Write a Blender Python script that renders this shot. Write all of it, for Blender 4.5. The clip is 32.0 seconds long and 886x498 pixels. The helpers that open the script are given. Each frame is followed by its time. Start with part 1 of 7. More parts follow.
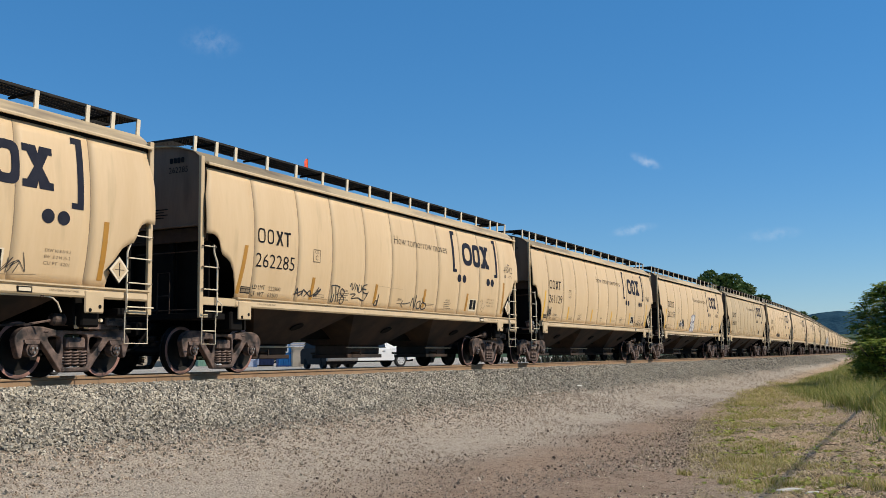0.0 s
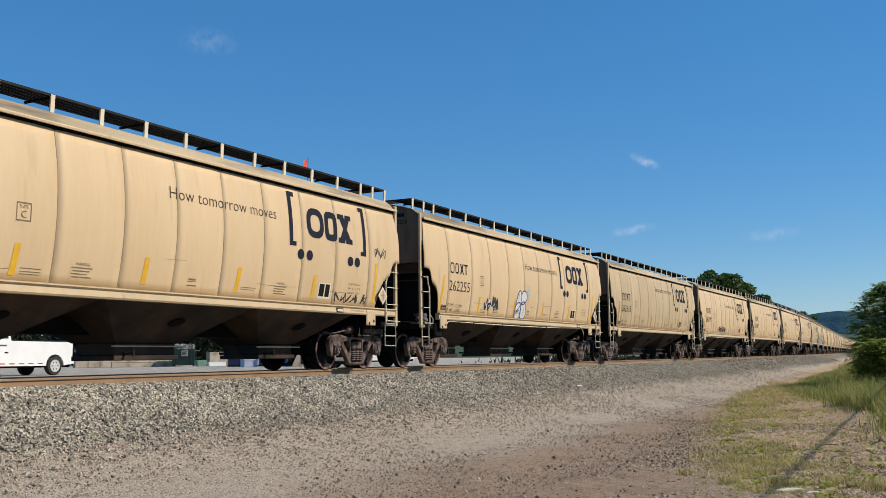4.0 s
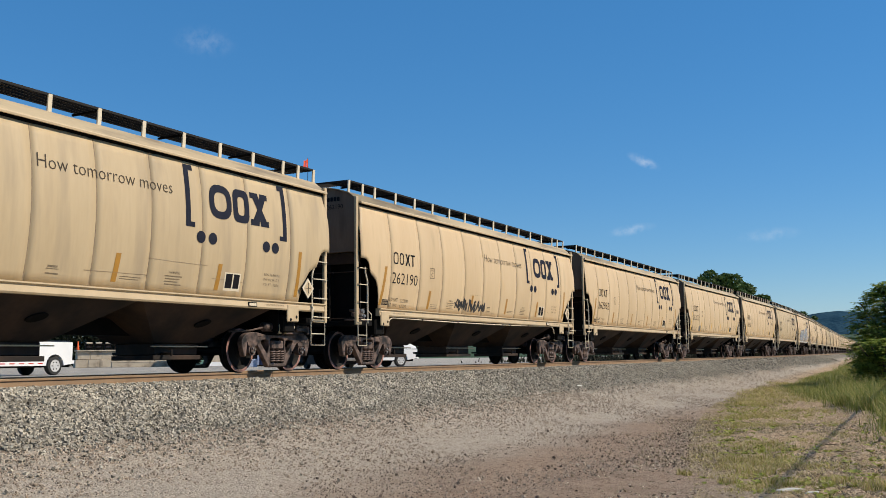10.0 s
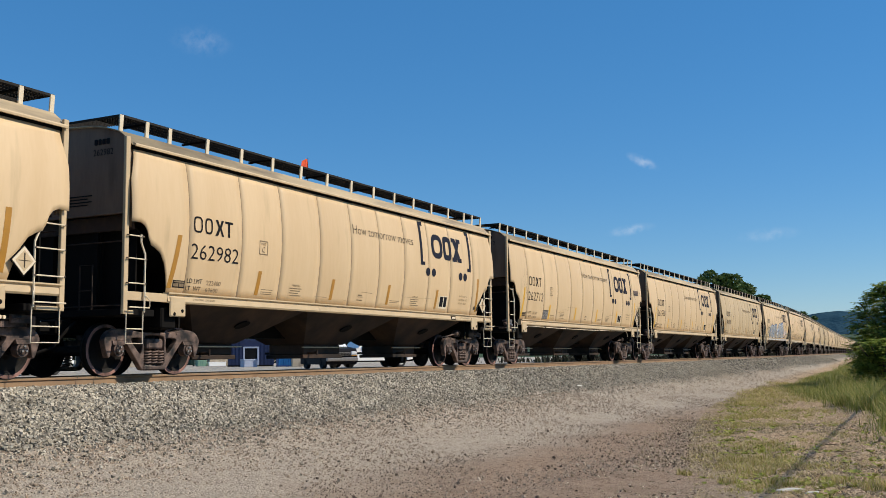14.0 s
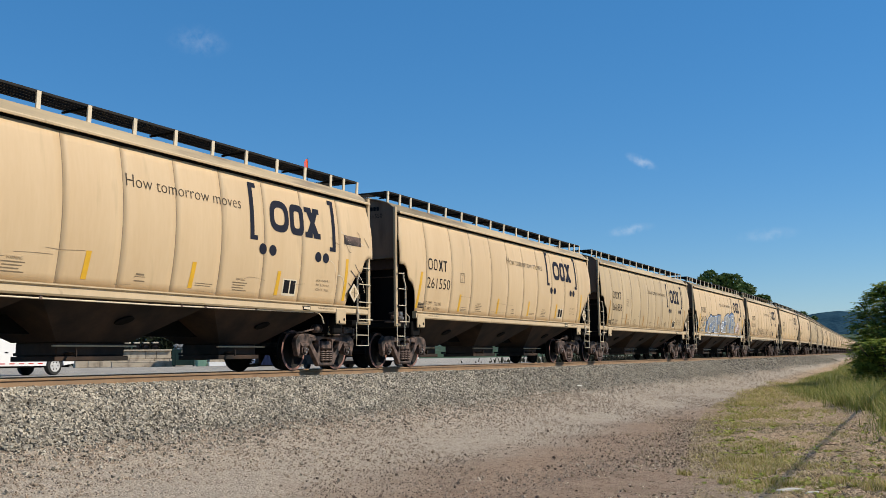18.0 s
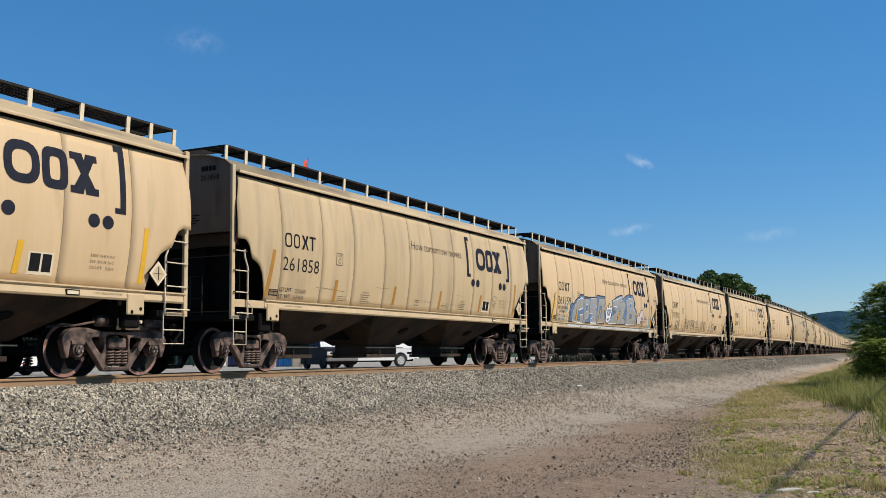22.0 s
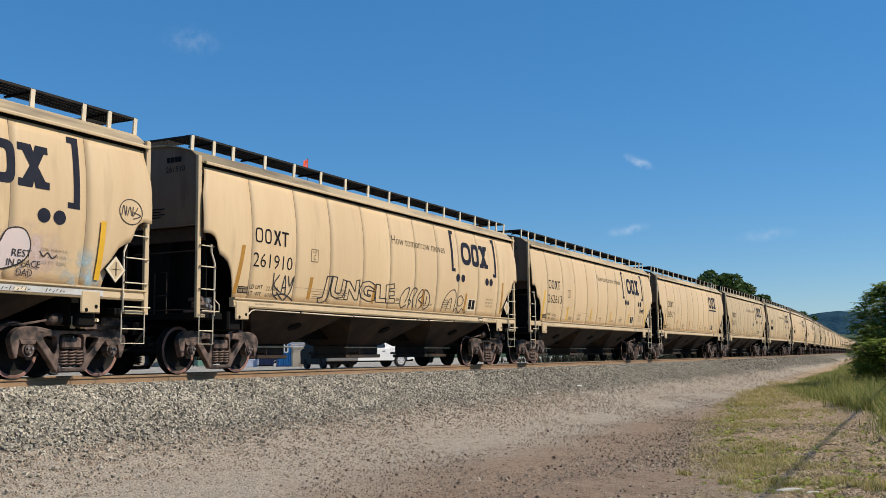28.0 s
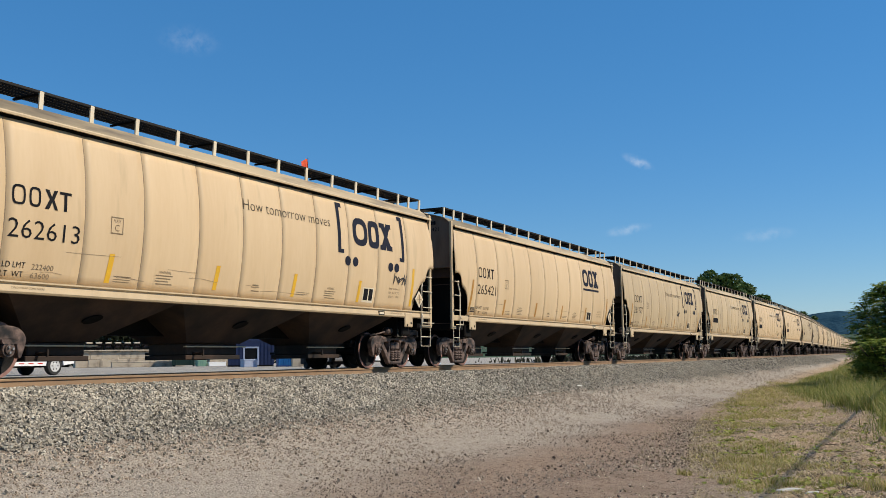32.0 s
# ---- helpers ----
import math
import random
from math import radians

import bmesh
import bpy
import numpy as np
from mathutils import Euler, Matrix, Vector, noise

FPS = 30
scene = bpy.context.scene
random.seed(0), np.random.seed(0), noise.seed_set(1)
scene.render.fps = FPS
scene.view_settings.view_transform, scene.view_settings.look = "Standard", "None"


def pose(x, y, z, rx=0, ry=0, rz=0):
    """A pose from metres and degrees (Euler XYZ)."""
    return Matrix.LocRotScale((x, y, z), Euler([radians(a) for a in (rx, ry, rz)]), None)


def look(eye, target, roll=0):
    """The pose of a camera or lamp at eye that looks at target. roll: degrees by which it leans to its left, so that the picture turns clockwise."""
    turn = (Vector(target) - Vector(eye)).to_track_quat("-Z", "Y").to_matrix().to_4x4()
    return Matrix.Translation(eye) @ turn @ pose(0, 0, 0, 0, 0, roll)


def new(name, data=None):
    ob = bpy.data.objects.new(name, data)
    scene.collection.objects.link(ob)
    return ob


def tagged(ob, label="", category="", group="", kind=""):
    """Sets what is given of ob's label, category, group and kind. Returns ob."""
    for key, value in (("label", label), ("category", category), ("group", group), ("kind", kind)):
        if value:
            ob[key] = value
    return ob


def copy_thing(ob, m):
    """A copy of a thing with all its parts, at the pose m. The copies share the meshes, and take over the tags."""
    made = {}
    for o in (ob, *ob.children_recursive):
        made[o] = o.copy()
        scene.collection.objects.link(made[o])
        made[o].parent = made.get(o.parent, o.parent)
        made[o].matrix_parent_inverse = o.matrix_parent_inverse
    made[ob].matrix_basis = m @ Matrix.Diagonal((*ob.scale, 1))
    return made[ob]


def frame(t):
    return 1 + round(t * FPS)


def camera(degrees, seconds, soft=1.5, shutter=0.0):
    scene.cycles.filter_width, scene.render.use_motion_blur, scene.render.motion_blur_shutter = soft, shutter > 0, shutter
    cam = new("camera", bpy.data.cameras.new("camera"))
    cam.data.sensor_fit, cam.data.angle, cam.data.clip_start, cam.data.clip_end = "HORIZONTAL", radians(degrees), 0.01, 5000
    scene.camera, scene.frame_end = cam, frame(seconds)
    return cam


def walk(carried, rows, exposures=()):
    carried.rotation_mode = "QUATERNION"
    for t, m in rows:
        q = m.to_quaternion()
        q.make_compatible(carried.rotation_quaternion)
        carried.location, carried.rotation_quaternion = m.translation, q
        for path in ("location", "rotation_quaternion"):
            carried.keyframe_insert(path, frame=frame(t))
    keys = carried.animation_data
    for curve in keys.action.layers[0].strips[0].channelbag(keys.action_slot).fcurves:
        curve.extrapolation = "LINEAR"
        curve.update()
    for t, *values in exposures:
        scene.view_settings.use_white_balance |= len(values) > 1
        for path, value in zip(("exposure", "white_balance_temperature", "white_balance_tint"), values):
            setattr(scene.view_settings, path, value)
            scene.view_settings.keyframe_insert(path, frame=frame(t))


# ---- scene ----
# World: x along the track to the east end of the yard, y away from the camera, z = 0 at the rail head.
# ---- camera: on a tripod beside the gravel road ----
EYE = Vector((0.0, 0.0, 0.247))
YAW, PITCH, ROLL = 26.31, 6.23, -0.766
aim = EYE + Vector((math.cos(radians(YAW)) * math.cos(radians(PITCH)), math.sin(radians(YAW)) * math.cos(radians(PITCH)), math.sin(radians(PITCH))))
cam = camera(48.05, 32.0, soft=0.6)
walk(cam, [(0.0, look(EYE, aim, ROLL)), (32.0, look(EYE, aim, ROLL))], exposures=[(0.0, 0.0), (32.0, 0.0)])

# ---- daylight ----
TO_SUN = Vector((0.42, -1.0, 0.92)).normalized()
SUN_ELEV = math.asin(TO_SUN.z)
world = bpy.data.worlds.new("sky")
scene.world = world
world.use_nodes = True
sky = world.node_tree.nodes.new("ShaderNodeTexSky")
sky.sky_type = "NISHITA"
sky.sun_disc = False
sky.sun_elevation = SUN_ELEV
sky.sun_rotation = math.atan2(TO_SUN.x, TO_SUN.y)
sky.air_density, sky.dust_density, sky.ozone_density = 1.0, 0.0, 3.0
background = world.node_tree.nodes["Background"]
background.inputs["Strength"].default_value = 0.113
tone = world.node_tree.nodes.new("ShaderNodeHueSaturation")
tone.inputs["Saturation"].default_value = 1.27
tint = world.node_tree.nodes.new("ShaderNodeMix")
tint.data_type, tint.blend_type = "RGBA", "MULTIPLY"
tint.inputs["Factor"].default_value = 1.0
tint.inputs["B"].default_value = (0.89, 0.97, 1.07, 1)
world.node_tree.links.new(sky.outputs[0], tint.inputs["A"])
world.node_tree.links.new(tint.outputs["Result"], tone.inputs["Color"])
# thin even veil of scattered light
veil = world.node_tree.nodes.new("ShaderNodeMix")
veil.data_type = "RGBA"
veil.inputs["Factor"].default_value = 0.40
veil.inputs["B"].default_value = (0.74, 2.42, 5.00, 1)
world.node_tree.links.new(tone.outputs[0], veil.inputs["A"])
world.node_tree.links.new(veil.outputs["Result"], background.inputs["Color"])
sun_data = bpy.data.lights.new("sun", "SUN")
sun_data.energy, sun_data.angle, sun_data.color = 4.9, radians(0.53), (1.0, 0.90, 0.745)
sun = new("sun", sun_data)
sun.matrix_world = look(TO_SUN * 60, (0, 0, 0))


# ---- materials ----
def surface(name, c1, c2, scale=2.0, rough=0.7, bump=0.0, metal=0.0, fine=40.0, stretch=(1, 1, 1), vary=0.0, dirt=None, dirt_scale=0.6, dirt_at=0.55, spec=0.4):
    """Two colours mixed at a coarse and a fine scale, with relief and, if asked, patches of dirt and a tint that varies from piece to piece."""
    m = bpy.data.materials.new(name)
    m.use_nodes = True
    t = m.node_tree
    n, ln = t.nodes, t.links
    b = n["Principled BSDF"]
    b.inputs["Roughness"].default_value, b.inputs["Metallic"].default_value = rough, metal
    b.inputs["Specular IOR Level"].default_value = spec
    co = n.new("ShaderNodeTexCoord")
    mp = n.new("ShaderNodeMapping")
    mp.inputs["Scale"].default_value = stretch
    ln.new(co.outputs["Object"], mp.inputs["Vector"])
    def noise_of(sc, detail=5.0):
        k = n.new("ShaderNodeTexNoise")
        k.inputs["Scale"].default_value, k.inputs["Detail"].default_value = sc, detail
        ln.new(mp.outputs[0], k.inputs["Vector"])
        return k.outputs["Fac"]
    big, small = noise_of(scale), noise_of(fine, 3.0)
    mixv = n.new("ShaderNodeMath"); mixv.operation = "MULTIPLY_ADD"
    ln.new(small, mixv.inputs[0]); mixv.inputs[1].default_value = 0.45
    ln.new(big, mixv.inputs[2])
    ramp = n.new("ShaderNodeMapRange")
    ramp.inputs[1].default_value, ramp.inputs[2].default_value = 0.5, 0.95
    ln.new(mixv.outputs[0], ramp.inputs[0])
    mix = n.new("ShaderNodeMix"); mix.data_type = "RGBA"
    mix.inputs["A"].default_value, mix.inputs["B"].default_value = (*c1, 1), (*c2, 1)
    ln.new(ramp.outputs[0], mix.inputs["Factor"])
    out = mix.outputs["Result"]
    if dirt:
        d = n.new("ShaderNodeMapRange")
        d.inputs[1].default_value, d.inputs[2].default_value = dirt_at, dirt_at + 0.2
        ln.new(noise_of(dirt_scale, 7.0), d.inputs[0])
        mx = n.new("ShaderNodeMix"); mx.data_type = "RGBA"
        ln.new(d.outputs[0], mx.inputs["Factor"]); ln.new(out, mx.inputs["A"]); mx.inputs["B"].default_value = (*dirt, 1)
        out = mx.outputs["Result"]
    if vary:
        info = n.new("ShaderNodeObjectInfo")
        v = n.new("ShaderNodeMapRange")
        v.inputs[3].default_value, v.inputs[4].default_value = 1 - vary, 1 + vary
        ln.new(info.outputs["Random"], v.inputs[0])
        hsv = n.new("ShaderNodeHueSaturation")
        ln.new(v.outputs[0], hsv.inputs["Value"]); ln.new(out, hsv.inputs["Color"])
        out = hsv.outputs[0]
    ln.new(out, b.inputs["Base Color"])
    if bump:
        bp = n.new("ShaderNodeBump")
        bp.inputs["Strength"].default_value, bp.inputs["Distance"].default_value = 1.0, bump
        ln.new(mixv.outputs[0], bp.inputs["Height"]); ln.new(bp.outputs[0], b.inputs["Normal"])
    return m


TAN = surface("tan_paint", (0.565, 0.40, 0.225), (0.615, 0.45, 0.265), 0.9, 0.55, 0.0006, fine=9, stretch=(2.2, 1, 0.35), vary=0.05, dirt=(0.40, 0.29, 0.165), dirt_scale=1.3, dirt_at=0.62)
TAN_ROOF = surface("weathered_roof_paint", (0.50, 0.385, 0.23), (0.40, 0.31, 0.19), 1.2, 0.65, 0.0006, fine=14, stretch=(0.4, 2, 2), dirt=(0.20, 0.155, 0.105), dirt_scale=1.3, dirt_at=0.5)
# underbody tan: grime and the shade below the car in one dark colour
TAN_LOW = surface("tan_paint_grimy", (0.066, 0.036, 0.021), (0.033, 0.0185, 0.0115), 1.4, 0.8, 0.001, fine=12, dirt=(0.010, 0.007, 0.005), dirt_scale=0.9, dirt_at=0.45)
# end paint: dust, with the shade of the car end darkened into it
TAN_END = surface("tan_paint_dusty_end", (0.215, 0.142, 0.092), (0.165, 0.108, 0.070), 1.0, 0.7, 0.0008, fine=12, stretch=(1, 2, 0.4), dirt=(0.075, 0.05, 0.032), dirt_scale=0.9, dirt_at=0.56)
TRIM = surface("tan_steel_trim", (0.57, 0.43, 0.26), (0.48, 0.36, 0.215), 3, 0.55, 0.0006, dirt=(0.22, 0.15, 0.09), dirt_scale=4, dirt_at=0.66)
SEAM = surface("dusty_weld_bead", (0.36, 0.265, 0.16), (0.19, 0.135, 0.082), 3, 0.8)
TAN_DIRTY = surface("tan_paint_road_grimed", (0.455, 0.337, 0.193), (0.51, 0.385, 0.228), 0.9, 0.6, 0.0006, fine=9, stretch=(2.2, 1, 0.3), vary=0.06, dirt=(0.39, 0.295, 0.18), dirt_scale=1.5, dirt_at=0.5)
# black of grimy parts, also the deep shade of open ends as colour
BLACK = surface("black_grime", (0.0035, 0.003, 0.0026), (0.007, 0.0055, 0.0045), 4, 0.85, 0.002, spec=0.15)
GRATE = surface("galvanised_grating_dark", (0.013, 0.012, 0.011), (0.026, 0.023, 0.02), 6, 0.8, spec=0.2)
SILVER = surface("silver_wheel_paint", (0.55, 0.55, 0.54), (0.45, 0.45, 0.44), 6, 0.4)
INK = surface("dark_lettering", (0.011, 0.011, 0.013), (0.02, 0.019, 0.02), 6, 0.8, spec=0.05)
INK_THIN = surface("faded_small_lettering", (0.15, 0.115, 0.075), (0.26, 0.195, 0.125), 9, 0.8, spec=0.05)
MID_INK = surface("dark_brown_lettering", (0.055, 0.042, 0.032), (0.085, 0.066, 0.048), 9, 0.8, spec=0.05)
DULL_GLASS = surface("tinted_dusty_glass", (0.008, 0.009, 0.010), (0.014, 0.015, 0.016), 2, 0.6, spec=0.05)
PALE_TRIM = surface("sun_bleached_steel_trim", (0.72, 0.62, 0.46), (0.62, 0.52, 0.37), 3, 0.55, 0.0006, dirt=(0.30, 0.22, 0.14), dirt_scale=4, dirt_at=0.68)
NAVY = surface("navy_logo_paint", (0.014, 0.016, 0.027), (0.022, 0.024, 0.036), 5, 0.75, spec=0.08)
AMBER = surface("faded_amber_reflector", (0.42, 0.20, 0.025), (0.34, 0.17, 0.03), 6, 0.5)
YELLOW = surface("fresh_yellow_reflector", (0.72, 0.40, 0.025), (0.62, 0.35, 0.03), 6, 0.4)
CAST = surface("cast_truck_steel", (0.195, 0.130, 0.104), (0.066, 0.042, 0.033), 7, 0.7, 0.004, dirt=(0.008, 0.0065, 0.006), dirt_scale=3.6, dirt_at=0.44)
WHEEL = surface("greasy_wheel_plate", (0.005, 0.0045, 0.004), (0.010, 0.008, 0.007), 4, 0.7, 0.001, spec=0.2)
RUSTRIM = surface("rusty_wheel_rim", (0.34, 0.175, 0.14), (0.22, 0.12, 0.095), 7, 0.7, dirt=(0.010, 0.008, 0.007), dirt_scale=2.2, dirt_at=0.44)
STEEL = surface("bright_worn_steel", (0.42, 0.40, 0.38), (0.30, 0.27, 0.24), 10, 0.4, metal=0.7)
RAILM = surface("rusty_rail", (0.315, 0.20, 0.11), (0.235, 0.148, 0.083), 3, 0.75, 0.001, fine=50, dirt=(0.20, 0.11, 0.06), dirt_scale=2.5)
RAILTOP = surface("polished_rail_head", (0.45, 0.38, 0.30), (0.36, 0.30, 0.24), 5, 0.4, metal=0.5)
WHITE = surface("white_vehicle_paint", (0.80, 0.80, 0.79), (0.74, 0.74, 0.73), 2, 0.3, spec=0.5)
GLASSY = surface("dark_window_glass", (0.02, 0.025, 0.03), (0.03, 0.035, 0.04), 2, 0.06, spec=0.6)
RUBBER = surface("tyre_rubber", (0.022, 0.022, 0.022), (0.035, 0.034, 0.033), 12, 0.85)
RED = surface("red_reflector_tape", (0.55, 0.03, 0.02), (0.45, 0.03, 0.02), 6, 0.4)
ORANGE = surface("orange_flag_cloth", (0.80, 0.10, 0.02), (0.72, 0.07, 0.02), 6, 0.7)


# ---- geometry helpers ----
class Build:
    """Collects vertices and faces of one part."""

    def __init__(self):
        self.v, self.f, self.m = [], [], []

    def add(self, verts, faces, mat=0):
        k = len(self.v)
        self.v.extend(tuple(p) for p in verts)
        self.f.extend(tuple(i + k for i in q) for q in faces)
        self.m.extend([mat] * len(faces))
        return self

    def box(self, x0, x1, y0, y1, z0, z1, c=0.0, mat=0):
        """A box with chamfered long edges (c: chamfer)."""
        if c <= 0:
            p = [(x, y, z) for x in (x0, x1) for y in (y0, y1) for z in (z0, z1)]
            return self.add(p, [(0, 1, 3, 2), (4, 6, 7, 5), (0, 4, 5, 1), (2, 3, 7, 6), (0, 2, 6, 4), (1, 5, 7, 3)], mat)
        mid = Vector(((x0 + x1) / 2, (y0 + y1) / 2, (z0 + z1) / 2))
        h = Vector(((x1 - x0) / 2, (y1 - y0) / 2, (z1 - z0) / 2))
        bm = bmesh.new()
        bmesh.ops.create_cube(bm, size=2.0)
        for v in bm.verts:
            v.co = Vector((v.co.x * h.x, v.co.y * h.y, v.co.z * h.z)) + mid
        bmesh.ops.bevel(bm, geom=bm.edges[:], offset=min(c, 0.45 * min(2 * h.x, 2 * h.y, 2 * h.z)), segments=1, affect="EDGES")
        bm.verts.index_update()
        self.add([v.co for v in bm.verts], [[v.index for v in q.verts] for q in bm.faces], mat)
        bm.free()
        return self

    def prism(self, poly, a, b, axis="y", mat=0):
        """Extrude a polygon: axis y: points (x, z); axis x: points (y, z); axis z: points (x, y)."""
        def at(p, w):
            return {"y": (p[0], w, p[1]), "x": (w, p[0], p[1]), "z": (p[0], p[1], w)}[axis]
        n = len(poly)
        v = [at(p, a) for p in poly] + [at(p, b) for p in poly]
        f = [tuple(range(n))[::-1], tuple(range(n, 2 * n))] + [(i, (i + 1) % n, (i + 1) % n + n, i + n) for i in range(n)]
        return self.add(v, f, mat)

    def cast(self, poly, a, b, edge=0.018, mat=0):
        """Like prism along y, with rounded-off outer faces."""
        cx, cz = sum(p[0] for p in poly) / len(poly), sum(p[1] for p in poly) / len(poly)
        def inner(p):
            d = math.hypot(p[0] - cx, p[1] - cz) or 1
            return (p[0] - (p[0] - cx) * edge / d, p[1] - (p[1] - cz) * edge / d)
        n = len(poly)
        s = 1 if b > a else -1
        v = [(p[0], y, p[1]) for y, ring in ((a, [inner(p) for p in poly]), (a + s * edge, poly), (b - s * edge, poly), (b, [inner(p) for p in poly])) for p in ring]
        f = [tuple(range(n))[::-1], tuple(range(3 * n, 4 * n))] + [(k * n + i, k * n + (i + 1) % n, (k + 1) * n + (i + 1) % n, (k + 1) * n + i) for k in range(3) for i in range(n)]
        return self.add(v, f, mat)

    def tube(self, path, r, n=6, mat=0, close=True):
        """A round bar along a path of points."""
        p = [Vector(q) for q in path]
        k = len(self.v)
        rings = []
        for i, q in enumerate(p):
            d = (p[min(i + 1, len(p) - 1)] - p[max(i - 1, 0)]).normalized()
            a = d.orthogonal().normalized() if i == 0 else (rings[-1] - d * rings[-1].dot(d)).normalized()
            rings.append(a)
            b = d.cross(a)
            for j in range(n):
                w = 2 * math.pi * j / n
                self.v.append(tuple(q + r * (math.cos(w) * a + math.sin(w) * b)))
        for i in range(len(p) - 1):
            for j in range(n):
                j2 = (j + 1) % n
                self.f.append((k + i * n + j, k + i * n + j2, k + (i + 1) * n + j2, k + (i + 1) * n + j)); self.m.append(mat)
        if close:
            e = k + (len(p) - 1) * n
            self.f += [tuple(range(k, k + n))[::-1], tuple(range(e, e + n))]; self.m += [mat, mat]
        return self

    def lathe(self, prof, centre, axis="y", n=24, mat=0, mats=None):
        """Revolve (along, radius) pairs round an axis."""
        k = len(self.v)
        cx, cy, cz = centre
        for a, r in prof:
            for j in range(n):
                w = 2 * math.pi * j / n
                c, s = r * math.cos(w), r * math.sin(w)
                self.v.append({"y": (cx + c, cy + a, cz + s), "z": (cx + c, cy + s, cz + a), "x": (cx + a, cy + c, cz + s)}[axis])
        for i in range(len(prof) - 1):
            for j in range(n):
                j2 = (j + 1) % n
                self.f.append((k + i * n + j, k + i * n + j2, k + (i + 1) * n + j2, k + (i + 1) * n + j)); self.m.append(mats[i] if mats else mat)
        e = k + (len(prof) - 1) * n
        self.f += [tuple(range(k, k + n))[::-1], tuple(range(e, e + n))]
        self.m += [mats[0] if mats else mat, mats[-1] if mats else mat]
        return self

    def sheet(self, grid, mat=0, thick=None):
        """A lofted sheet from rows of points; thick: an offset vector for a second, closed skin."""
        r, c = len(grid), len(grid[0])
        v = [p for row in grid for p in row]
        f = [(i * c + j, i * c + j + 1, (i + 1) * c + j + 1, (i + 1) * c + j) for i in range(r - 1) for j in range(c - 1)]
        if thick is not None:
            t = Vector(thick)
            n = r * c
            v += [tuple(Vector(p) + t) for p in v]
            f += [(q[3] + n, q[2] + n, q[1] + n, q[0] + n) for q in f]
            rim = [(0, j) for j in range(c)] + [(i, c - 1) for i in range(1, r)] + [(r - 1, j) for j in range(c - 2, -1, -1)] + [(i, 0) for i in range(r - 2, 0, -1)]
            ids = [i * c + j for i, j in rim]
            f += [(ids[(k + 1) % len(ids)], ids[k], ids[k] + n, ids[(k + 1) % len(ids)] + n) for k in range(len(ids))]
        return self.add(v, f, mat)

    def mesh(self, name, mats, smooth=False):
        me = bpy.data.meshes.new(name)
        me.from_pydata(self.v, [], self.f)
        for m in (mats if isinstance(mats, (list, tuple)) else [mats]):
            me.materials.append(m)
        me.polygons.foreach_set("material_index", self.m)
        if smooth:
            me.polygons.foreach_set("use_smooth", [True] * len(self.f))
        bm = bmesh.new(); bm.from_mesh(me)
        bmesh.ops.recalc_face_normals(bm, faces=bm.faces)
        bm.to_mesh(me); bm.free()
        return me


def part(name, build, mats, parent, label="", at=None, smooth=False):
    """One part under a thing or a part. build: a Build or a ready mesh."""
    me = build if isinstance(build, bpy.types.Mesh) else build.mesh(name, mats, smooth)
    ob = new(name, me)
    ob.parent = parent
    if at is not None:
        ob.matrix_basis = at if isinstance(at, Matrix) else Matrix.Translation(at)
    if label:
        tagged(ob, label)
    return ob


def thing(name, label, category, group="", m=None, mesh=None):
    ob = new(name, mesh)
    if m is not None:
        ob.matrix_basis = m
    return tagged(ob, label, category, group)


# ---- the line of the track: gentle curve to the left, then straight ----
STEP = 0.5
TRACK_Y = 14.027
arc = np.arange(-400.0, 1400.0, STEP)
bend = np.where(arc < -80, 0.0, -0.1765e-3)
bend = bend + (1.1188e-3 + 0.1765e-3) * np.clip((arc - 50.98) / 30, 0, 1) - 1.1795e-3 * np.clip((arc - 115.68) / 30, 0, 1)
bend = np.where(arc > 600, 0.0, bend)
turn = np.cumsum(bend) * STEP
turn -= np.interp(0, arc, turn)
line_x = np.cumsum(np.cos(turn)) * STEP
line_x -= np.interp(0, arc, line_x)
line_y = np.cumsum(np.sin(turn)) * STEP
line_y += TRACK_Y - np.interp(0, arc, line_y)


def along(s, left=0.0):
    """World x, y of a point s metres along the track and left metres to its left (away from the camera)."""
    s = np.asarray(s, float)
    a = np.interp(s, arc, turn)
    return np.interp(s, arc, line_x) + np.minimum(s - arc[0], 0) + np.maximum(s - arc[-1], 0) * math.cos(turn[-1]) - left * np.sin(a), \
        np.interp(s, arc, line_y) + np.maximum(s - arc[-1], 0) * math.sin(turn[-1]) + left * np.cos(a)


# ---- the ground: one sheet, in (along, left) coordinates of the track ----
LEFT_PROFILE = [(-5000, -1.3), (-300, -1.3), (-60, -1.2), (-16, -1.2), (-12.4, -1.38), (-11, -1.42), (-9.5, -1.40), (-8, -1.36), (-6.5, -1.30), (-5.0, -1.12), (-4.2, -0.98), (-3.5, -0.82), (-1.75, -0.22), (-1.3, -0.185),
                (-0.4, -0.20), (0.4, -0.20), (1.3, -0.22), (1.9, -0.30), (2.8, -0.36), (3.6, -0.32), (6, -0.30), (60, -0.30), (400, -0.3), (5000, -0.3)]
PL = np.array([p[0] for p in LEFT_PROFILE], float)
PZ = np.array([p[1] for p in LEFT_PROFILE], float)


def level(left):
    return np.interp(left, PL, PZ)


def spread(*spans):
    out = []
    for a, b, step in spans:
        out += list(np.arange(a, b, step))
    return np.array(out + [spans[-1][1]])


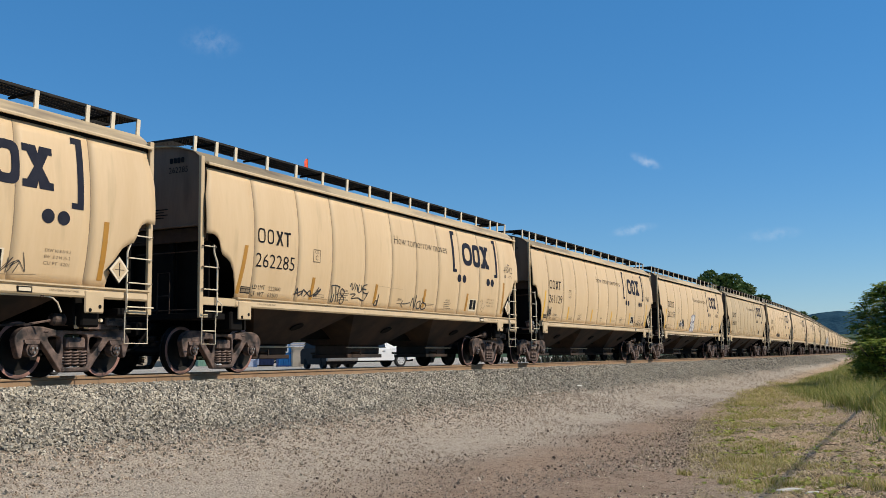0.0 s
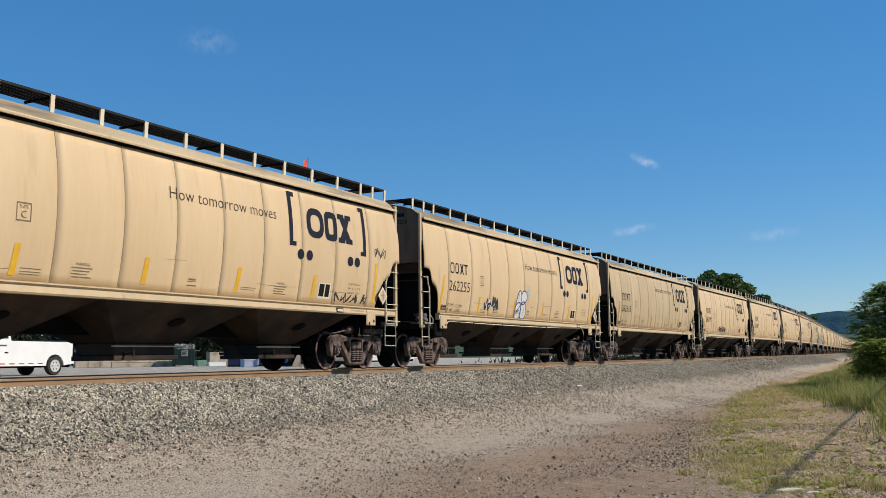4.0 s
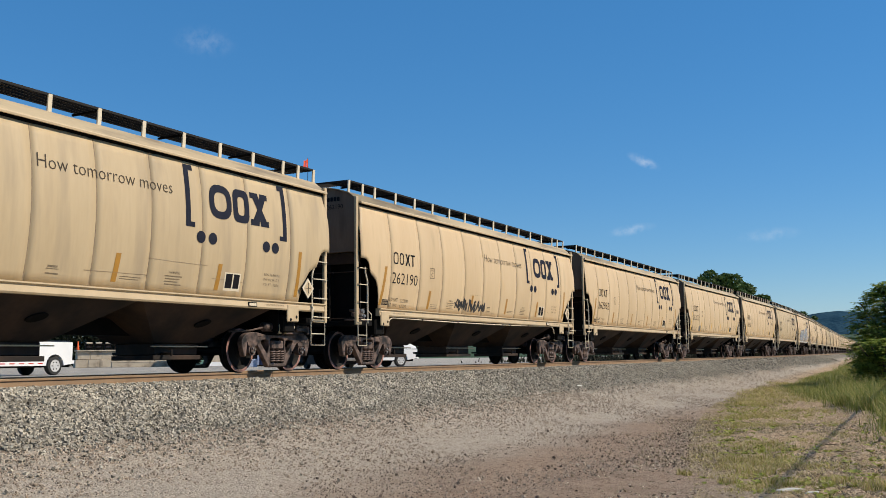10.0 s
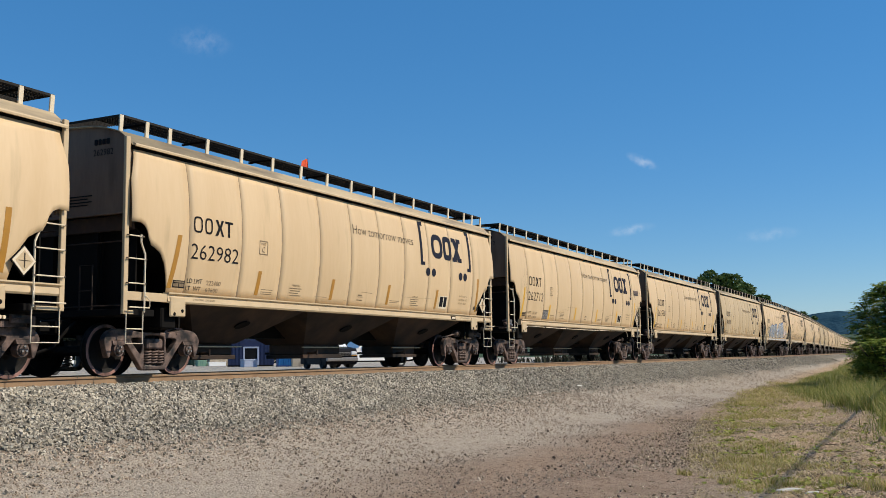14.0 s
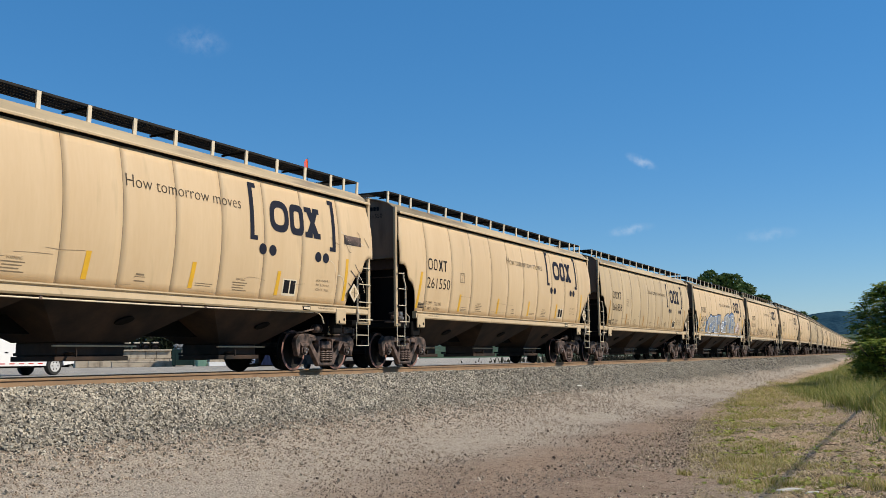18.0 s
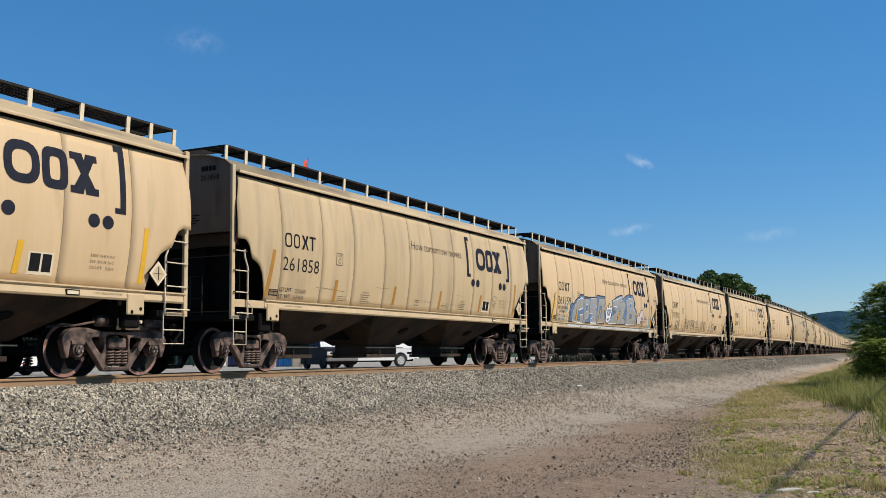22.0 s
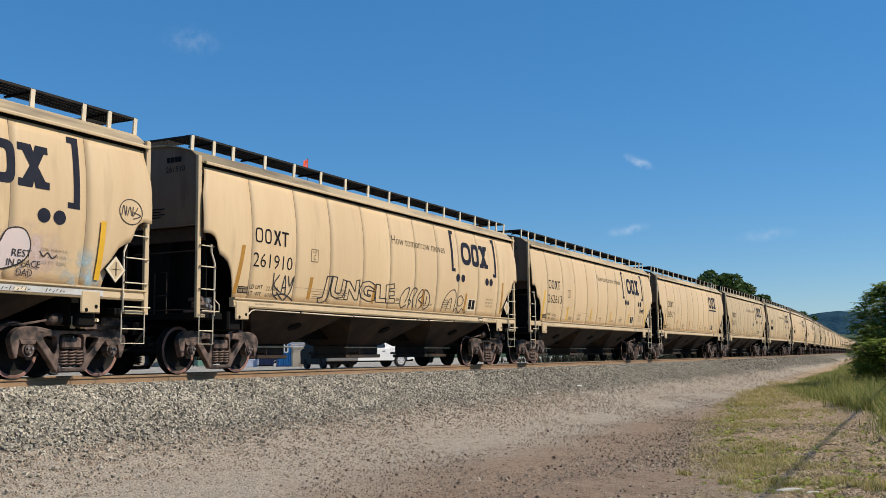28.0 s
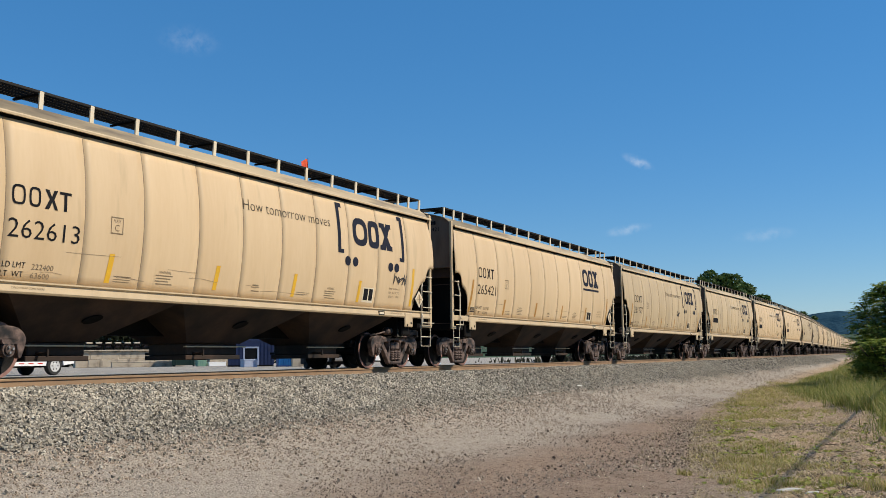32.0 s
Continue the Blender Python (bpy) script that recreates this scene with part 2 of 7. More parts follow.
def make_ground():
    gs = spread((-3000, -400, 400), (-400, -40, 40), (-40, 2, 2), (2, 40, 0.16), (40, 80, 0.5), (80, 300, 4), (300, 1400, 50), (1400, 4400, 500))
    gl = spread((-4000, -400, 400), (-400, -60, 40), (-60, -16, 2), (-16, -1.2, 0.12), (-1.2, 4, 0.4), (4, 60, 7), (60, 400, 40), (400, 4000, 400))
    S, Q = np.meshgrid(gs, gl, indexing="ij")
    X, Y = along(S, Q)
    Z = level(Q)
    rng = np.random.default_rng(5)
    fine = (S < 40).astype(float)
    near = ((S > 2) & (S < 80) & (Q < -1.3) & (Q > -16)).astype(float)
    coarse = near * np.clip((Q + 4.6) / 1.2, 0, 1)
    verge = np.clip((-4.2 - 8.4 * np.exp(-(np.clip(S, 2, 80) - 10.0) / 30.0) - Q) / 0.6, 0, 1)
    Z = Z + fine * near * rng.normal(0, 0.008, Z.shape) + fine * coarse * rng.normal(0, 0.012, Z.shape) + fine * near * verge * rng.normal(0, 0.028, Z.shape)
    # ruts of the gravel road and slow unevenness
    Z = Z - 0.03 * near * (np.exp(-((Q + 9.1) / 0.35) ** 2) + np.exp(-((Q + 7.2) / 0.35) ** 2))
    Z = Z + near * np.clip((-Q - 4.5) / 2, 0, 1) * 0.025 * np.sin(S * 0.9 + np.sin(Q * 1.3)) * np.sin(Q * 0.8 + 1.0)
    v = np.stack([X, Y, Z], -1).reshape(-1, 3)
    r, c = S.shape
    idx = np.arange(r * c).reshape(r, c)
    f = np.stack([idx[:-1, :-1], idx[1:, :-1], idx[1:, 1:], idx[:-1, 1:]], -1).reshape(-1, 4)
    me = bpy.data.meshes.new("ground")
    me.from_pydata(v.tolist(), [], f.tolist())
    uv = me.uv_layers.new(name="track")
    flat = np.stack([S, Q], -1).reshape(-1, 2)[f.reshape(-1)]
    uv.data.foreach_set("uv", flat.reshape(-1).astype(np.float32))
    me.polygons.foreach_set("use_smooth", [True] * len(f))
    me.materials.append(ground_material())
    return tagged(new("ground", me), "grey ballast shoulder, pale gravel road and brown dirt track beside dry grass", "ground", kind="structure")


def ground_material():
    m = bpy.data.materials.new("ballast_gravel_dirt")
    m.use_nodes = True
    t = m.node_tree
    n, ln = t.nodes, t.links
    b = n["Principled BSDF"]
    b.inputs["Roughness"].default_value = 0.95
    b.inputs["Specular IOR Level"].default_value = 0.1
    co = n.new("ShaderNodeTexCoord")
    uv = n.new("ShaderNodeUVMap"); uv.uv_map = "track"
    sep = n.new("ShaderNodeSeparateXYZ"); ln.new(uv.outputs[0], sep.inputs[0])

    def noise_of(sc, detail=4.0, vec=None):
        k = n.new("ShaderNodeTexNoise"); k.inputs["Scale"].default_value, k.inputs["Detail"].default_value = sc, detail
        ln.new(vec or co.outputs["Object"], k.inputs["Vector"])
        return k.outputs["Fac"]

    def math_of(op, a, c, d=None):
        k = n.new("ShaderNodeMath"); k.operation = op
        for i, q in enumerate((a, c, d)):
            if q is None:
                continue
            if isinstance(q, (int, float)):
                k.inputs[i].default_value = q
            else:
                ln.new(q, k.inputs[i])
        return k.outputs[0]

    def ramp(x, lo, hi):
        k = n.new("ShaderNodeMapRange"); k.inputs[1].default_value, k.inputs[2].default_value = lo, hi
        k.interpolation_type = "SMOOTHSTEP"
        ln.new(x, k.inputs[0])
        return k.outputs[0]

    def mix(fac, a, c):
        k = n.new("ShaderNodeMix"); k.data_type = "RGBA"
        ln.new(fac, k.inputs["Factor"])
        for s, q in (("A", a), ("B", c)):
            if isinstance(q, tuple):
                k.inputs[s].default_value = (*q, 1)
            else:
                ln.new(q, k.inputs[s])
        return k.outputs["Result"]

    wob = math_of("MULTIPLY_ADD", noise_of(0.45, 5.0), 2.4, -1.2)
    left = math_of("ADD", sep.outputs[1], wob)
    cell = n.new("ShaderNodeTexVoronoi"); cell.inputs["Scale"].default_value = 22.0
    ln.new(co.outputs["Object"], cell.inputs["Vector"])
    pebble = n.new("ShaderNodeTexVoronoi"); pebble.inputs["Scale"].default_value = 34.0
    ln.new(co.outputs["Object"], pebble.inputs["Vector"])
    grain, mid, big = noise_of(150.0, 3.0), noise_of(9.0, 6.0), noise_of(0.8, 5.0)
    # bed toned darker than its stones, for the shade in the gaps
    ballast = mix(ramp(cell.outputs["Color"], 0.1, 0.9), (0.09, 0.079, 0.062), (0.30, 0.265, 0.210))
    ballast = mix(ramp(mid, 0.5, 0.8), ballast, (0.21, 0.185, 0.146))
    gravel = mix(ramp(pebble.outputs["Color"], 0.1, 0.95), (0.29, 0.240, 0.185), (0.55, 0.467, 0.365))
    gravel = mix(ramp(mid, 0.40, 0.66), gravel, (0.46, 0.390, 0.305))
    dirt = mix(ramp(pebble.outputs["Color"], 0.2, 1.0), (0.235, 0.162, 0.112), (0.43, 0.31, 0.214))
    dirt = mix(ramp(mid, 0.38, 0.62), dirt, (0.37, 0.270, 0.190))
    dirt = mix(ramp(big, 0.50, 0.72), dirt, (0.27, 0.190, 0.132))
    soil = mix(ramp(noise_of(26.0, 6.0), 0.40, 0.60), (0.62, 0.465, 0.31), (0.23, 0.152, 0.095))
    soil = mix(ramp(noise_of(2.2, 5.0), 0.46, 0.66), soil, (0.40, 0.29, 0.165))
    asphalt = mix(ramp(big, 0.3, 0.7), (0.37, 0.33, 0.275), (0.46, 0.415, 0.35))
    c = mix(ramp(left, -4.2, -3.0), gravel, ballast)
    c = mix(math_of("MULTIPLY", ramp(left, -6.4, -8.4), ramp(left, -12.6, -10.6)), c, dirt)
    edge = math_of("MULTIPLY_ADD", math_of("POWER", 2.71828, math_of("MULTIPLY_ADD", sep.outputs[0], -1 / 30.0, 10 / 30.0)), -8.4, -4.0)
    c = mix(ramp(math_of("SUBTRACT", math_of("MULTIPLY_ADD", wob, 0.5, sep.outputs[1]), edge), 0.5, -0.6), c, soil)
    c = mix(ramp(sep.outputs[1], 2.6, 3.4), c, asphalt)
    far_grass = mix(ramp(mid, 0.3, 0.7), (0.09, 0.115, 0.035), (0.15, 0.15, 0.06))
    c = mix(ramp(sep.outputs[1], -15.0, -19.0), c, far_grass)
    ln.new(c, b.inputs["Base Color"])
    hgt = math_of("ADD", math_of("MULTIPLY", pebble.outputs["Distance"], -0.5), math_of("MULTIPLY_ADD", grain, 0.3, math_of("MULTIPLY", mid, 0.6)))
    bp = n.new("ShaderNodeBump"); bp.inputs["Strength"].default_value, bp.inputs["Distance"].default_value = 1.0, 0.05
    ln.new(hgt, bp.inputs["Height"]); ln.new(bp.outputs[0], b.inputs["Normal"])
    return m


ground = make_ground()


def make_rail(left, label):
    prof = [(-0.07, -0.175), (0.07, -0.175), (0.07, -0.163), (0.022, -0.145), (0.009, -0.13), (0.009, -0.045), (0.035, -0.036), (0.036, -0.008), (0.028, 0.0),
            (-0.028, 0.0), (-0.036, -0.008), (-0.035, -0.036), (-0.009, -0.045), (-0.009, -0.13), (-0.022, -0.145), (-0.07, -0.163)]
    ss = spread((-60, 120, 2.0), (120, 700, 10))
    b = Build()
    grid = []
    for s in ss:
        row = []
        for y, z in prof + prof[:1]:
            x, w = along(s, left + y)
            row.append((float(x), float(w), z))
        grid.append(row)
    b.sheet(grid)
    n = len(prof)
    b.m = [1 if i % n == 8 else 0 for i in range(len(b.f))]
    ob = new("rail", b.mesh("rail", [RAILM, RAILTOP]))
    return tagged(ob, label, "rail", "rails of the track", "structure")


make_rail(-0.755, "rust-brown steel rail with a worn bright head on ballast")
make_rail(0.755, "rust-brown steel rail in the shade of the train")


# ---- covered hopper cars ----
CAR_PITCH, HALF = 16.929, 7.72
SEAMS = [1.49, 3.05, 4.40, 5.86, 7.18, 8.50, 9.80, 11.16, 12.52, 14.02]
SHEET_A, SHEET_B = 0.01, 15.54
CUT = [(0.0, 2.665), (0.22, 2.67), (0.32, 2.625), (0.39, 2.54), (0.44, 2.40), (0.50, 2.295), (0.62, 2.25), (0.76, 2.165), (0.87, 2.01), (0.95, 1.80), (1.01, 1.60), (1.03, 1.48)]


def half_width(z):
    """Half the width of the bulging side at height z."""
    t = (z - 2.78) / 1.28
    return 1.645 - 0.150 * t * t


def side_low(u):
    """Lower edge of the side sheet: notched at both ends."""
    w = min(u - SHEET_A, SHEET_B - u)
    return 1.47 if w >= 1.03 else float(np.interp(w, [p[0] for p in CUT], [p[1] for p in CUT]))


def on_side(u, z, out=0.0):
    """A point of the near side in the car's space."""
    return (u - HALF, -(half_width(z) + 0.45 * out), z)


def panel_mesh(u0, u1):
    """One side panel; the outer edge of an end panel leans inwards towards the eave."""
    us = {round(u0 + (u1 - u0) * k / 8, 3) for k in range(9)} | {round(u, 3) for a, _ in CUT for u in (SHEET_A + a, SHEET_B - a) if u0 < u < u1}
    grid = []
    for u in sorted(us):
        z0 = side_low(u)
        k = (u - u0) / (u1 - u0)
        puff = 0.006 * (1 - abs(2 * k - 1) ** 6) - 0.003
        row = []
        for j in range(15):
            z = z0 + (3.99 - z0) * j / 14
            lean = 0.12 * min(1.0, max(0.0, (z - 3.40) / 0.45))
            a = u + lean * (max(0.0, 1 - (u - SHEET_A) / 0.6) - max(0.0, 1 - (SHEET_B - u) / 0.6))
            row.append(on_side(a, z, puff))
        grid.append(row)
    return Build().sheet(grid, 0, (0, 0.012, 0))


def bead_mesh(u):
    rows = []
    for du, out in ((-0.010, -0.004), (0, 0.007), (0.010, -0.004)):
        rows.append([on_side(u + du, 1.47 + 2.5 * j / 14, out) for j in range(15)])
    return Build().sheet(rows)


def roof_z(w):
    """Height of the roof sheet at half width w."""
    return float(np.interp(w, (0, 0.6, 0.9, 1.245, 1.36, 1.47, 1.56), (4.52, 4.48, 4.43, 4.325, 4.245, 4.145, 4.05)))


def quad_on_side(b, u0, z0, u1, z1, out=0.014, slant=0.0, rows=3, mat=0):
    grid = []
    for j in range(rows + 1):
        z = z0 + (z1 - z0) * j / rows
        d = slant * j / rows
        grid.append([on_side(u0 + d, z, out), on_side(u1 + d, z, out)])
    return b.sheet(grid, mat)


def poly_on_side(b, pts, out=0.014, mat=0):
    """A flat polygon laid on the side, cut into rows so that it follows the bulge."""
    bm = bmesh.new()
    face = bm.faces.new([bm.verts.new((u, 0, z)) for u, z in pts])
    face.normal_update()
    bmesh.ops.triangulate(bm, faces=[face])
    zs = [p[1] for p in pts]
    for z in np.arange(min(zs) + 0.12, max(zs), 0.12):
        bmesh.ops.bisect_plane(bm, geom=bm.verts[:] + bm.edges[:] + bm.faces[:], plane_co=(0, 0, z), plane_no=(0, 0, 1))
    bm.verts.index_update()
    b.add([on_side(v.co.x, v.co.z, out) for v in bm.verts], [[v.index for v in f.verts] for f in bm.faces], mat)
    bm.free()
    return b


def disc_on_side(b, u, z, ru, rz, n=20, out=0.014, mat=0):
    return poly_on_side(b, [(u + ru * math.cos(2 * math.pi * k / n), z + rz * math.sin(2 * math.pi * k / n)) for k in range(n)], out, mat)


def text_mesh(words, width, height, place, thin=0.0):
    """Lettering as a mesh; place maps a point of the writing's own plane (metres from its lower left) into the car's space."""
    cu = bpy.data.curves.new("lettering", "FONT")
    cu.body, cu.size, cu.resolution_u, cu.offset = words, 1.0, 2, thin
    ob = bpy.data.objects.new("lettering", cu)
    scene.collection.objects.link(ob)
    bpy.context.view_layer.update()
    me = bpy.data.meshes.new_from_object(ob.evaluated_get(bpy.context.evaluated_depsgraph_get()))
    bpy.data.objects.remove(ob)
    xs = [v.co.x for v in me.vertices]
    ys = [v.co.y for v in me.vertices]
    x0, x1, y0, y1 = min(xs), max(xs), min(ys), max(ys)
    for v in me.vertices:
        v.co = place((v.co.x - x0) / (x1 - x0) * width, (v.co.y - y0) / (y1 - y0) * height)
    return me


def letters_on_side(words, u, z, width, height, mat, out=0.015, thin=-0.006):
    me = text_mesh(words, width, height, lambda a, c: on_side(u + a, z + c, out), thin)
    me.materials.clear(); me.materials.append(mat)
    return me


def ladder(car, end, label):
    """The corner post from eave to foot, an inner stile, four rungs between them and a stirrup below; end: +1 at the right end of the car."""
    s = end
    y = -1.60
    a, c = ((-0.075, 0.030) if s < 0 else (15.465, 15.570))
    inner_x = (0.41 if s < 0 else 14.94) - HALF
    stile_x = (a + c) / 2 - HALF
    lad = part("ladder", Build().box(a - HALF, c - HALF, -1.565, -1.50, 1.06, 4.17, 0.008), TRIM, car, label)
    b = Build().tube([(inner_x + s * 0.10, y + 0.02, 2.47), (inner_x + s * 0.10, y + 0.02, 2.33), (inner_x, y + 0.02, 2.12), (inner_x, y + 0.02, 1.10)], 0.020, 6)
    part("stile", b, PALE_TRIM, lad)
    for z in (2.43, 2.03, 1.60):
        b = Build().tube([(stile_x, y, z), (inner_x + s * (0.02 if z < 2.3 else 0.06), y, z)], 0.0115, 6)
        for x in (stile_x, inner_x + s * (0.0 if z < 2.3 else 0.10)):
            b.lathe([(y - 0.022, 0.012), (y + 0.03, 0.014)], (x, 0, z), "y", 6, 1)
        part("rung", b, [PALE_TRIM, CAST], lad)
    b = Build().tube([(stile_x, y - 0.05, 1.18), (inner_x - s * 0.06, y - 0.05, 1.18), (inner_x - s * 0.06, y - 0.05, 1.32), (inner_x, y, 1.40)], 0.012, 6)
    part("rung", b, PALE_TRIM, lad)
    b = Build()
    a, c = stile_x - s * 0.03, inner_x
    b.tube([(a, y + 0.05, 1.08), (a, y + 0.05, 0.56), (c, y + 0.05, 0.56), (c, y + 0.05, 1.12)], 0.0115, 6)
    b.tube([(a, y + 0.05, 0.81), (c, y + 0.05, 0.81)], 0.0105, 6)
    part("stirrup", b, PALE_TRIM, lad, "thin steel step stirrup below the sill")
    x0, x1 = sorted((stile_x - s * 0.07, stile_x - s * (0.50 if s > 0 else 0.20)))
    part("foot_plate", Build().box(x0, x1, -1.56, -1.46, 1.065, 1.13, 0.006), TRIM, lad)
    return lad


def far_ladder(car, u, end):
    b = Build()
    x = u - HALF
    b.box(x - 0.035, x + 0.035, 1.53, 1.60, 1.03, 4.15, 0.008)
    b.box(x - end * 0.5 - 0.02, x - end * 0.5 + 0.02, 1.56, 1.60, 0.55, 2.4)
    for z in (2.43, 2.03, 1.6, 1.18, 0.8, 0.55):
        b.box(min(x, x - end * 0.5), max(x, x - end * 0.5), 1.58, 1.605, z - 0.012, z + 0.012)
    return part("ladder", b, TRIM, car)


def wheelset_mesh():
    b = Build()
    prof = [(-0.0, 0.10), (0.03, 0.16), (0.055, 0.33), (0.02, 0.37), (0.0, 0.40), (0.0, 0.457), (0.10, 0.455), (0.105, 0.478), (0.13, 0.478), (0.135, 0.40), (0.115, 0.37), (0.13, 0.20), (0.17, 0.13), (0.17, 0.08)]
    mats = [0, 0, 0, 0, 1, 0, 0, 0, 0, 0, 0, 0, 0]
    for s in (-1, 1):
        q = [(s * (a - 0.82), r) for a, r in prof]
        b.lathe(q, (0, 0, 0), "y", 36, 0, mats)
    b.lathe([(-0.75, 0.085), (0.75, 0.085)], (0, 0, 0), "y", 16, 0)
    for s in (-1, 1):
        b.lathe([(s * 0.80, 0.075), (s * 0.97, 0.075)], (0, 0, 0), "y", 12, 0)
        b.lathe([(s * 1.13, 0.085), (s * 1.165, 0.08), (s * 1.17, 0.06)], (0, 0, 0), "y", 20, 2)
        for k in range(3):
            a = 2 * math.pi * k / 3 + 0.5
            b.lathe([(s * 1.165, 0.022), (s * 1.195, 0.020)], (0.047 * math.cos(a), 0, 0.047 * math.sin(a)), "y", 6, 3)
    return b.mesh("wheelset", [WHEEL, RUSTRIM, CAST, STEEL])


def rounded(ctrl, n=4):
    """Points along a closed rounded line through the control points."""
    out = []
    m = len(ctrl)
    for i in range(m):
        p0, p1, p2, p3 = (np.array(ctrl[(i + k) % m], float) for k in (-1, 0, 1, 2))
        for k in range(n):
            t = k / n
            out.append(tuple(p1 + 0.35 * (p2 - p0) * (t - 2 * t * t + t ** 3) + (p2 - p1) * (3 * t * t - 2 * t ** 3) + 0.35 * (p3 - p1) * (t ** 3 - t * t)))
    return out


def side_frame_mesh(s):
    """Cast side frame of a truck: one rounded casting with jaws, a spring window and two three-cornered windows."""
    half = [(0.0, 0.775), (0.26, 0.775), (0.44, 0.785), (0.68, 0.825), (0.90, 0.83), (1.07, 0.80), (1.18, 0.72), (1.23, 0.60), (1.145, 0.34), (1.085, 0.335), (1.055, 0.50), (1.01, 0.605),
            (0.76, 0.605), (0.69, 0.55), (0.50, 0.335), (0.33, 0.125), (0.24, 0.085)]
    outer = half + [(-x, z) for x, z in half[:0:-1]]
    holes = [[(-0.235, 0.18), (-0.25, 0.44), (-0.235, 0.70), (0.235, 0.70), (0.25, 0.44), (0.235, 0.18)]]
    for e in (-1, 1):
        holes.append([(e * 0.575, 0.655), (e * 0.44, 0.675), (e * 0.315, 0.655), (e * 0.305, 0.52), (e * 0.335, 0.40), (e * 0.385, 0.405), (e * 0.555, 0.585)])
    cu = bpy.data.curves.new("side_frame", "CURVE")
    cu.dimensions, cu.fill_mode, cu.extrude, cu.bevel_depth, cu.bevel_resolution, cu.offset = "2D", "BOTH", 0.045, 0.018, 1, -0.018
    for loop in [outer] + holes:
        pts = rounded(loop)
        sp = cu.splines.new("POLY")
        sp.points.add(len(pts) - 1)
        sp.use_cyclic_u = True
        for q, (x, z) in zip(sp.points, pts):
            q.co = (x, z, 0, 1)
    ob = bpy.data.objects.new("side_frame", cu)
    scene.collection.objects.link(ob)
    bpy.context.view_layer.update()
    me = bpy.data.meshes.new_from_object(ob.evaluated_get(bpy.context.evaluated_depsgraph_get()))
    bpy.data.objects.remove(ob)
    y = s * 1.065
    b = Build()
    b.add([(v.co.x, y - v.co.z, v.co.y) for v in me.vertices], [tuple(q.vertices) for q in me.polygons])
    y0, y1 = y - 0.065, y + 0.065
    for e in (-1, 1):
        b.prism([(e * 0.74, 0.615), (e * 1.06, 0.615), (e * 1.03, 0.545), (e * 0.77, 0.545)], y0 - 0.02, y1 + 0.02)
        b.lathe([(y0 - 0.0 if s < 0 else y1, 0.0), (y0 - 0.01 if s < 0 else y1 + 0.01, 0.118), (y1 if s < 0 else y0, 0.118)], (e * 0.889, 0, 0.457), "y", 20)
        b.box(e * 0.62 - 0.05, e * 0.62 + 0.05, y0 - 0.012, y0 + 0.02, 0.735, 0.765, 0.008)
    b.box(-0.29, 0.29, y0 - 0.025, y1 + 0.025, 0.09, 0.165, 0.02)
    return b.mesh("side_frame", CAST)


def spring_mesh():
    path = [(0.075 * math.cos(a), 0.075 * math.sin(a), 0.19 + 0.27 * a / (2 * math.pi * 5.5)) for a in np.arange(0, 2 * math.pi * 5.5, 0.52)]
    return Build().tube(path, 0.017, 5).mesh("spring", CAST, True)


def bolster_mesh():
    b = Build()
    b.box(-0.20, 0.20, -1.16, 1.16, 0.47, 0.66, 0.03)
    b.lathe([(0.66, 0.22), (0.80, 0.20)], (0, 0, 0), "z", 20)
    b.box(-0.09, 0.09, -0.75, -0.55, 0.66, 0.77)
    b.box(-0.09, 0.09, 0.55, 0.75, 0.66, 0.77)
    return b.mesh("bolster", CAST)


TRUCK_PARTS = {}


def truck(car, x, keyed):
    if not TRUCK_PARTS:
        TRUCK_PARTS.update(bolster=bolster_mesh(), near=side_frame_mesh(-1), far=side_frame_mesh(1), spring=spring_mesh(), wheelset=wheelset_mesh(),
                           brake=Build().box(-0.5, -0.44, -0.85, 0.85, 0.36, 0.46, 0.01).box(0.44, 0.5, -0.85, 0.85, 0.36, 0.46, 0.01).tube([(-0.45, 0.2, 0.42), (0.45, -0.2, 0.36)], 0.025).mesh("brake_beam", BLACK))
    t = part("wheel_truck", TRUCK_PARTS["bolster"], None, car, "grimy cast-steel two-axle wheel truck", (x, 0, 0))
    for key, name in (("near", "side_frame"), ("far", "side_frame"), ("brake", "brake_beam")):
        part(name, TRUCK_PARTS[key], None, t)
    for dx in (-0.16, 0.0, 0.16):
        part("spring", TRUCK_PARTS["spring"], None, t, at=(dx, -1.09, 0))
    part("spring", TRUCK_PARTS["spring"], None, t, at=(0, 1.07, 0))
    for dx in (-0.889, 0.889):
        keyed.append(part("wheelset", TRUCK_PARTS["wheelset"], None, t, "steel wheelset with rusty rims and greasy plates", (dx, 0, 0.457)))
    return t


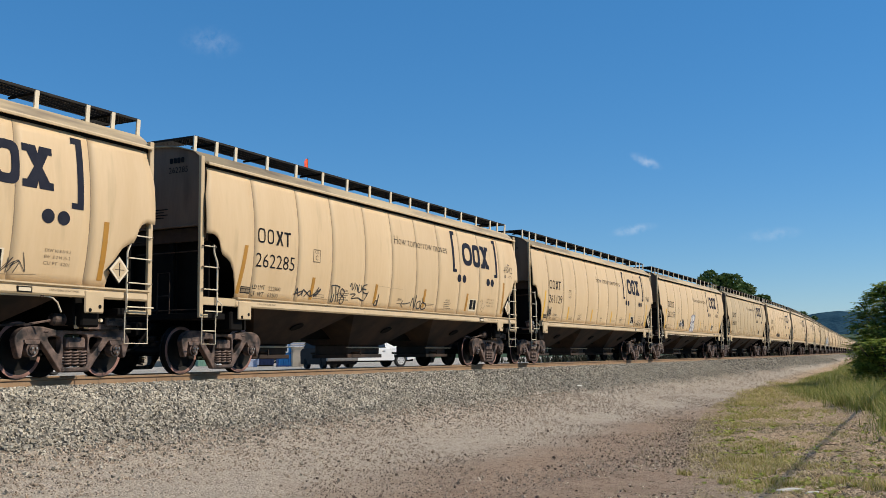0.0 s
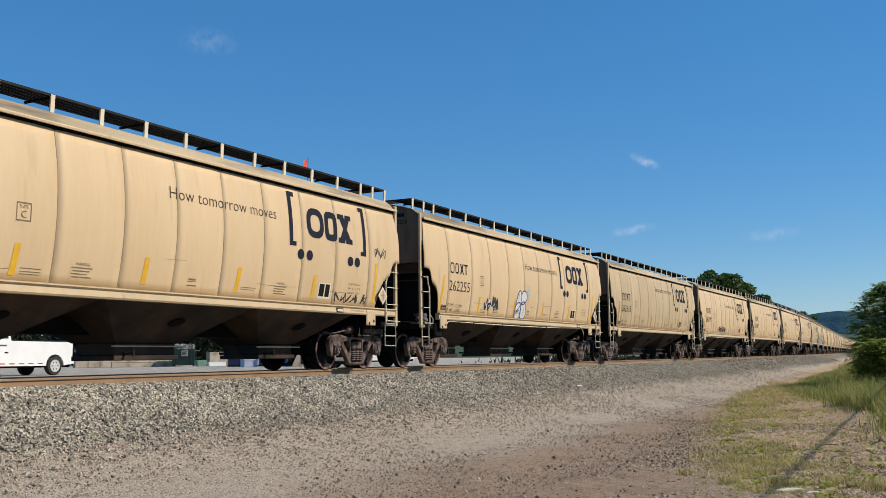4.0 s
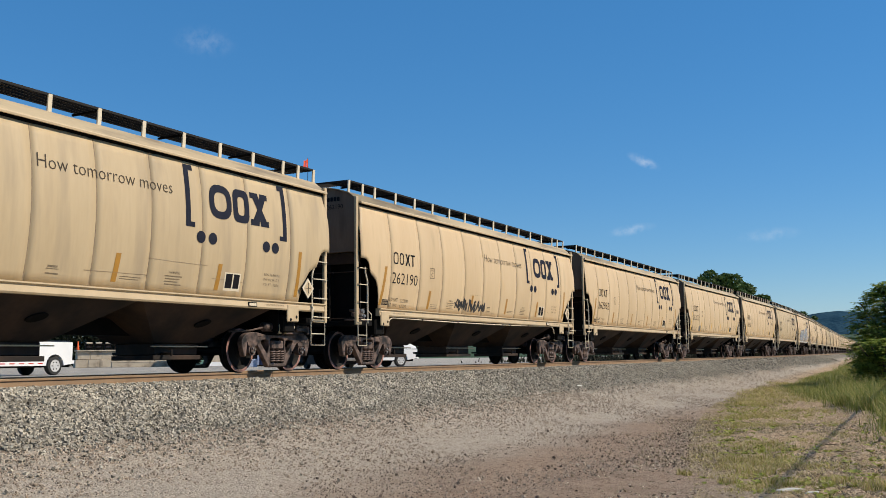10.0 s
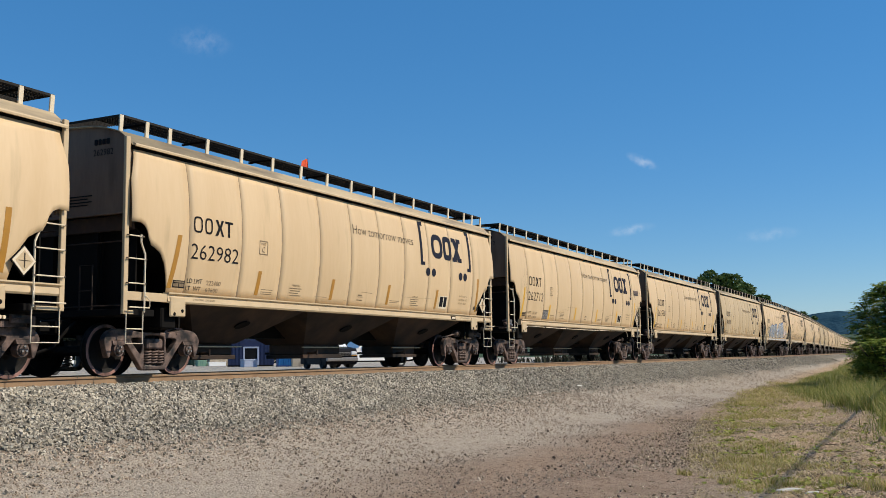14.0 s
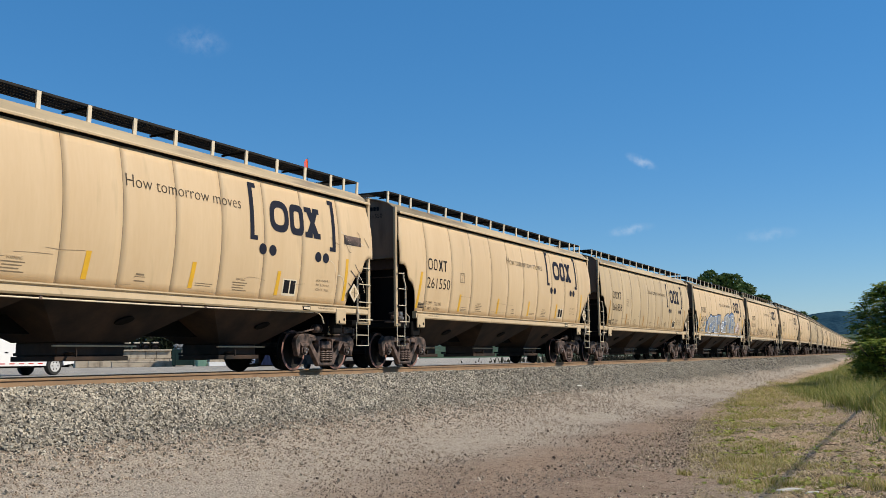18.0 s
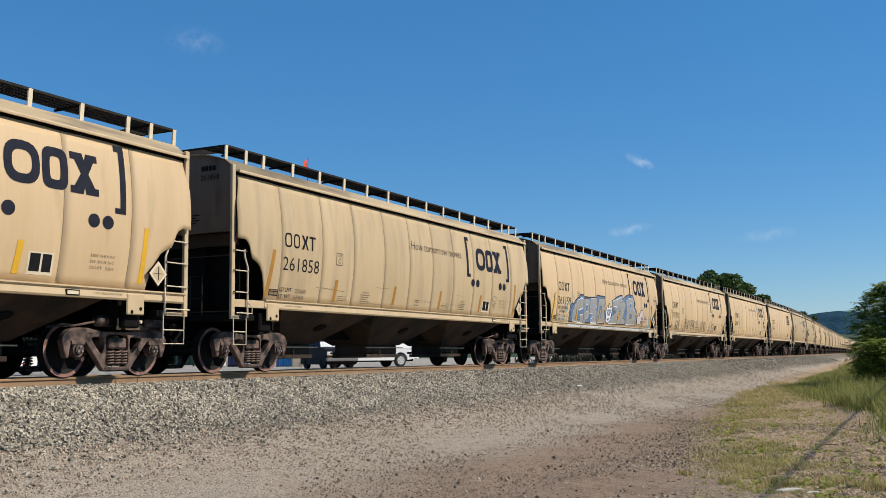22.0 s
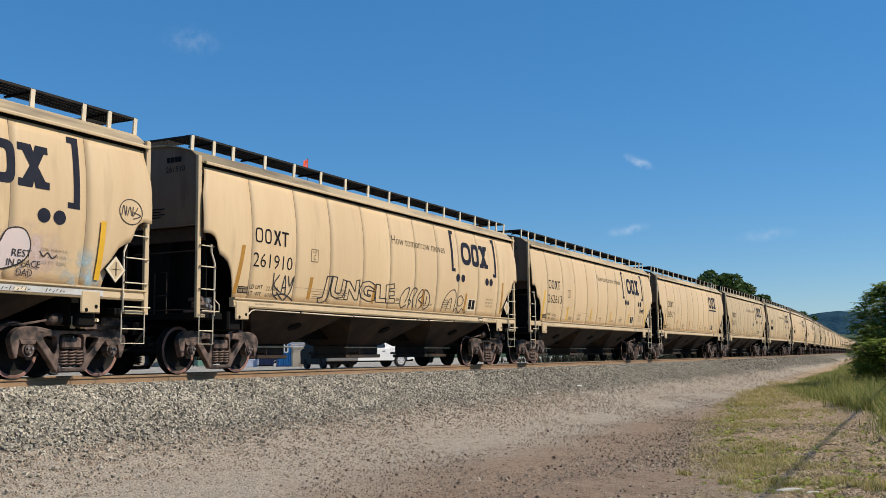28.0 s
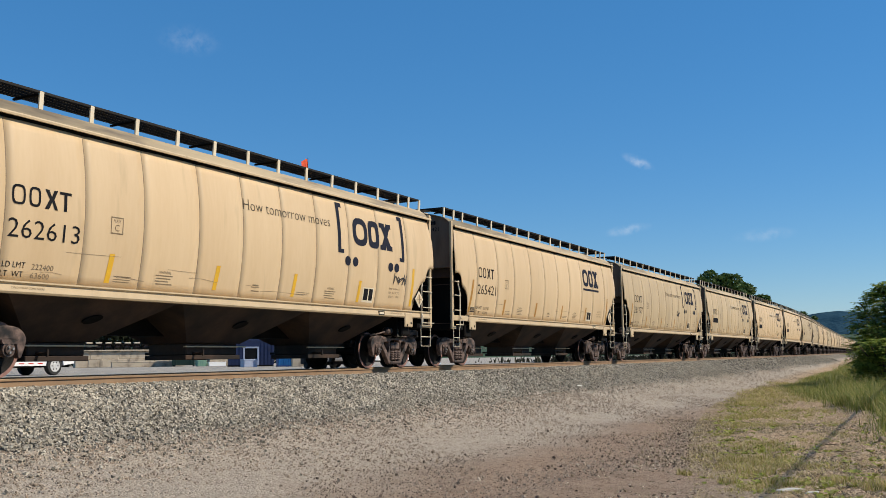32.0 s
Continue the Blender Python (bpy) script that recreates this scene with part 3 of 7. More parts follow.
def build_car(full=True):
    """One covered hopper car, its floor line at z = 0 on the rails, centred on x = 0, with all that every car has."""
    car = new("covered_hopper_car")
    wheels = []
    ends = [SHEET_A] + SEAMS + [SHEET_B]
    for a, c in zip(ends, ends[1:]):
        part("side_panel", panel_mesh(a, c), TAN, car, smooth=True)
    for u in SEAMS:
        part("weld_seam", bead_mesh(u), SEAM, car)
    # far side in one sheet
    us = np.linspace(SHEET_A, SHEET_B, 60)
    grid = [[(u - HALF, half_width(z), z) for z in np.linspace(max(side_low(u), 1.47), 3.99, 9)] for u in us]
    part("far_side_sheet", Build().sheet(grid, 0, (0, -0.012, 0)), TAN, car, smooth=True)
    # roof, eaves
    grid = []
    for x in (-HALF + 0.06, HALF + 0.08):
        grid.append([(x, w, roof_z(abs(w))) for w in np.linspace(-1.56, 1.56, 41)])
    part("roof", Build().sheet(grid, 0, (0, 0, -0.02)), TAN_ROOF, car, "curved roof sheet with grey run-off dirt", smooth=True)
    part("hatch_trough", Build().box(-HALF + 0.6, HALF - 0.6, -0.36, 0.36, 4.50, 4.60, 0.04), TAN_ROOF, car)
    for s in (-1, 1):
        b = Build()
        b.prism([(s * 1.53, 4.085), (s * 1.60, 4.07), (s * 1.615, 4.045), (s * 1.612, 4.015), (s * 1.59, 4.012), (s * 1.585, 4.03), (s * 1.53, 4.04)], -HALF + 0.10, HALF + 0.07, "x")
        part("eave", b, TRIM, car, "pale rolled eave above a black strip for its shadow")
        # black strip set in below the eave as the shadow of its lip
        part("eave_channel", Build().box(-HALF + 0.12, HALF + 0.05, min(s * 1.46, s * 1.515), max(s * 1.46, s * 1.515), 3.97, 4.04), BLACK, car)
    # running boards round the roof
    posts = [0.11, 0.755] + [1.36 + 1.0775 * k for k in range(13)] + [14.87, 15.49]
    for s in (-1, 1):
        for u in posts:
            b = Build().prism([(s * 1.215, 4.32), (s * 1.245, 4.315), (s * 1.262, 4.615), (s * 1.235, 4.615)], u - HALF - 0.042, u - HALF + 0.042, "x")
            part("running_board_post", b, PALE_TRIM, car)
        if full or s < 0:
            b = Build()
            b.box(-HALF + 0.1, HALF + 0.07, min(s * 1.255, s * 1.235), max(s * 1.255, s * 1.235), 4.585, 4.625)
            b.box(-HALF + 0.1, HALF + 0.07, min(s * 0.66, s * 0.68), max(s * 0.66, s * 0.68), 4.585, 4.62)
            for w in (0.80, 0.95, 1.10):
                b.box(-HALF + 0.1, HALF + 0.07, s * w - 0.004, s * w + 0.004, 4.59, 4.618)
            x = -HALF + 0.12
            while x < HALF + 0.05:
                b.box(x, x + 0.012, min(s * 0.67, s * 1.24), max(s * 0.67, s * 1.24), 4.588, 4.618)
                x += 0.062 if full else 0.20
            tagged(part("running_board", b, GRATE, car, "dark galvanised grating walkway along the roof edge"), kind="stuff")
        for u in posts[1:-1:2]:
            part("running_board_bracket", Build().box(u - HALF - 0.02, u - HALF + 0.02, min(s * 0.6, s * 1.22), max(s * 0.6, s * 1.22), 4.55, 4.585), BLACK, car)
    for e in (-1, 1):
        end = HALF + (0.14 if e > 0 else 0.0)
        b = Build()
        y = -1.2
        while y < 1.2:
            b.box(min(e * (end - 0.1), e * (end - 0.62)), max(e * (end - 0.1), e * (end - 0.62)), y, y + 0.012, 4.59, 4.618)
            y += 0.062
        b.box(min(e * (end - 0.09), e * (end - 0.11)), max(e * (end - 0.09), e * (end - 0.11)), -1.24, 1.24, 4.585, 4.625)
        tagged(part("end_running_board", b, GRATE, car), kind="stuff")
        # end wall over the open end, with its ledge and posts
        b = Build()
        top = [(w, roof_z(abs(w)) - 0.025) for w in np.linspace(1.47, -1.47, 25)]
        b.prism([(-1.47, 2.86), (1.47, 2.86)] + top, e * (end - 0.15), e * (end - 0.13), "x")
        wall = part("end_wall", b, TAN_END, car, "dusty brown-grey end sheet with its shade in the colour")
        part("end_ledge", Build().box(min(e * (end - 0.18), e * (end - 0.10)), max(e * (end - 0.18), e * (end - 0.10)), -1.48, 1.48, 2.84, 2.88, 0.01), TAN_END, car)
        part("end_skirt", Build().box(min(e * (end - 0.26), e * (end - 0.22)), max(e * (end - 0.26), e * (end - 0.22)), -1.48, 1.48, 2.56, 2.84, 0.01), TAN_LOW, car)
        # slope sheet, webs and posts black: shade of the open end as colour
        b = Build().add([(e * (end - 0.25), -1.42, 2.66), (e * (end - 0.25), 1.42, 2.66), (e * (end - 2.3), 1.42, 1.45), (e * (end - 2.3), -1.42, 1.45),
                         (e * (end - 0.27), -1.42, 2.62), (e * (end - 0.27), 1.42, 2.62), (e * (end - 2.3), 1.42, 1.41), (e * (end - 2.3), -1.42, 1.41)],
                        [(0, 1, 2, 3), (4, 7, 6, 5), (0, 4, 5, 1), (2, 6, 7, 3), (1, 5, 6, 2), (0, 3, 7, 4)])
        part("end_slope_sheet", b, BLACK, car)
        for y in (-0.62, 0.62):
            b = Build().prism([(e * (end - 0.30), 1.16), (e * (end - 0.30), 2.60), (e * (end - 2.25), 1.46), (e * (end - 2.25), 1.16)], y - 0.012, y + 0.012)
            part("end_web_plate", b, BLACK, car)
        for s in (-1, 1):
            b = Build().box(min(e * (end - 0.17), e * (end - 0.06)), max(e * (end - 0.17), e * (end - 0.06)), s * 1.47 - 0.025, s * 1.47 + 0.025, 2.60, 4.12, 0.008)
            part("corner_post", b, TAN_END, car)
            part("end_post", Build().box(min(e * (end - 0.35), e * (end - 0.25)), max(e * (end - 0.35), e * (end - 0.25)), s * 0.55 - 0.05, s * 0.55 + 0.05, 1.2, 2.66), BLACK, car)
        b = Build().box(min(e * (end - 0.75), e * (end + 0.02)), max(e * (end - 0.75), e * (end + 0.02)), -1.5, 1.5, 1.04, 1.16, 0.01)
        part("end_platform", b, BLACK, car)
        # plates added to close the open end, black like the shade in it
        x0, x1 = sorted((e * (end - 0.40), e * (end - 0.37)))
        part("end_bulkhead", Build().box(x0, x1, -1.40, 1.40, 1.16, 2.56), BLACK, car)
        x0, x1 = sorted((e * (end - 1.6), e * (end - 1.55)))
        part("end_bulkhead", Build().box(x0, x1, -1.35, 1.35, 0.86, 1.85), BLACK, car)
        b = Build().tube([(e * end, -0.75, 1.1), (e * end, -0.75, 1.95), (e * end, -0.45, 1.95), (e * end, -0.45, 1.1)], 0.016)
        b.tube([(e * end, -0.75, 1.5), (e * end, -0.45, 1.5)], 0.013).tube([(e * end, -1.5, 1.22), (e * end, 1.3, 1.22)], 0.013).tube([(e * (end - 0.1), -1.5, 2.35), (e * (end - 0.1), 0.2, 2.35)], 0.013)
        part("end_handrail", b, TAN_LOW, car)
        b = Build()
        b.box(min(e * 6.9, e * 8.0), max(e * 6.9, e * 8.0), -0.2, 0.2, 0.74, 1.0, 0.02)
        b.box(min(e * 8.0, e * 8.35), max(e * 8.0, e * 8.35), -0.09, 0.09, 0.78, 0.95, 0.02)
        b.prism([(e * 8.28, -0.13), (e * 8.50, -0.19), (e * 8.50, -0.05), (e * 8.42, 0.02), (e * 8.52, 0.12), (e * 8.36, 0.16)], 0.72, 1.02, "z")
        b.tube([(e * 7.75, -0.4, 0.95), (e * 7.95, -0.4, 0.8), (e * 8.2, -0.35, 0.5), (e * 8.46, -0.28, 0.42)], 0.028)
        part("coupler", b, BLACK, car)
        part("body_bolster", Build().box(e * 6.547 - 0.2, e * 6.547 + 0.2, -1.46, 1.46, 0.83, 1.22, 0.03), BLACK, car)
        truck(car, e * 6.547, wheels)
    # side sills with their lips, jacking plates
    for s in (-1, 1):
        b = Build().prism([(s * 1.44, 1.30), (s * 1.54, 1.30), (s * 1.56, 1.33), (s * 1.545, 1.44), (s * 1.585, 1.465), (s * 1.585, 1.49), (s * 1.44, 1.49)], 1.03 - HALF, 15.50 - HALF, "x")
        part("side_sill", b, TRIM, car, "tan side sill with a rolled lip")
        b = Build().prism([(s * 1.44, 1.31), (s * 1.54, 1.31), (s * 1.545, 1.46), (s * 1.44, 1.46)], 0.03 - HALF, 1.03 - HALF, "x")
        part("sill_end", b, TRIM, car)
        for u in (1.29, 14.235):
            b = Build().box(u - HALF - 0.21, u - HALF + 0.21, min(s * 1.53, s * 1.575), max(s * 1.53, s * 1.575), 1.05, 1.42, 0.02)
            for du, dz in ((0.11, 1.16), (-0.1, 1.10)):
                b.lathe([(s * 1.57, 0.035), (s * 1.58, 0.034)], (u - HALF + du, 0, dz), "y", 12, 1)
            part("jacking_plate", b, [TRIM, BLACK], car)
    b = Build().box(12.68 - HALF, 12.97 - HALF, -1.566, -1.545, 1.325, 1.42, 0.006)
    b.box(12.71 - HALF, 12.94 - HALF, -1.569, -1.566, 1.345, 1.40, mat=1)
    part("sill_plate", b, [BLACK, PALE_TRIM], car, "small pale plate in a dark frame on the sill")
    for u in (1.72, 13.29):
        me = text_mesh("2 INCH TREAD CONV. SHOES", 0.62, 0.034, lambda a, c: (u + a - HALF, -1.557, 1.37 + c))
        me.materials.clear(); me.materials.append(INK_THIN)
        part("sill_lettering", me, None, car)
    # hoppers
    part("centre_sill", Build().box(-HALF + 0.4, HALF - 0.4, -0.17, 0.17, 0.74, 1.05, 0.01), BLACK, car)
    for (t0, t1), (c0, c1) in (((1.75, 5.62), (2.95, 4.2)), ((5.66, 9.78), (6.85, 8.45)), ((9.82, 13.69), (11.15, 12.4))):
        v = [(t0 - HALF, -1.44, 1.33), (t1 - HALF, -1.44, 1.33), (t1 - HALF, 1.44, 1.33), (t0 - HALF, 1.44, 1.33), (c0 - HALF - 0.05, -0.55, 0.60), (c1 - HALF + 0.05, -0.55, 0.60), (c1 - HALF + 0.05, 0.55, 0.60), (c0 - HALF - 0.05, 0.55, 0.60)]
        hop = part("hopper", Build().add(v, [(0, 3, 2, 1), (4, 5, 6, 7), (0, 1, 5, 4), (1, 2, 6, 5), (2, 3, 7, 6), (3, 0, 4, 7)]), TAN_LOW, car, "grimy brown hopper bay with sloping sheets, underside shade in its colour")
        b = Build().box(c0 - HALF, c1 - HALF, -0.50, 0.50, 0.36, 0.60, 0.02).box(c0 - HALF - 0.06, c1 - HALF + 0.06, -0.54, 0.54, 0.27, 0.36, 0.01)
        b.tube([(c0 - HALF + 0.2, -0.75, 0.40), (c0 - HALF + 0.2, 0.75, 0.40)], 0.03).tube([(c0 - HALF + 0.2, -0.76, 0.34), (c0 - HALF + 0.2, -0.76, 0.47)], 0.02)
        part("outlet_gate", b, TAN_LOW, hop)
        part("gate_rail", Build().box(c0 - HALF - 0.15, c1 - HALF + 0.2, -0.60, -0.555, 0.52, 0.545), TRIM, hop, "pale steel gate rail catching the light")
        um = (t0 + t1) / 2 + 0.15
        ring = []
        for k in range(14):
            a = 2 * math.pi * k / 14
            z = 0.99 + 0.075 * math.sin(a)
            ring.append((um - HALF + 0.17 * math.cos(a) + 0.08 * math.sin(a), -(0.55 + 0.89 * (z - 0.60) / 0.73) - 0.012, z - 0.008))
        part("hand_hole", Build().add(ring + [(x, y - 0.02, z - 0.015) for x, y, z in ring], [tuple(range(14, 28))] + [(k, (k + 1) % 14, 14 + (k + 1) % 14, 14 + k) for k in range(14)]), BLACK, hop)
    # pipes and brake gear that catch the light
    b = Build().lathe([(-0.22, 0.06), (-0.18, 0.10), (0.14, 0.10), (0.2, 0.05)], (13.95 - HALF, -1.12, 0.95), "x", 14)
    b.tube([(13.7 - HALF, -1.15, 0.93), (13.3 - HALF, -1.1, 0.86), (12.9 - HALF, -0.9, 0.84)], 0.02).tube([(14.1 - HALF, -1.2, 1.0), (14.35 - HALF, -1.25, 0.9), (14.6 - HALF, -1.2, 0.84)], 0.018)
    part("brake_cylinder", b, CAST, car)
    part("lever_plate", Build().box(14.04 - HALF, 14.14 - HALF, -1.34, -1.31, 0.80, 1.0, 0.008), TRIM, car)
    part("lever_plate", Build().box(14.25 - HALF, 14.33 - HALF, -1.34, -1.31, 0.80, 1.0, 0.008), TRIM, car)
    b = Build().prism([(14.40 - HALF, 0.80), (14.52 - HALF, 0.86), (14.72 - HALF, 0.90), (15.0 - HALF, 0.88), (15.22 - HALF, 0.81)], -1.22, -1.0)
    b.box(14.78 - HALF, 15.16 - HALF, -1.30, -1.24, 0.86, 1.00, 0.012).box(15.16 - HALF, 15.24 - HALF, -1.31, -1.20, 0.80, 0.98, 0.01)
    b.tube([(14.80 - HALF, -1.32, 0.93), (15.10 - HALF, -1.33, 0.96)], 0.012, 5)
    part("slack_adjuster", b, CAST, car, "brown cast brake lever carrier above the truck")
    for u in (14.5, 14.58, 14.66):
        part("brake_pad_pin", Build().lathe([(-1.30, 0.03), (-1.22, 0.03)], (u - HALF, 0, 0.95), "y", 8), PALE_TRIM, car)
    part("air_tank", Build().lathe([(-0.5, 0.12), (-0.46, 0.19), (0.46, 0.19), (0.5, 0.12)], (0.95 - HALF, -0.6, 1.38), "x", 16), BLACK, car)
    # ladders, wires
    ladder(car, -1, "tan steel side ladder at the car end")
    ladder(car, 1, "tan steel side ladder at the car end")
    far_ladder(car, 0.0, -1); far_ladder(car, 15.44, 1)
    # lettering that all cars share
    def bars(rows, label):
        b = Build()
        for u0, z0, u1, z1 in rows:
            quad_on_side(b, u0, z0, u1, z1, 0.013, rows=1)
        part("stencil", b, INK_THIN, car, label)
    b = quad_on_side(Build(), 1.17, 1.59, 1.49, 1.725, 0.012)
    for a, c, z0, z1 in ((1.19, 1.47, 1.685, 1.71), (1.19, 1.325, 1.61, 1.67), (1.345, 1.47, 1.61, 1.67)):
        quad_on_side(b, a, z0, c, z1, 0.016, rows=1, mat=1)
    part("tab_label", b, [INK, INK_THIN], car, "small dark ruled label above the sill")
    part("lettering", letters_on_side("LD LMT", 1.545, 1.695, 0.42, 0.085, INK), None, car)
    part("lettering", letters_on_side("LT  WT", 1.53, 1.555, 0.42, 0.085, INK), None, car)
    bars([(3.80, 1.69, 4.20, 1.70), (3.80, 1.64, 4.20, 1.65), (3.80, 1.60, 4.18, 1.61)], "two thin printed lines")
    part("lettering", letters_on_side("WARNING", 4.88, 1.815, 0.30, 0.05, INK_THIN), None, car)
    bars([(4.8 + 0.02 * (k % 2), 1.77 - 0.05 * k, 5.24 - 0.05 * (k % 3), 1.787 - 0.05 * k) for k in range(4)], "small block of printed warning lines")
    bars([(7.57, 1.64, 7.83, 1.66), (7.57, 1.72, 7.83, 1.73), (7.60, 1.75, 7.8, 1.78)], "small printed plate")
    bars([(9.15, 1.70, 9.65, 1.71), (9.15, 1.66, 9.6, 1.67)], "thin printed lines")
    part("lettering", letters_on_side("WARNING", 10.33, 1.83, 0.30, 0.05, INK_THIN), None, car)
    bars([(10.24 + 0.02 * (k % 2), 1.78 - 0.05 * k, 10.70 - 0.05 * (k % 3), 1.797 - 0.05 * k) for k in range(4)], "small block of printed warning lines")
    b = quad_on_side(Build(), 11.95, 1.66, 12.15, 1.94, 0.014)
    quad_on_side(b, 12.19, 1.66, 12.37, 1.94, 0.014)
    part("data_plate", b, INK, car, "pair of black data plates")
    part("data_plate_frame", quad_on_side(Build(), 11.91, 1.61, 12.41, 1.965, 0.010), PALE_TRIM, car)
    for k, words in enumerate(("EXW 10-8 H 9-3", "EW  8-2 H 15-2", "CU FT  5201")):
        part("lettering", letters_on_side(words, 13.16, 1.98 - 0.10 * k, 0.52, 0.05, INK_THIN), None, car)
    b = Build()
    for z0, z1, a, c in ((2.40, 2.42, 3.62, 3.90), (2.67, 2.69, 3.62, 3.90)):
        quad_on_side(b, a, z0, c, z1, 0.013, rows=1)
    for a, c in ((3.62, 3.635), (3.885, 3.90)):
        quad_on_side(b, a, 2.40, c, 2.69, 0.013)
    part("plate_mark", b, INK_THIN, car)
    part("lettering", letters_on_side("PLATE", 3.68, 2.60, 0.16, 0.05, INK_THIN), None, car)
    part("lettering", letters_on_side("C", 3.71, 2.45, 0.10, 0.11, INK_THIN), None, car)
    b = Build()
    pts = [(14.71, 2.02), (14.93, 1.80), (14.71, 1.58), (14.49, 1.80)]
    b.prism([(u - HALF, z) for u, z in pts], -1.63, -1.615)
    pl = part("placard", b, PALE_TRIM, car, "pale diamond placard in its black holder")
    part("placard_holder", Build().prism([(14.71 - HALF, 2.05), (14.96 - HALF, 1.80), (14.71 - HALF, 1.55), (14.46 - HALF, 1.80)], -1.614, -1.605), BLACK, pl)
    part("placard_face", Build().prism([(14.71 - HALF, 1.965), (14.875 - HALF, 1.80), (14.71 - HALF, 1.635), (14.545 - HALF, 1.80)], -1.633, -1.6305), TRIM, pl)
    part("placard_mark", Build().box(14.698 - HALF, 14.722 - HALF, -1.637, -1.634, 1.69, 1.92).box(14.6 - HALF, 14.82 - HALF, -1.637, -1.634, 1.795, 1.805), MID_INK, pl)
    b = Build()
    b.box(0.10 - HALF, 0.30 - HALF, -1.46, -1.30, 1.28, 1.40, 0.03).box(0.02 - HALF, 0.09 - HALF, -1.44, -1.34, 1.25, 1.36, 0.02)
    for u, z, r, m in ((0.36, 1.39, 0.065, 1), (0.16, 1.42, 0.05, 0), (0.42, 1.28, 0.05, 1), (0.30, 1.30, 0.04, 1), (-0.04, 1.40, 0.035, 0)):
        b.lathe([(-1.50, r * 0.7), (-1.47, r), (-1.36, r), (-1.34, r * 0.6)], (u - HALF, 0, z), "y", 14, m)
    b.tube([(-0.05 - HALF, -1.42, 1.33), (0.1 - HALF, -1.47, 1.24), (0.45 - HALF, -1.47, 1.22), (0.52 - HALF, -1.42, 1.30)], 0.014)
    b.tube([(0.36 - HALF, -1.44, 1.45), (0.46 - HALF, -1.46, 1.46), (0.50 - HALF, -1.44, 1.34)], 0.012)
    b.box(-0.05 - HALF, 0.6 - HALF, -1.44, -1.20, 1.16, 1.20, 0.01)
    part("brake_valve", b, [CAST, STEEL], car, "cluster of grey brake valves and pipes on the open car end")
    return car, wheels


# ---- what sets the cars apart ----
# slogan: start, end, height; lift of the bracketed logo; load and light weights
DECALS = {-1: (7.30, 10.34, 3.17, 0.0), 0: (7.31, 10.34, 3.17, -0.01), 1: (6.98, 10.23, 3.20, 0.0), 2: (7.33, 10.37, 3.15, 0.0), 3: (7.28, 10.34, 3.29, 0.04), 4: (7.30, 10.27, 3.16, 0.0), 5: (7.28, 10.29, 3.22, 0.04),
          6: (7.25, 10.41, 3.27, -0.01), 7: (7.12, 10.26, 3.22, 0.04), 8: (7.29, 10.33, 3.11, -0.085), 9: (6.84, 10.30, 3.19, 0.0), 10: (7.26, 10.29, 3.16, 0.0), 11: (7.19, 10.38, 3.27, 0.01)}
WEIGHTS = {0: (222800, 63200), 1: (222800, 63200), 2: (222700, 63300), 3: (222900, 63100), 4: (222500, 63500), 5: (222400, 63600), 6: (222400, 63600), 7: (222700, 63300), 8: (222600, 63400), 9: (223000, 63000), 10: (223000, 63000),
           11: (222400, 63600), 12: (222700, 63300), 13: (222800, 63200)}
VALVE_END = {1, 2, 4, 6, 7, 10, 13, 15, 18, 19, 22, 25, 26, 29, 31, 34, 36}
NUMBERS = {0: "262285", 1: "261129", 2: "262255", 3: "262618", 4: "262190", 5: "262982", 6: "262712", 7: "261550", 8: "261858", 9: "261159", 10: "261910", 11: "262613", 12: "265421", 13: "261177"}
FRESH = {1, 2, 6, 7, 9, 11}
DIRTY = {3, 8, 13, 14, 17, 18, 21, 24, 26, 27, 30, 33, 35}
FIRST, LAST, FULL_TO = -1, 38, 15


def ring_on_side(b, u, z, ru, rz, wide, n=16, out=0.015, power=0.6):
    """A squarish ring: the plain stand-in for a round character."""
    def at(k, q):
        a = 2 * math.pi * k / n
        c, d = math.cos(a), math.sin(a)
        return on_side(u + (ru - q) * math.copysign(abs(c) ** power, c), z + (rz - q) * math.copysign(abs(d) ** power, d), out)
    return b.sheet([[at(k, 0) for k in range(n + 1)], [at(k, wide) for k in range(n + 1)]])


def mark_shapes():
    """The reporting mark as four plain dark shapes."""
    b = Build()
    ring_on_side(b, 1.725, 2.80, 0.125, 0.155, 0.036)
    ring_on_side(b, 2.03, 2.80, 0.11, 0.155, 0.038)
    poly_on_side(b, [(2.22, 2.64), (2.30, 2.64), (2.36, 2.76), (2.42, 2.64), (2.48, 2.64), (2.40, 2.80), (2.47, 2.95), (2.40, 2.95), (2.35, 2.84), (2.30, 2.95), (2.22, 2.95), (2.31, 2.80)])
    poly_on_side(b, [(2.60, 2.64), (2.66, 2.64), (2.66, 2.905), (2.75, 2.905), (2.75, 2.95), (2.51, 2.95), (2.51, 2.905), (2.60, 2.905)])
    return b.mesh("reporting_mark", INK)


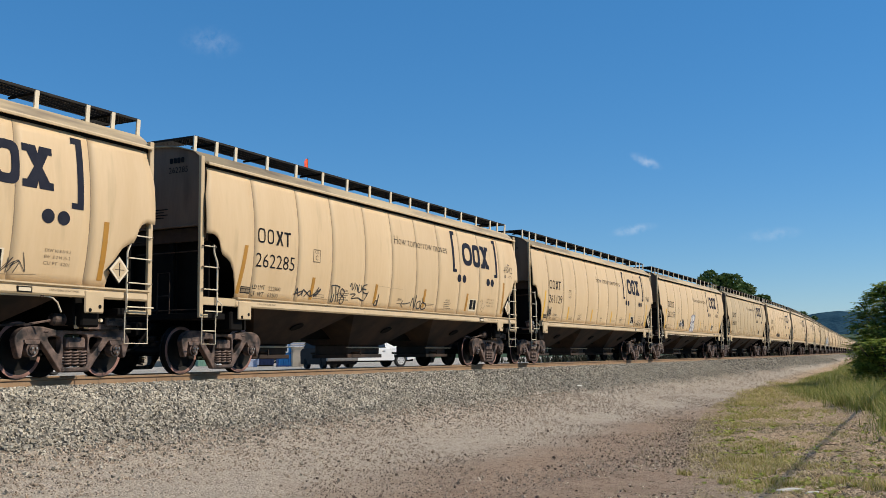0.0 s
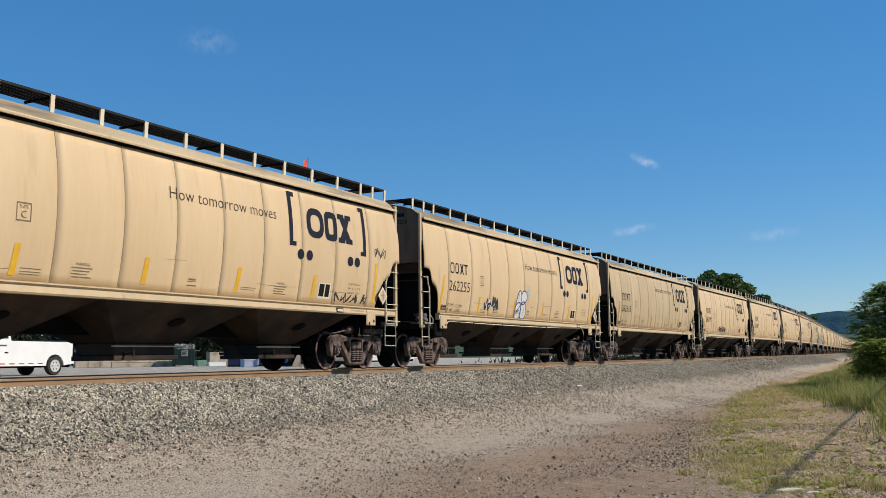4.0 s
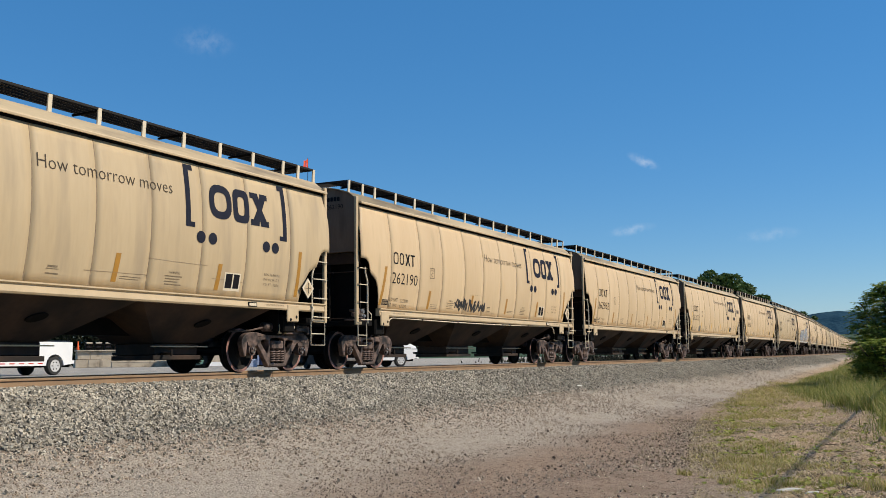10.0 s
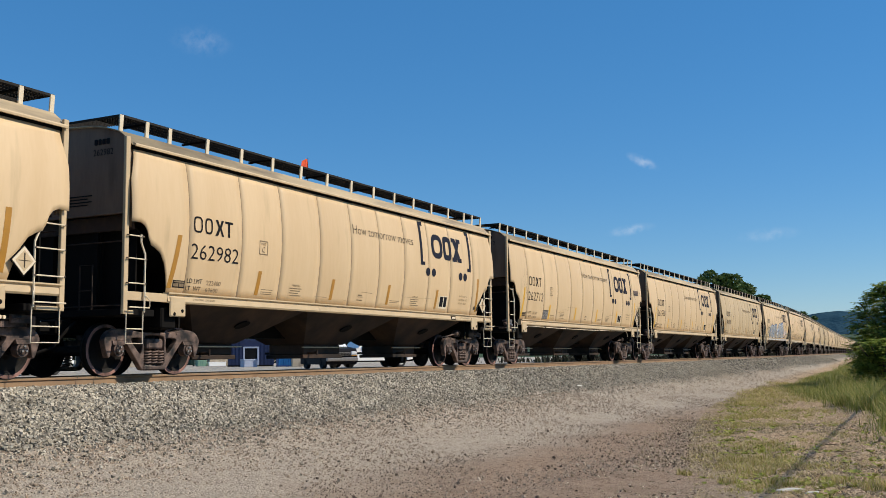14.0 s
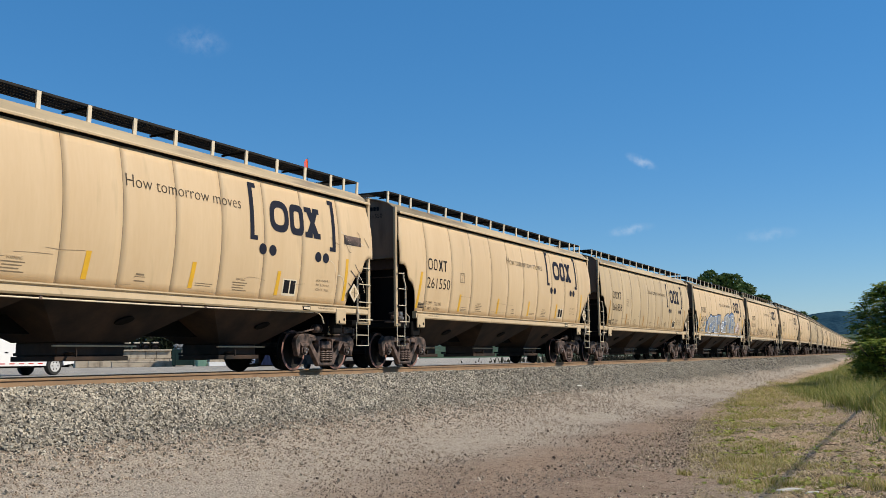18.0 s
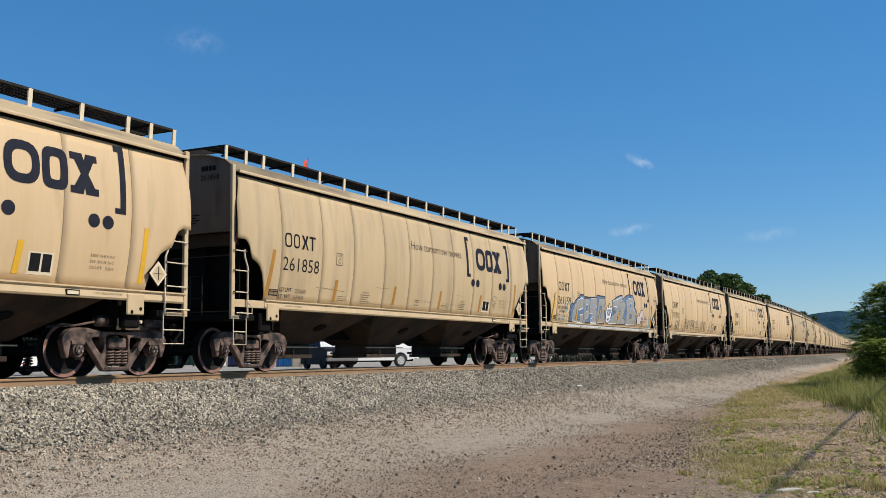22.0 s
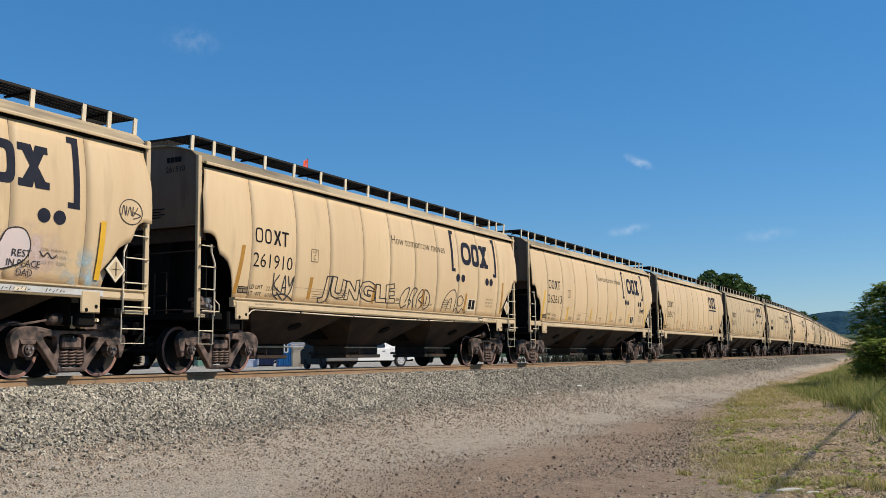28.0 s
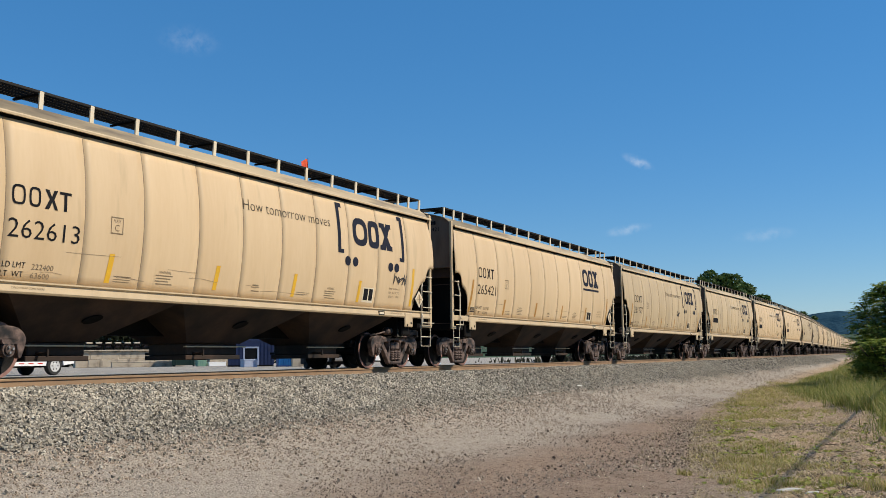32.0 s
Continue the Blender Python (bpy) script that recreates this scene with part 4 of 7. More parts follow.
def logo_meshes(lift=0.0):
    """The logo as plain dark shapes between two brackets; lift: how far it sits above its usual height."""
    y = lift
    shapes = [ring_on_side(Build(), 11.70, 3.28 + y, 0.34, 0.34, 0.15, 20, 0.016, 0.75), ring_on_side(Build(), 12.34, 3.28 + y, 0.26, 0.34, 0.15, 20, 0.016, 0.5)]
    shapes.append(poly_on_side(Build(), [(u, z + y) for u, z in ((12.65, 2.94), (12.92, 2.94), (12.95, 3.06), (12.98, 2.94), (13.25, 2.94), (13.25, 3.06), (13.17, 3.06), (13.03, 3.28), (13.15, 3.50), (13.23, 3.50), (13.23, 3.62), (12.99, 3.62), (12.95, 3.50), (12.91, 3.62), (12.65, 3.62), (12.65, 3.50), (12.74, 3.50), (12.87, 3.28), (12.73, 3.06), (12.65, 3.06))], 0.016))
    bl = poly_on_side(Build(), [(u, z + y) for u, z in ((10.69, 2.70), (10.94, 2.70), (10.94, 2.795), (10.82, 2.795), (10.82, 3.78), (10.94, 3.78), (10.94, 3.885), (10.69, 3.885))], 0.016)
    br = poly_on_side(Build(), [(u, z + y) for u, z in ((13.87, 2.71), (13.62, 2.71), (13.62, 2.805), (13.74, 2.805), (13.74, 3.79), (13.64, 3.79), (13.64, 3.895), (13.87, 3.895))], 0.016)
    dots = [disc_on_side(Build(), u, 2.535 + y, 0.125, 0.115, out=0.016) for u in (11.12, 11.46, 13.16, 13.47)]
    return [("logo_shape", q) for q in shapes] + [("logo_bracket", bl), ("logo_bracket", br)] + [("logo_dot", d) for d in dots]


PIPED = (-1, 2, 4, 6, 10)


def add_pipe(car):
    """A pale pipe in clips along the bottom of the side sill."""
    line = [(1.55, 1.16), (1.68, 1.25), (1.80, 1.272), (2.1, 1.272), (5.0, 1.252), (8.3, 1.251), (11.1, 1.276), (13.3, 1.292), (13.42, 1.27), (13.52, 1.20), (13.60, 1.05)]
    pipe = part("train_pipe", Build().tube([(u - HALF, -1.5, z) for u, z in line], 0.014, 8), PALE_TRIM, car, "thin pale pipe below the side sill")
    for u, z in ((3.4, 1.263), (5.6, 1.252), (8.84, 1.256), (9.5, 1.262), (11.08, 1.276), (13.2, 1.291)):
        b = Build().box(u - HALF - 0.03, u - HALF + 0.03, -1.522, -1.478, z - 0.022, z + 0.06, 0.006)
        part("clip", b, CAST, pipe, "dark steel pipe clip")


def dress(car, index, shared):
    """Lettering and reflectors of one car."""
    if index in PIPED:
        add_pipe(car)
    mark = part("reporting_mark", shared["mark"], None, car, "black block-shaped reporting mark")
    number = NUMBERS.get(index)
    if number:
        part("car_number", letters_on_side(number, 1.56, 2.145, 1.40 if index in (5, 6, 7, 11) else 1.36, 0.29, INK), None, car, "black stencilled car number")
        part("end_number", text_mesh_end(number), None, car)
        b = Build()
        for q in range(4):
            y = -0.60 - 0.095 * q
            b.prism([(y, 4.135), (y - 0.02, 4.125), (y - 0.06, 4.125), (y - 0.075, 4.135), (y - 0.075, 4.22), (y - 0.06, 4.23), (y - 0.02, 4.23), (y, 4.22)], -HALF + 0.119, -HALF + 0.127, "x")
        for q in range(4):
            b.box(-HALF + 0.119, -HALF + 0.127, -0.56 + 0.10 * (q % 2), 0.02, 3.21 - 0.055 * q, 3.23 - 0.055 * q)
        part("end_stencil", b, INK, car)
        part("weight_figures", letters_on_side(str(WEIGHTS[index][0]), 2.09, 1.685, 0.42, 0.085, INK_THIN), None, car)
        part("weight_figures", letters_on_side(str(WEIGHTS[index][1]), 2.09, 1.55, 0.36, 0.085, INK_THIN), None, car)
    else:
        part("car_number", quad_on_side(Build(), 1.56, 2.145, 2.94, 2.42), INK, car, "black car number")
    if index == 12:
        for name, q in logo_meshes()[:3]:
            part(name, q, NAVY, car)
        part("logo_bar", quad_on_side(Build(), 11.35, 2.78, 13.26, 2.86), NAVY, car)
    elif index in DECALS:
        u0, u1, z, lift = DECALS[index]
        part("slogan", letters_on_side("How tomorrow moves", u0, z, u1 - u0, 0.225, MID_INK, 0.015, -0.012), None, car, "thin dark slogan lettering")
        for name, q in logo_meshes(lift):
            part(name, q, NAVY, car)
    else:
        part("slogan", shared["slogan"], None, car, "thin dark slogan lettering")
        for name, me in (shared["logo"] if index <= FULL_TO else [("logo_shape", shared["far_logo"])]):
            part(name, me, None, car)
    for ob in list(car.children):
        if ob.name.startswith("sill_end" if index in VALVE_END else "brake_valve") and ob.data.vertices[0].co.y < 0:
            bpy.data.objects.remove(ob)
    if index in DIRTY:
        for ob in car.children:
            if ob.name.startswith("side_panel"):
                ob.material_slots[0].link = "OBJECT"
                ob.material_slots[0].material = TAN_DIRTY
    m = YELLOW if index in FRESH else AMBER
    if index > FULL_TO:
        return
    for u0, z0, z1, s in ((1.02, 1.57, 2.55, 0.16), (3.60, 1.57, 2.06, 0.05), (6.37, 1.60, 2.07, 0.05), (8.96, 1.60, 2.09, 0.05), (11.64, 1.60, 2.11, 0.05), (14.30, 1.60, 2.58, 0.03)):
        part("reflector", quad_on_side(Build(), u0, z0, u0 + 0.115, z1, 0.060 if index == 9 else 0.014, s), m, car)


def text_mesh_end(number):
    """Small number on the end sheet that faces the camera."""
    x = -HALF + 0.12
    me = text_mesh(number, 0.48, 0.115, lambda a, c: (x, -0.58 - a, 3.93 + c))
    me.materials.clear(); me.materials.append(INK)
    return me


TRAIN = []
ROLLING = []


def lump(car, wheels):
    """A lighter car for the far end of the train: kinds of small parts joined, each kind into one part."""
    kinds = {}
    for ob in list(car.children_recursive):
        kinds.setdefault(ob.name.split(".")[0], []).append(ob)
    for name, obs in kinds.items():
        if name in ("lettering", "stencil", "tab_label", "data_plate", "data_plate_frame", "plate_mark", "sill_lettering", "sill_plate", "lever_plate", "slack_adjuster", "brake_pad_pin", "foot_plate", "placard", "placard_mark", "placard_face", "placard_holder", "brake_valve", "hand_hole", "brake_beam", "spring", "rung", "stile", "stirrup", "end_handrail", "running_board_bracket", "end_post", "gate_rail"):
            for o in obs:
                bpy.data.objects.remove(o)
        elif name in ("side_panel", "weld_seam", "running_board_post", "corner_post", "jacking_plate", "side_frame", "wheelset", "end_running_board"):
            b = Build()
            for o in obs:
                m = o.matrix_basis if o.parent == car else o.parent.matrix_basis @ o.matrix_basis
                b.add([m @ v.co for v in o.data.vertices], [tuple(q.vertices) for q in o.data.polygons])
            mats = obs[0].data.materials[:1]
            for o in obs:
                bpy.data.objects.remove(o)
            tagged(part(name, b, mats, car, smooth=name == "side_panel"), kind="stuff")
    return car


def make_train():
    shared = {"mark": mark_shapes(), "slogan": letters_on_side("How tomorrow moves", 7.28, 3.18, 3.05, 0.225, MID_INK, 0.015, -0.012), "logo": [(n, q.mesh(n, NAVY)) for n, q in logo_meshes()]}
    b = Build()
    for _, me in shared["logo"]:
        b.add([v.co for v in me.vertices], [tuple(q.vertices) for q in me.polygons])
    shared["far_logo"] = b.mesh("logo_shape", NAVY)
    near, _ = build_car(True)
    plain = lump(*build_car(False))
    tagged(near, "tan covered hopper car with bracketed navy logo on the track", "hopper car", "cars of the train")
    tagged(plain, "tan covered hopper car far down the train", "hopper car", "cars of the train")
    for k in range(FIRST, LAST + 1):
        proto = near if k <= FULL_TO else plain
        car = proto if k in (FIRST, FULL_TO + 1) else copy_thing(proto, Matrix())
        TRAIN.append((k, car))
        if k <= FULL_TO:
            ROLLING.extend(o for o in car.children_recursive if o.name.startswith("wheelset"))
    for k, car in TRAIN:
        dress(car, k, shared)


make_train()


# ---- loose stone, grass, trees ----
def island_material(name, colours, rough=0.9, through_light=0.0, spec=0.2):
    """A colour for each loose piece of a joined mesh."""
    m = bpy.data.materials.new(name)
    m.use_nodes = True
    t = m.node_tree
    n, ln = t.nodes, t.links
    b = n["Principled BSDF"]
    b.inputs["Roughness"].default_value, b.inputs["Specular IOR Level"].default_value = rough, spec
    geo = n.new("ShaderNodeNewGeometry")
    ramp = n.new("ShaderNodeValToRGB")
    ramp.color_ramp.elements.remove(ramp.color_ramp.elements[1])
    for k, c in enumerate(colours):
        p = k / (len(colours) - 1)
        e = ramp.color_ramp.elements[0] if k == 0 else ramp.color_ramp.elements.new(p)
        e.position, e.color = p, (*c, 1)
    ln.new(geo.outputs["Random Per Island"], ramp.inputs["Fac"])
    co = n.new("ShaderNodeTexCoord")
    k = n.new("ShaderNodeTexNoise"); k.inputs["Scale"].default_value = 1.7; k.inputs["Detail"].default_value = 4
    ln.new(co.outputs["Object"], k.inputs["Vector"])
    v = n.new("ShaderNodeMapRange"); v.inputs[1].default_value, v.inputs[2].default_value, v.inputs[3].default_value, v.inputs[4].default_value = 0.3, 0.7, 0.8, 1.2
    ln.new(k.outputs["Fac"], v.inputs[0])
    hsv = n.new("ShaderNodeHueSaturation"); ln.new(v.outputs[0], hsv.inputs["Value"]); ln.new(ramp.outputs[0], hsv.inputs["Color"])
    ln.new(hsv.outputs[0], b.inputs["Base Color"])
    if through_light:
        tr = n.new("ShaderNodeBsdfTranslucent"); ln.new(hsv.outputs[0], tr.inputs["Color"])
        mx = n.new("ShaderNodeMixShader"); mx.inputs[0].default_value = through_light
        ln.new(b.outputs[0], mx.inputs[1]); ln.new(tr.outputs[0], mx.inputs[2]); ln.new(mx.outputs[0], n["Material Output"].inputs["Surface"])
    return m


def joined(name, verts, faces, mat):
    me = bpy.data.meshes.new(name)
    me.from_pydata(verts.reshape(-1, 3).tolist(), [], faces.tolist())
    me.materials.append(mat)
    return me


CUBE_V = np.array([(x, y, z) for x in (-1, 1) for y in (-1, 1) for z in (-1, 1)], float)
CUBE_F = np.array([(0, 1, 3, 2), (4, 6, 7, 5), (0, 4, 5, 1), (2, 3, 7, 6), (0, 2, 6, 4), (1, 5, 7, 3)])


def stones(name, s, left, size, mat, rng, sink=0.25, lift=0.0):
    """Crushed stones: skewed blocks at random turns, half sunk into the ground."""
    n = len(s)
    q = rng.normal(size=(n, 4)); q /= np.linalg.norm(q, axis=1)[:, None]
    w, x, y, z = q.T
    R = np.stack([1 - 2 * (y * y + z * z), 2 * (x * y - z * w), 2 * (x * z + y * w), 2 * (x * y + z * w), 1 - 2 * (x * x + z * z), 2 * (y * z - x * w), 2 * (x * z - y * w), 2 * (y * z + x * w), 1 - 2 * (x * x + y * y)], -1).reshape(n, 3, 3)
    dims = size[:, None] * rng.uniform(0.55, 1.0, (n, 3)) * 0.5
    v = CUBE_V[None] * dims[:, None, :] * rng.uniform(0.55, 1.15, (n, 8, 3))
    v = np.einsum("nij,nkj->nki", R, v)
    X, Y = along(s, left)
    v += np.stack([X, Y, level(left) + size * sink + lift], -1)[:, None, :]
    f = (CUBE_F[None] + 8 * np.arange(n)[:, None, None]).reshape(-1, 4)
    return joined(name, v, f, mat)


def grass_edge(s):
    return -4.0 - 8.4 * np.exp(-(s - 10.0) / 30.0)


def make_stones():
    rng = np.random.default_rng(11)
    grey = island_material("crushed_grey_stone", [(0.12, 0.105, 0.083), (0.33, 0.294, 0.230), (0.42, 0.374, 0.293), (0.48, 0.430, 0.340), (0.38, 0.326, 0.242), (0.27, 0.240, 0.188), (0.09, 0.079, 0.062)])
    s = np.concatenate([rng.uniform(4, 26, 44000), rng.uniform(26, 60, 24000), rng.uniform(60, 150, 6000)])
    left = -0.83 - 2.3 * rng.random(len(s)) - rng.exponential(0.42, len(s))
    high = np.clip((left + 4.0) / 2.6, 0.0, 1.0)
    ob = new("ballast", stones("ballast", s, left, rng.uniform(0.030, 0.066, len(s)) * (0.75 + 0.5 * high) * (1 + 0.6 * (s > 60)), grey, rng, np.where(s > 26, 0.24, 0.40)))
    tagged(ob, "grey crushed-stone ballast sloping down from the rail", "ballast", kind="stuff")
    fine = island_material("road_gravel", [(0.22, 0.170, 0.126), (0.34, 0.264, 0.194), (0.42, 0.336, 0.25), (0.48, 0.396, 0.302), (0.38, 0.288, 0.205)])
    s = np.concatenate([rng.uniform(6, 16, 17000), rng.uniform(16, 40, 14000), rng.uniform(30, 75, 11000)])
    left = -3.6 - 9.0 * rng.random(len(s)) ** 1.2
    ob = new("gravel", stones("gravel", s, left, rng.uniform(0.008, 0.024, len(s)) * (1 + 1.1 * (rng.random(len(s)) < 0.06)) * (1 + 0.25 * (s > 20) + 0.6 * (s > 40)), fine, rng, 0.08))
    tagged(ob, "loose brown and grey gravel on the dirt road", "gravel", kind="stuff")
    toe = rng.uniform(5, 30, 16000)
    left = -3.6 - rng.exponential(0.9, len(toe))
    ob = new("toe_gravel", stones("toe_gravel", toe, left, rng.uniform(0.012, 0.034, len(toe)), fine, rng, 0.22))
    tagged(ob, "small grey stones spread below the ballast slope", "gravel", kind="stuff")
    dark = island_material("dark_pebbles", [(0.06, 0.043, 0.032), (0.14, 0.102, 0.074), (0.22, 0.164, 0.118), (0.09, 0.066, 0.049), (0.30, 0.23, 0.165), (0.46, 0.385, 0.295)])
    s = np.concatenate([rng.uniform(6, 20, 4200), rng.uniform(20, 34, 500)])
    left = -6.2 - 5.6 * rng.random(len(s)) ** 0.8
    ok = left > grass_edge(s) - 0.3
    s, left = s[ok], left[ok]
    ob = new("pebbles", stones("pebbles", s, left, rng.uniform(0.008, 0.021, len(s)) * (1 + 1.3 * (rng.random(len(s)) < 0.07)) * (1 + 0.2 * (s > 20)), dark, rng, 0.28))
    tagged(ob, "dark scattered pebbles on the dirt road", "pebbles", kind="stuff")
    clod = island_material("soil_crumbs", [(0.10, 0.073, 0.048), (0.50, 0.40, 0.27), (0.24, 0.18, 0.115), (0.66, 0.54, 0.38), (0.12, 0.088, 0.056), (0.34, 0.26, 0.165)])
    s = 9 + 16 * rng.random(24000) ** 1.3
    left = grass_edge(s) + rng.normal(0.5, 0.7, len(s)) - rng.exponential(2.4, len(s))
    ok = left > -15.5
    s, left = s[ok], left[ok]
    ob = new("soil_crumbs", stones("soil_crumbs", s, left, rng.uniform(0.010, 0.040, len(s)), clod, rng, 0.25))
    tagged(ob, "dry crumbs of soil and small stones on the verge", "soil", kind="stuff")


make_stones()


def blades(name, s, left, height, mat, rng, lean=0.5, width=0.006):
    n = len(s)
    X, Y = along(s, left)
    base = np.stack([X, Y, level(left) - 0.01], -1)
    a = rng.uniform(0, 2 * math.pi, n)
    d = np.stack([np.cos(a), np.sin(a), np.zeros(n)], -1)
    side = np.stack([-np.sin(a), np.cos(a), np.zeros(n)], -1) * (width * (0.6 + rng.random(n)))[:, None]
    bend = (rng.random(n) * lean * height)[:, None] * d
    up = np.array([0, 0, 1.0])
    h = height[:, None]
    v = np.stack([base - side, base + side, base + bend * 0.35 + up * h * 0.6 + side * 0.8, base + bend * 0.35 + up * h * 0.6 - side * 0.8, base + bend + up * h], 1)
    k = 5 * np.arange(n)[:, None]
    quads = (k + np.array([[0, 1, 2, 3]])).tolist()
    tris = (k + np.array([[3, 2, 4]])).tolist()
    me = bpy.data.meshes.new(name)
    me.from_pydata(v.reshape(-1, 3).tolist(), [], quads + tris)
    me.materials.append(mat)
    return me


def patchy(s, left, rng, scale=0.55):
    """How likely grass is here: slow irregular patches."""
    v = np.array([noise.noise((a * scale, b * scale, 0.3)) + 0.6 * noise.noise((a * scale * 2.7, b * scale * 2.7, 4.1)) for a, b in zip(s, left)])
    return v


def make_grass():
    rng = np.random.default_rng(21)
    green = island_material("meadow_grass", [(0.19, 0.20, 0.045), (0.34, 0.32, 0.075), (0.50, 0.42, 0.17), (0.60, 0.48, 0.27), (0.29, 0.28, 0.062), (0.54, 0.42, 0.22), (0.44, 0.33, 0.18)], 0.7, 0.35)
    dry = island_material("dry_grass", [(0.50, 0.39, 0.22), (0.64, 0.53, 0.33), (0.40, 0.30, 0.16), (0.34, 0.30, 0.10)], 0.85, 0.25)
    # short verge in tufts and patches: a green strip along the edge, straw and bare soil behind it
    cs = 9.5 + 44 * rng.random(9000) ** 1.5
    cl = grass_edge(cs) - rng.gamma(1.7, 0.27 + 0.026 * (cs - 9.5), len(cs)) + rng.normal(0, 0.22, len(cs))
    s = np.repeat(cs, 12) + rng.normal(0, 0.06, 12 * len(cs))
    left = np.repeat(cl, 12) + rng.normal(0, 0.05, 12 * len(cs))
    v = patchy(s, left, rng)
    keep = (v > 0.02 + 0.40 * rng.random(len(s)) - 0.008 * (s - 14) + 0.10 * np.clip(grass_edge(s) - left - 1.2, 0, 3)) & (left > -16)
    s1, l1 = s[keep], left[keep]
    tagged(new("short_grass", blades("short_grass", s1, l1, rng.uniform(0.025, 0.12, len(s1)) * np.clip(0.6 + (s1 - 10) / 34, 0.6, 1.3), green, rng, 2.6, 0.005)), "short green and yellowing grass on the verge", "grass", kind="stuff")
    cs = 9.5 + 24 * rng.random(46000) ** 1.4
    cl = grass_edge(cs) + 0.5 - rng.exponential(2.3, len(cs))
    ok = cl > -16
    tagged(new("dry_grass", blades("dry_grass", cs[ok], cl[ok], rng.uniform(0.015, 0.06, ok.sum()), dry, rng, 3.6, 0.005)), "dry straw lying on bare soil of the verge", "grass", kind="stuff")
    # flat rosettes of broad-leaved weeds
    cs = 9.5 + 26 * rng.random(1000) ** 1.5
    cl = grass_edge(cs) - rng.exponential(1.3, len(cs)) + rng.normal(0, 0.2, len(cs))
    ok = (cl > -16) & (patchy(cs, cl, rng, 0.7) > -0.15)
    cs, cl = cs[ok], cl[ok]
    k = 9
    s3, l3 = np.repeat(cs, k), np.repeat(cl, k)
    a = rng.uniform(0, 6.28, len(s3))
    r = np.repeat(rng.uniform(0.035, 0.11, len(cs)), k) * rng.uniform(0.6, 1.2, len(s3))
    X, Y = along(s3, l3)
    root = np.stack([X, Y, level(l3) + 0.012], -1)
    out = np.stack([np.cos(a), np.sin(a), rng.uniform(0.1, 0.7, len(s3))], -1) * r[:, None]
    side = np.stack([-np.sin(a), np.cos(a), rng.normal(0, 0.2, len(s3))], -1) * (r * 0.26)[:, None]
    v = np.stack([root, root + out * 0.55 + side, root + out * [1, 1, 0.8], root + out * 0.55 - side], 1)
    yellow = island_material("verge_weeds", [(0.20, 0.24, 0.05), (0.36, 0.36, 0.07), (0.28, 0.32, 0.06), (0.46, 0.42, 0.14)], 0.65, 0.3)
    tagged(new("verge_weeds", joined("verge_weeds", v, 4 * np.arange(len(s3))[:, None] + np.array([[0, 1, 2, 3]]), yellow)), "low yellow-green rosettes of weeds on the verge", "weeds", kind="stuff")
    deep = island_material("tall_meadow_grass", [(0.10, 0.14, 0.03), (0.19, 0.225, 0.048), (0.32, 0.31, 0.085), (0.44, 0.38, 0.16), (0.14, 0.18, 0.036)], 0.7, 0.35)
    # tall meadow behind
    s = np.concatenate([23 + 59 * rng.random(60000) ** 1.1, 15.5 + 12 * rng.random(9000)])
    left = np.where(s < 27, np.minimum(grass_edge(s) - 2.9, -13.1), grass_edge(s) - 3.2 * np.clip((52 - s) / 18, 0.15, 1.3)) - rng.exponential(1.6, len(s)) + rng.normal(0, 0.3, len(s)) - 0.9 * (s > 52)
    keep = (left > -17) & (patchy(s, left, rng, 0.8) > -0.45 + 0.5 * rng.random(len(s)))
    s, left = s[keep], left[keep]
    grow = np.clip((grass_edge(s) - left - 0.4) / 3.6, 0.12, 1.0) * np.clip((s - 8) / 24, 0.35, 1.0) * np.clip(0.85 + 1.1 * patchy(s, left, rng, 0.5), 0.4, 1.3)
    tagged(new("tall_grass", blades("tall_grass", s, left, rng.uniform(0.16, 0.75, len(s)) * grow, deep, rng, 1.4, 0.007)), "tall green meadow grass below the bush", "grass", kind="stuff")
    s = rng.uniform(80, 260, 9000)
    left = grass_edge(s) - 1.6 - rng.exponential(2.5, len(s))
    tagged(new("far_grass", blades("far_grass", s, left, rng.uniform(0.2, 0.6, len(s)), deep, rng, 0.8, 0.02)), "green grass along the far road edge", "grass", kind="stuff")
    # weeds beyond the track
    s = np.concatenate([rng.uniform(84, 130, 16000), rng.uniform(130, 420, 18000)])
    left = 11.0 + rng.exponential(2.2, len(s)) + 0.8 * np.sin(s * 0.21)
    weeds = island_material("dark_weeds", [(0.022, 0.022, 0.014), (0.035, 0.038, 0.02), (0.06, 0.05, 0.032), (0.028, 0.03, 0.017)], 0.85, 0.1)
    tall = np.clip(0.55 + 0.9 * patchy(s, left, rng, 0.12), 0.25, 1.3)
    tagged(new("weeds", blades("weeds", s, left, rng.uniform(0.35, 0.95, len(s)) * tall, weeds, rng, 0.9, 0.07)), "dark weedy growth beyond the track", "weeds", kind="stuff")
    # a few bright tufts out on the dirt
    for x, y, r in ((13.9, 3.24, 0.10), (13.1, 2.5, 0.13), (14.3, 2.35, 0.28), (13.2, 2.0, 0.16), (12.9, 1.75, 0.10), (13.3, 1.25, 0.2), (13.0, 0.85, 0.22), (16.2, 2.6, 0.5), (18.0, 2.75, 0.6), (12.6, 0.75, 0.15)):
        n = int(520 * r + 60)
        a, q = rng.uniform(0, 6.28, n), r * np.sqrt(rng.random(n))
        me = blades("grass_tuft", x + q * np.cos(a), (y - TRACK_Y) + q * np.sin(a), rng.uniform(0.04, 0.14, n), green, rng, 0.9, 0.006)
        tagged(new("grass_tuft", me), "small bright green tuft of grass on dry soil", "grass", "grass tufts on the verge", "stuff")


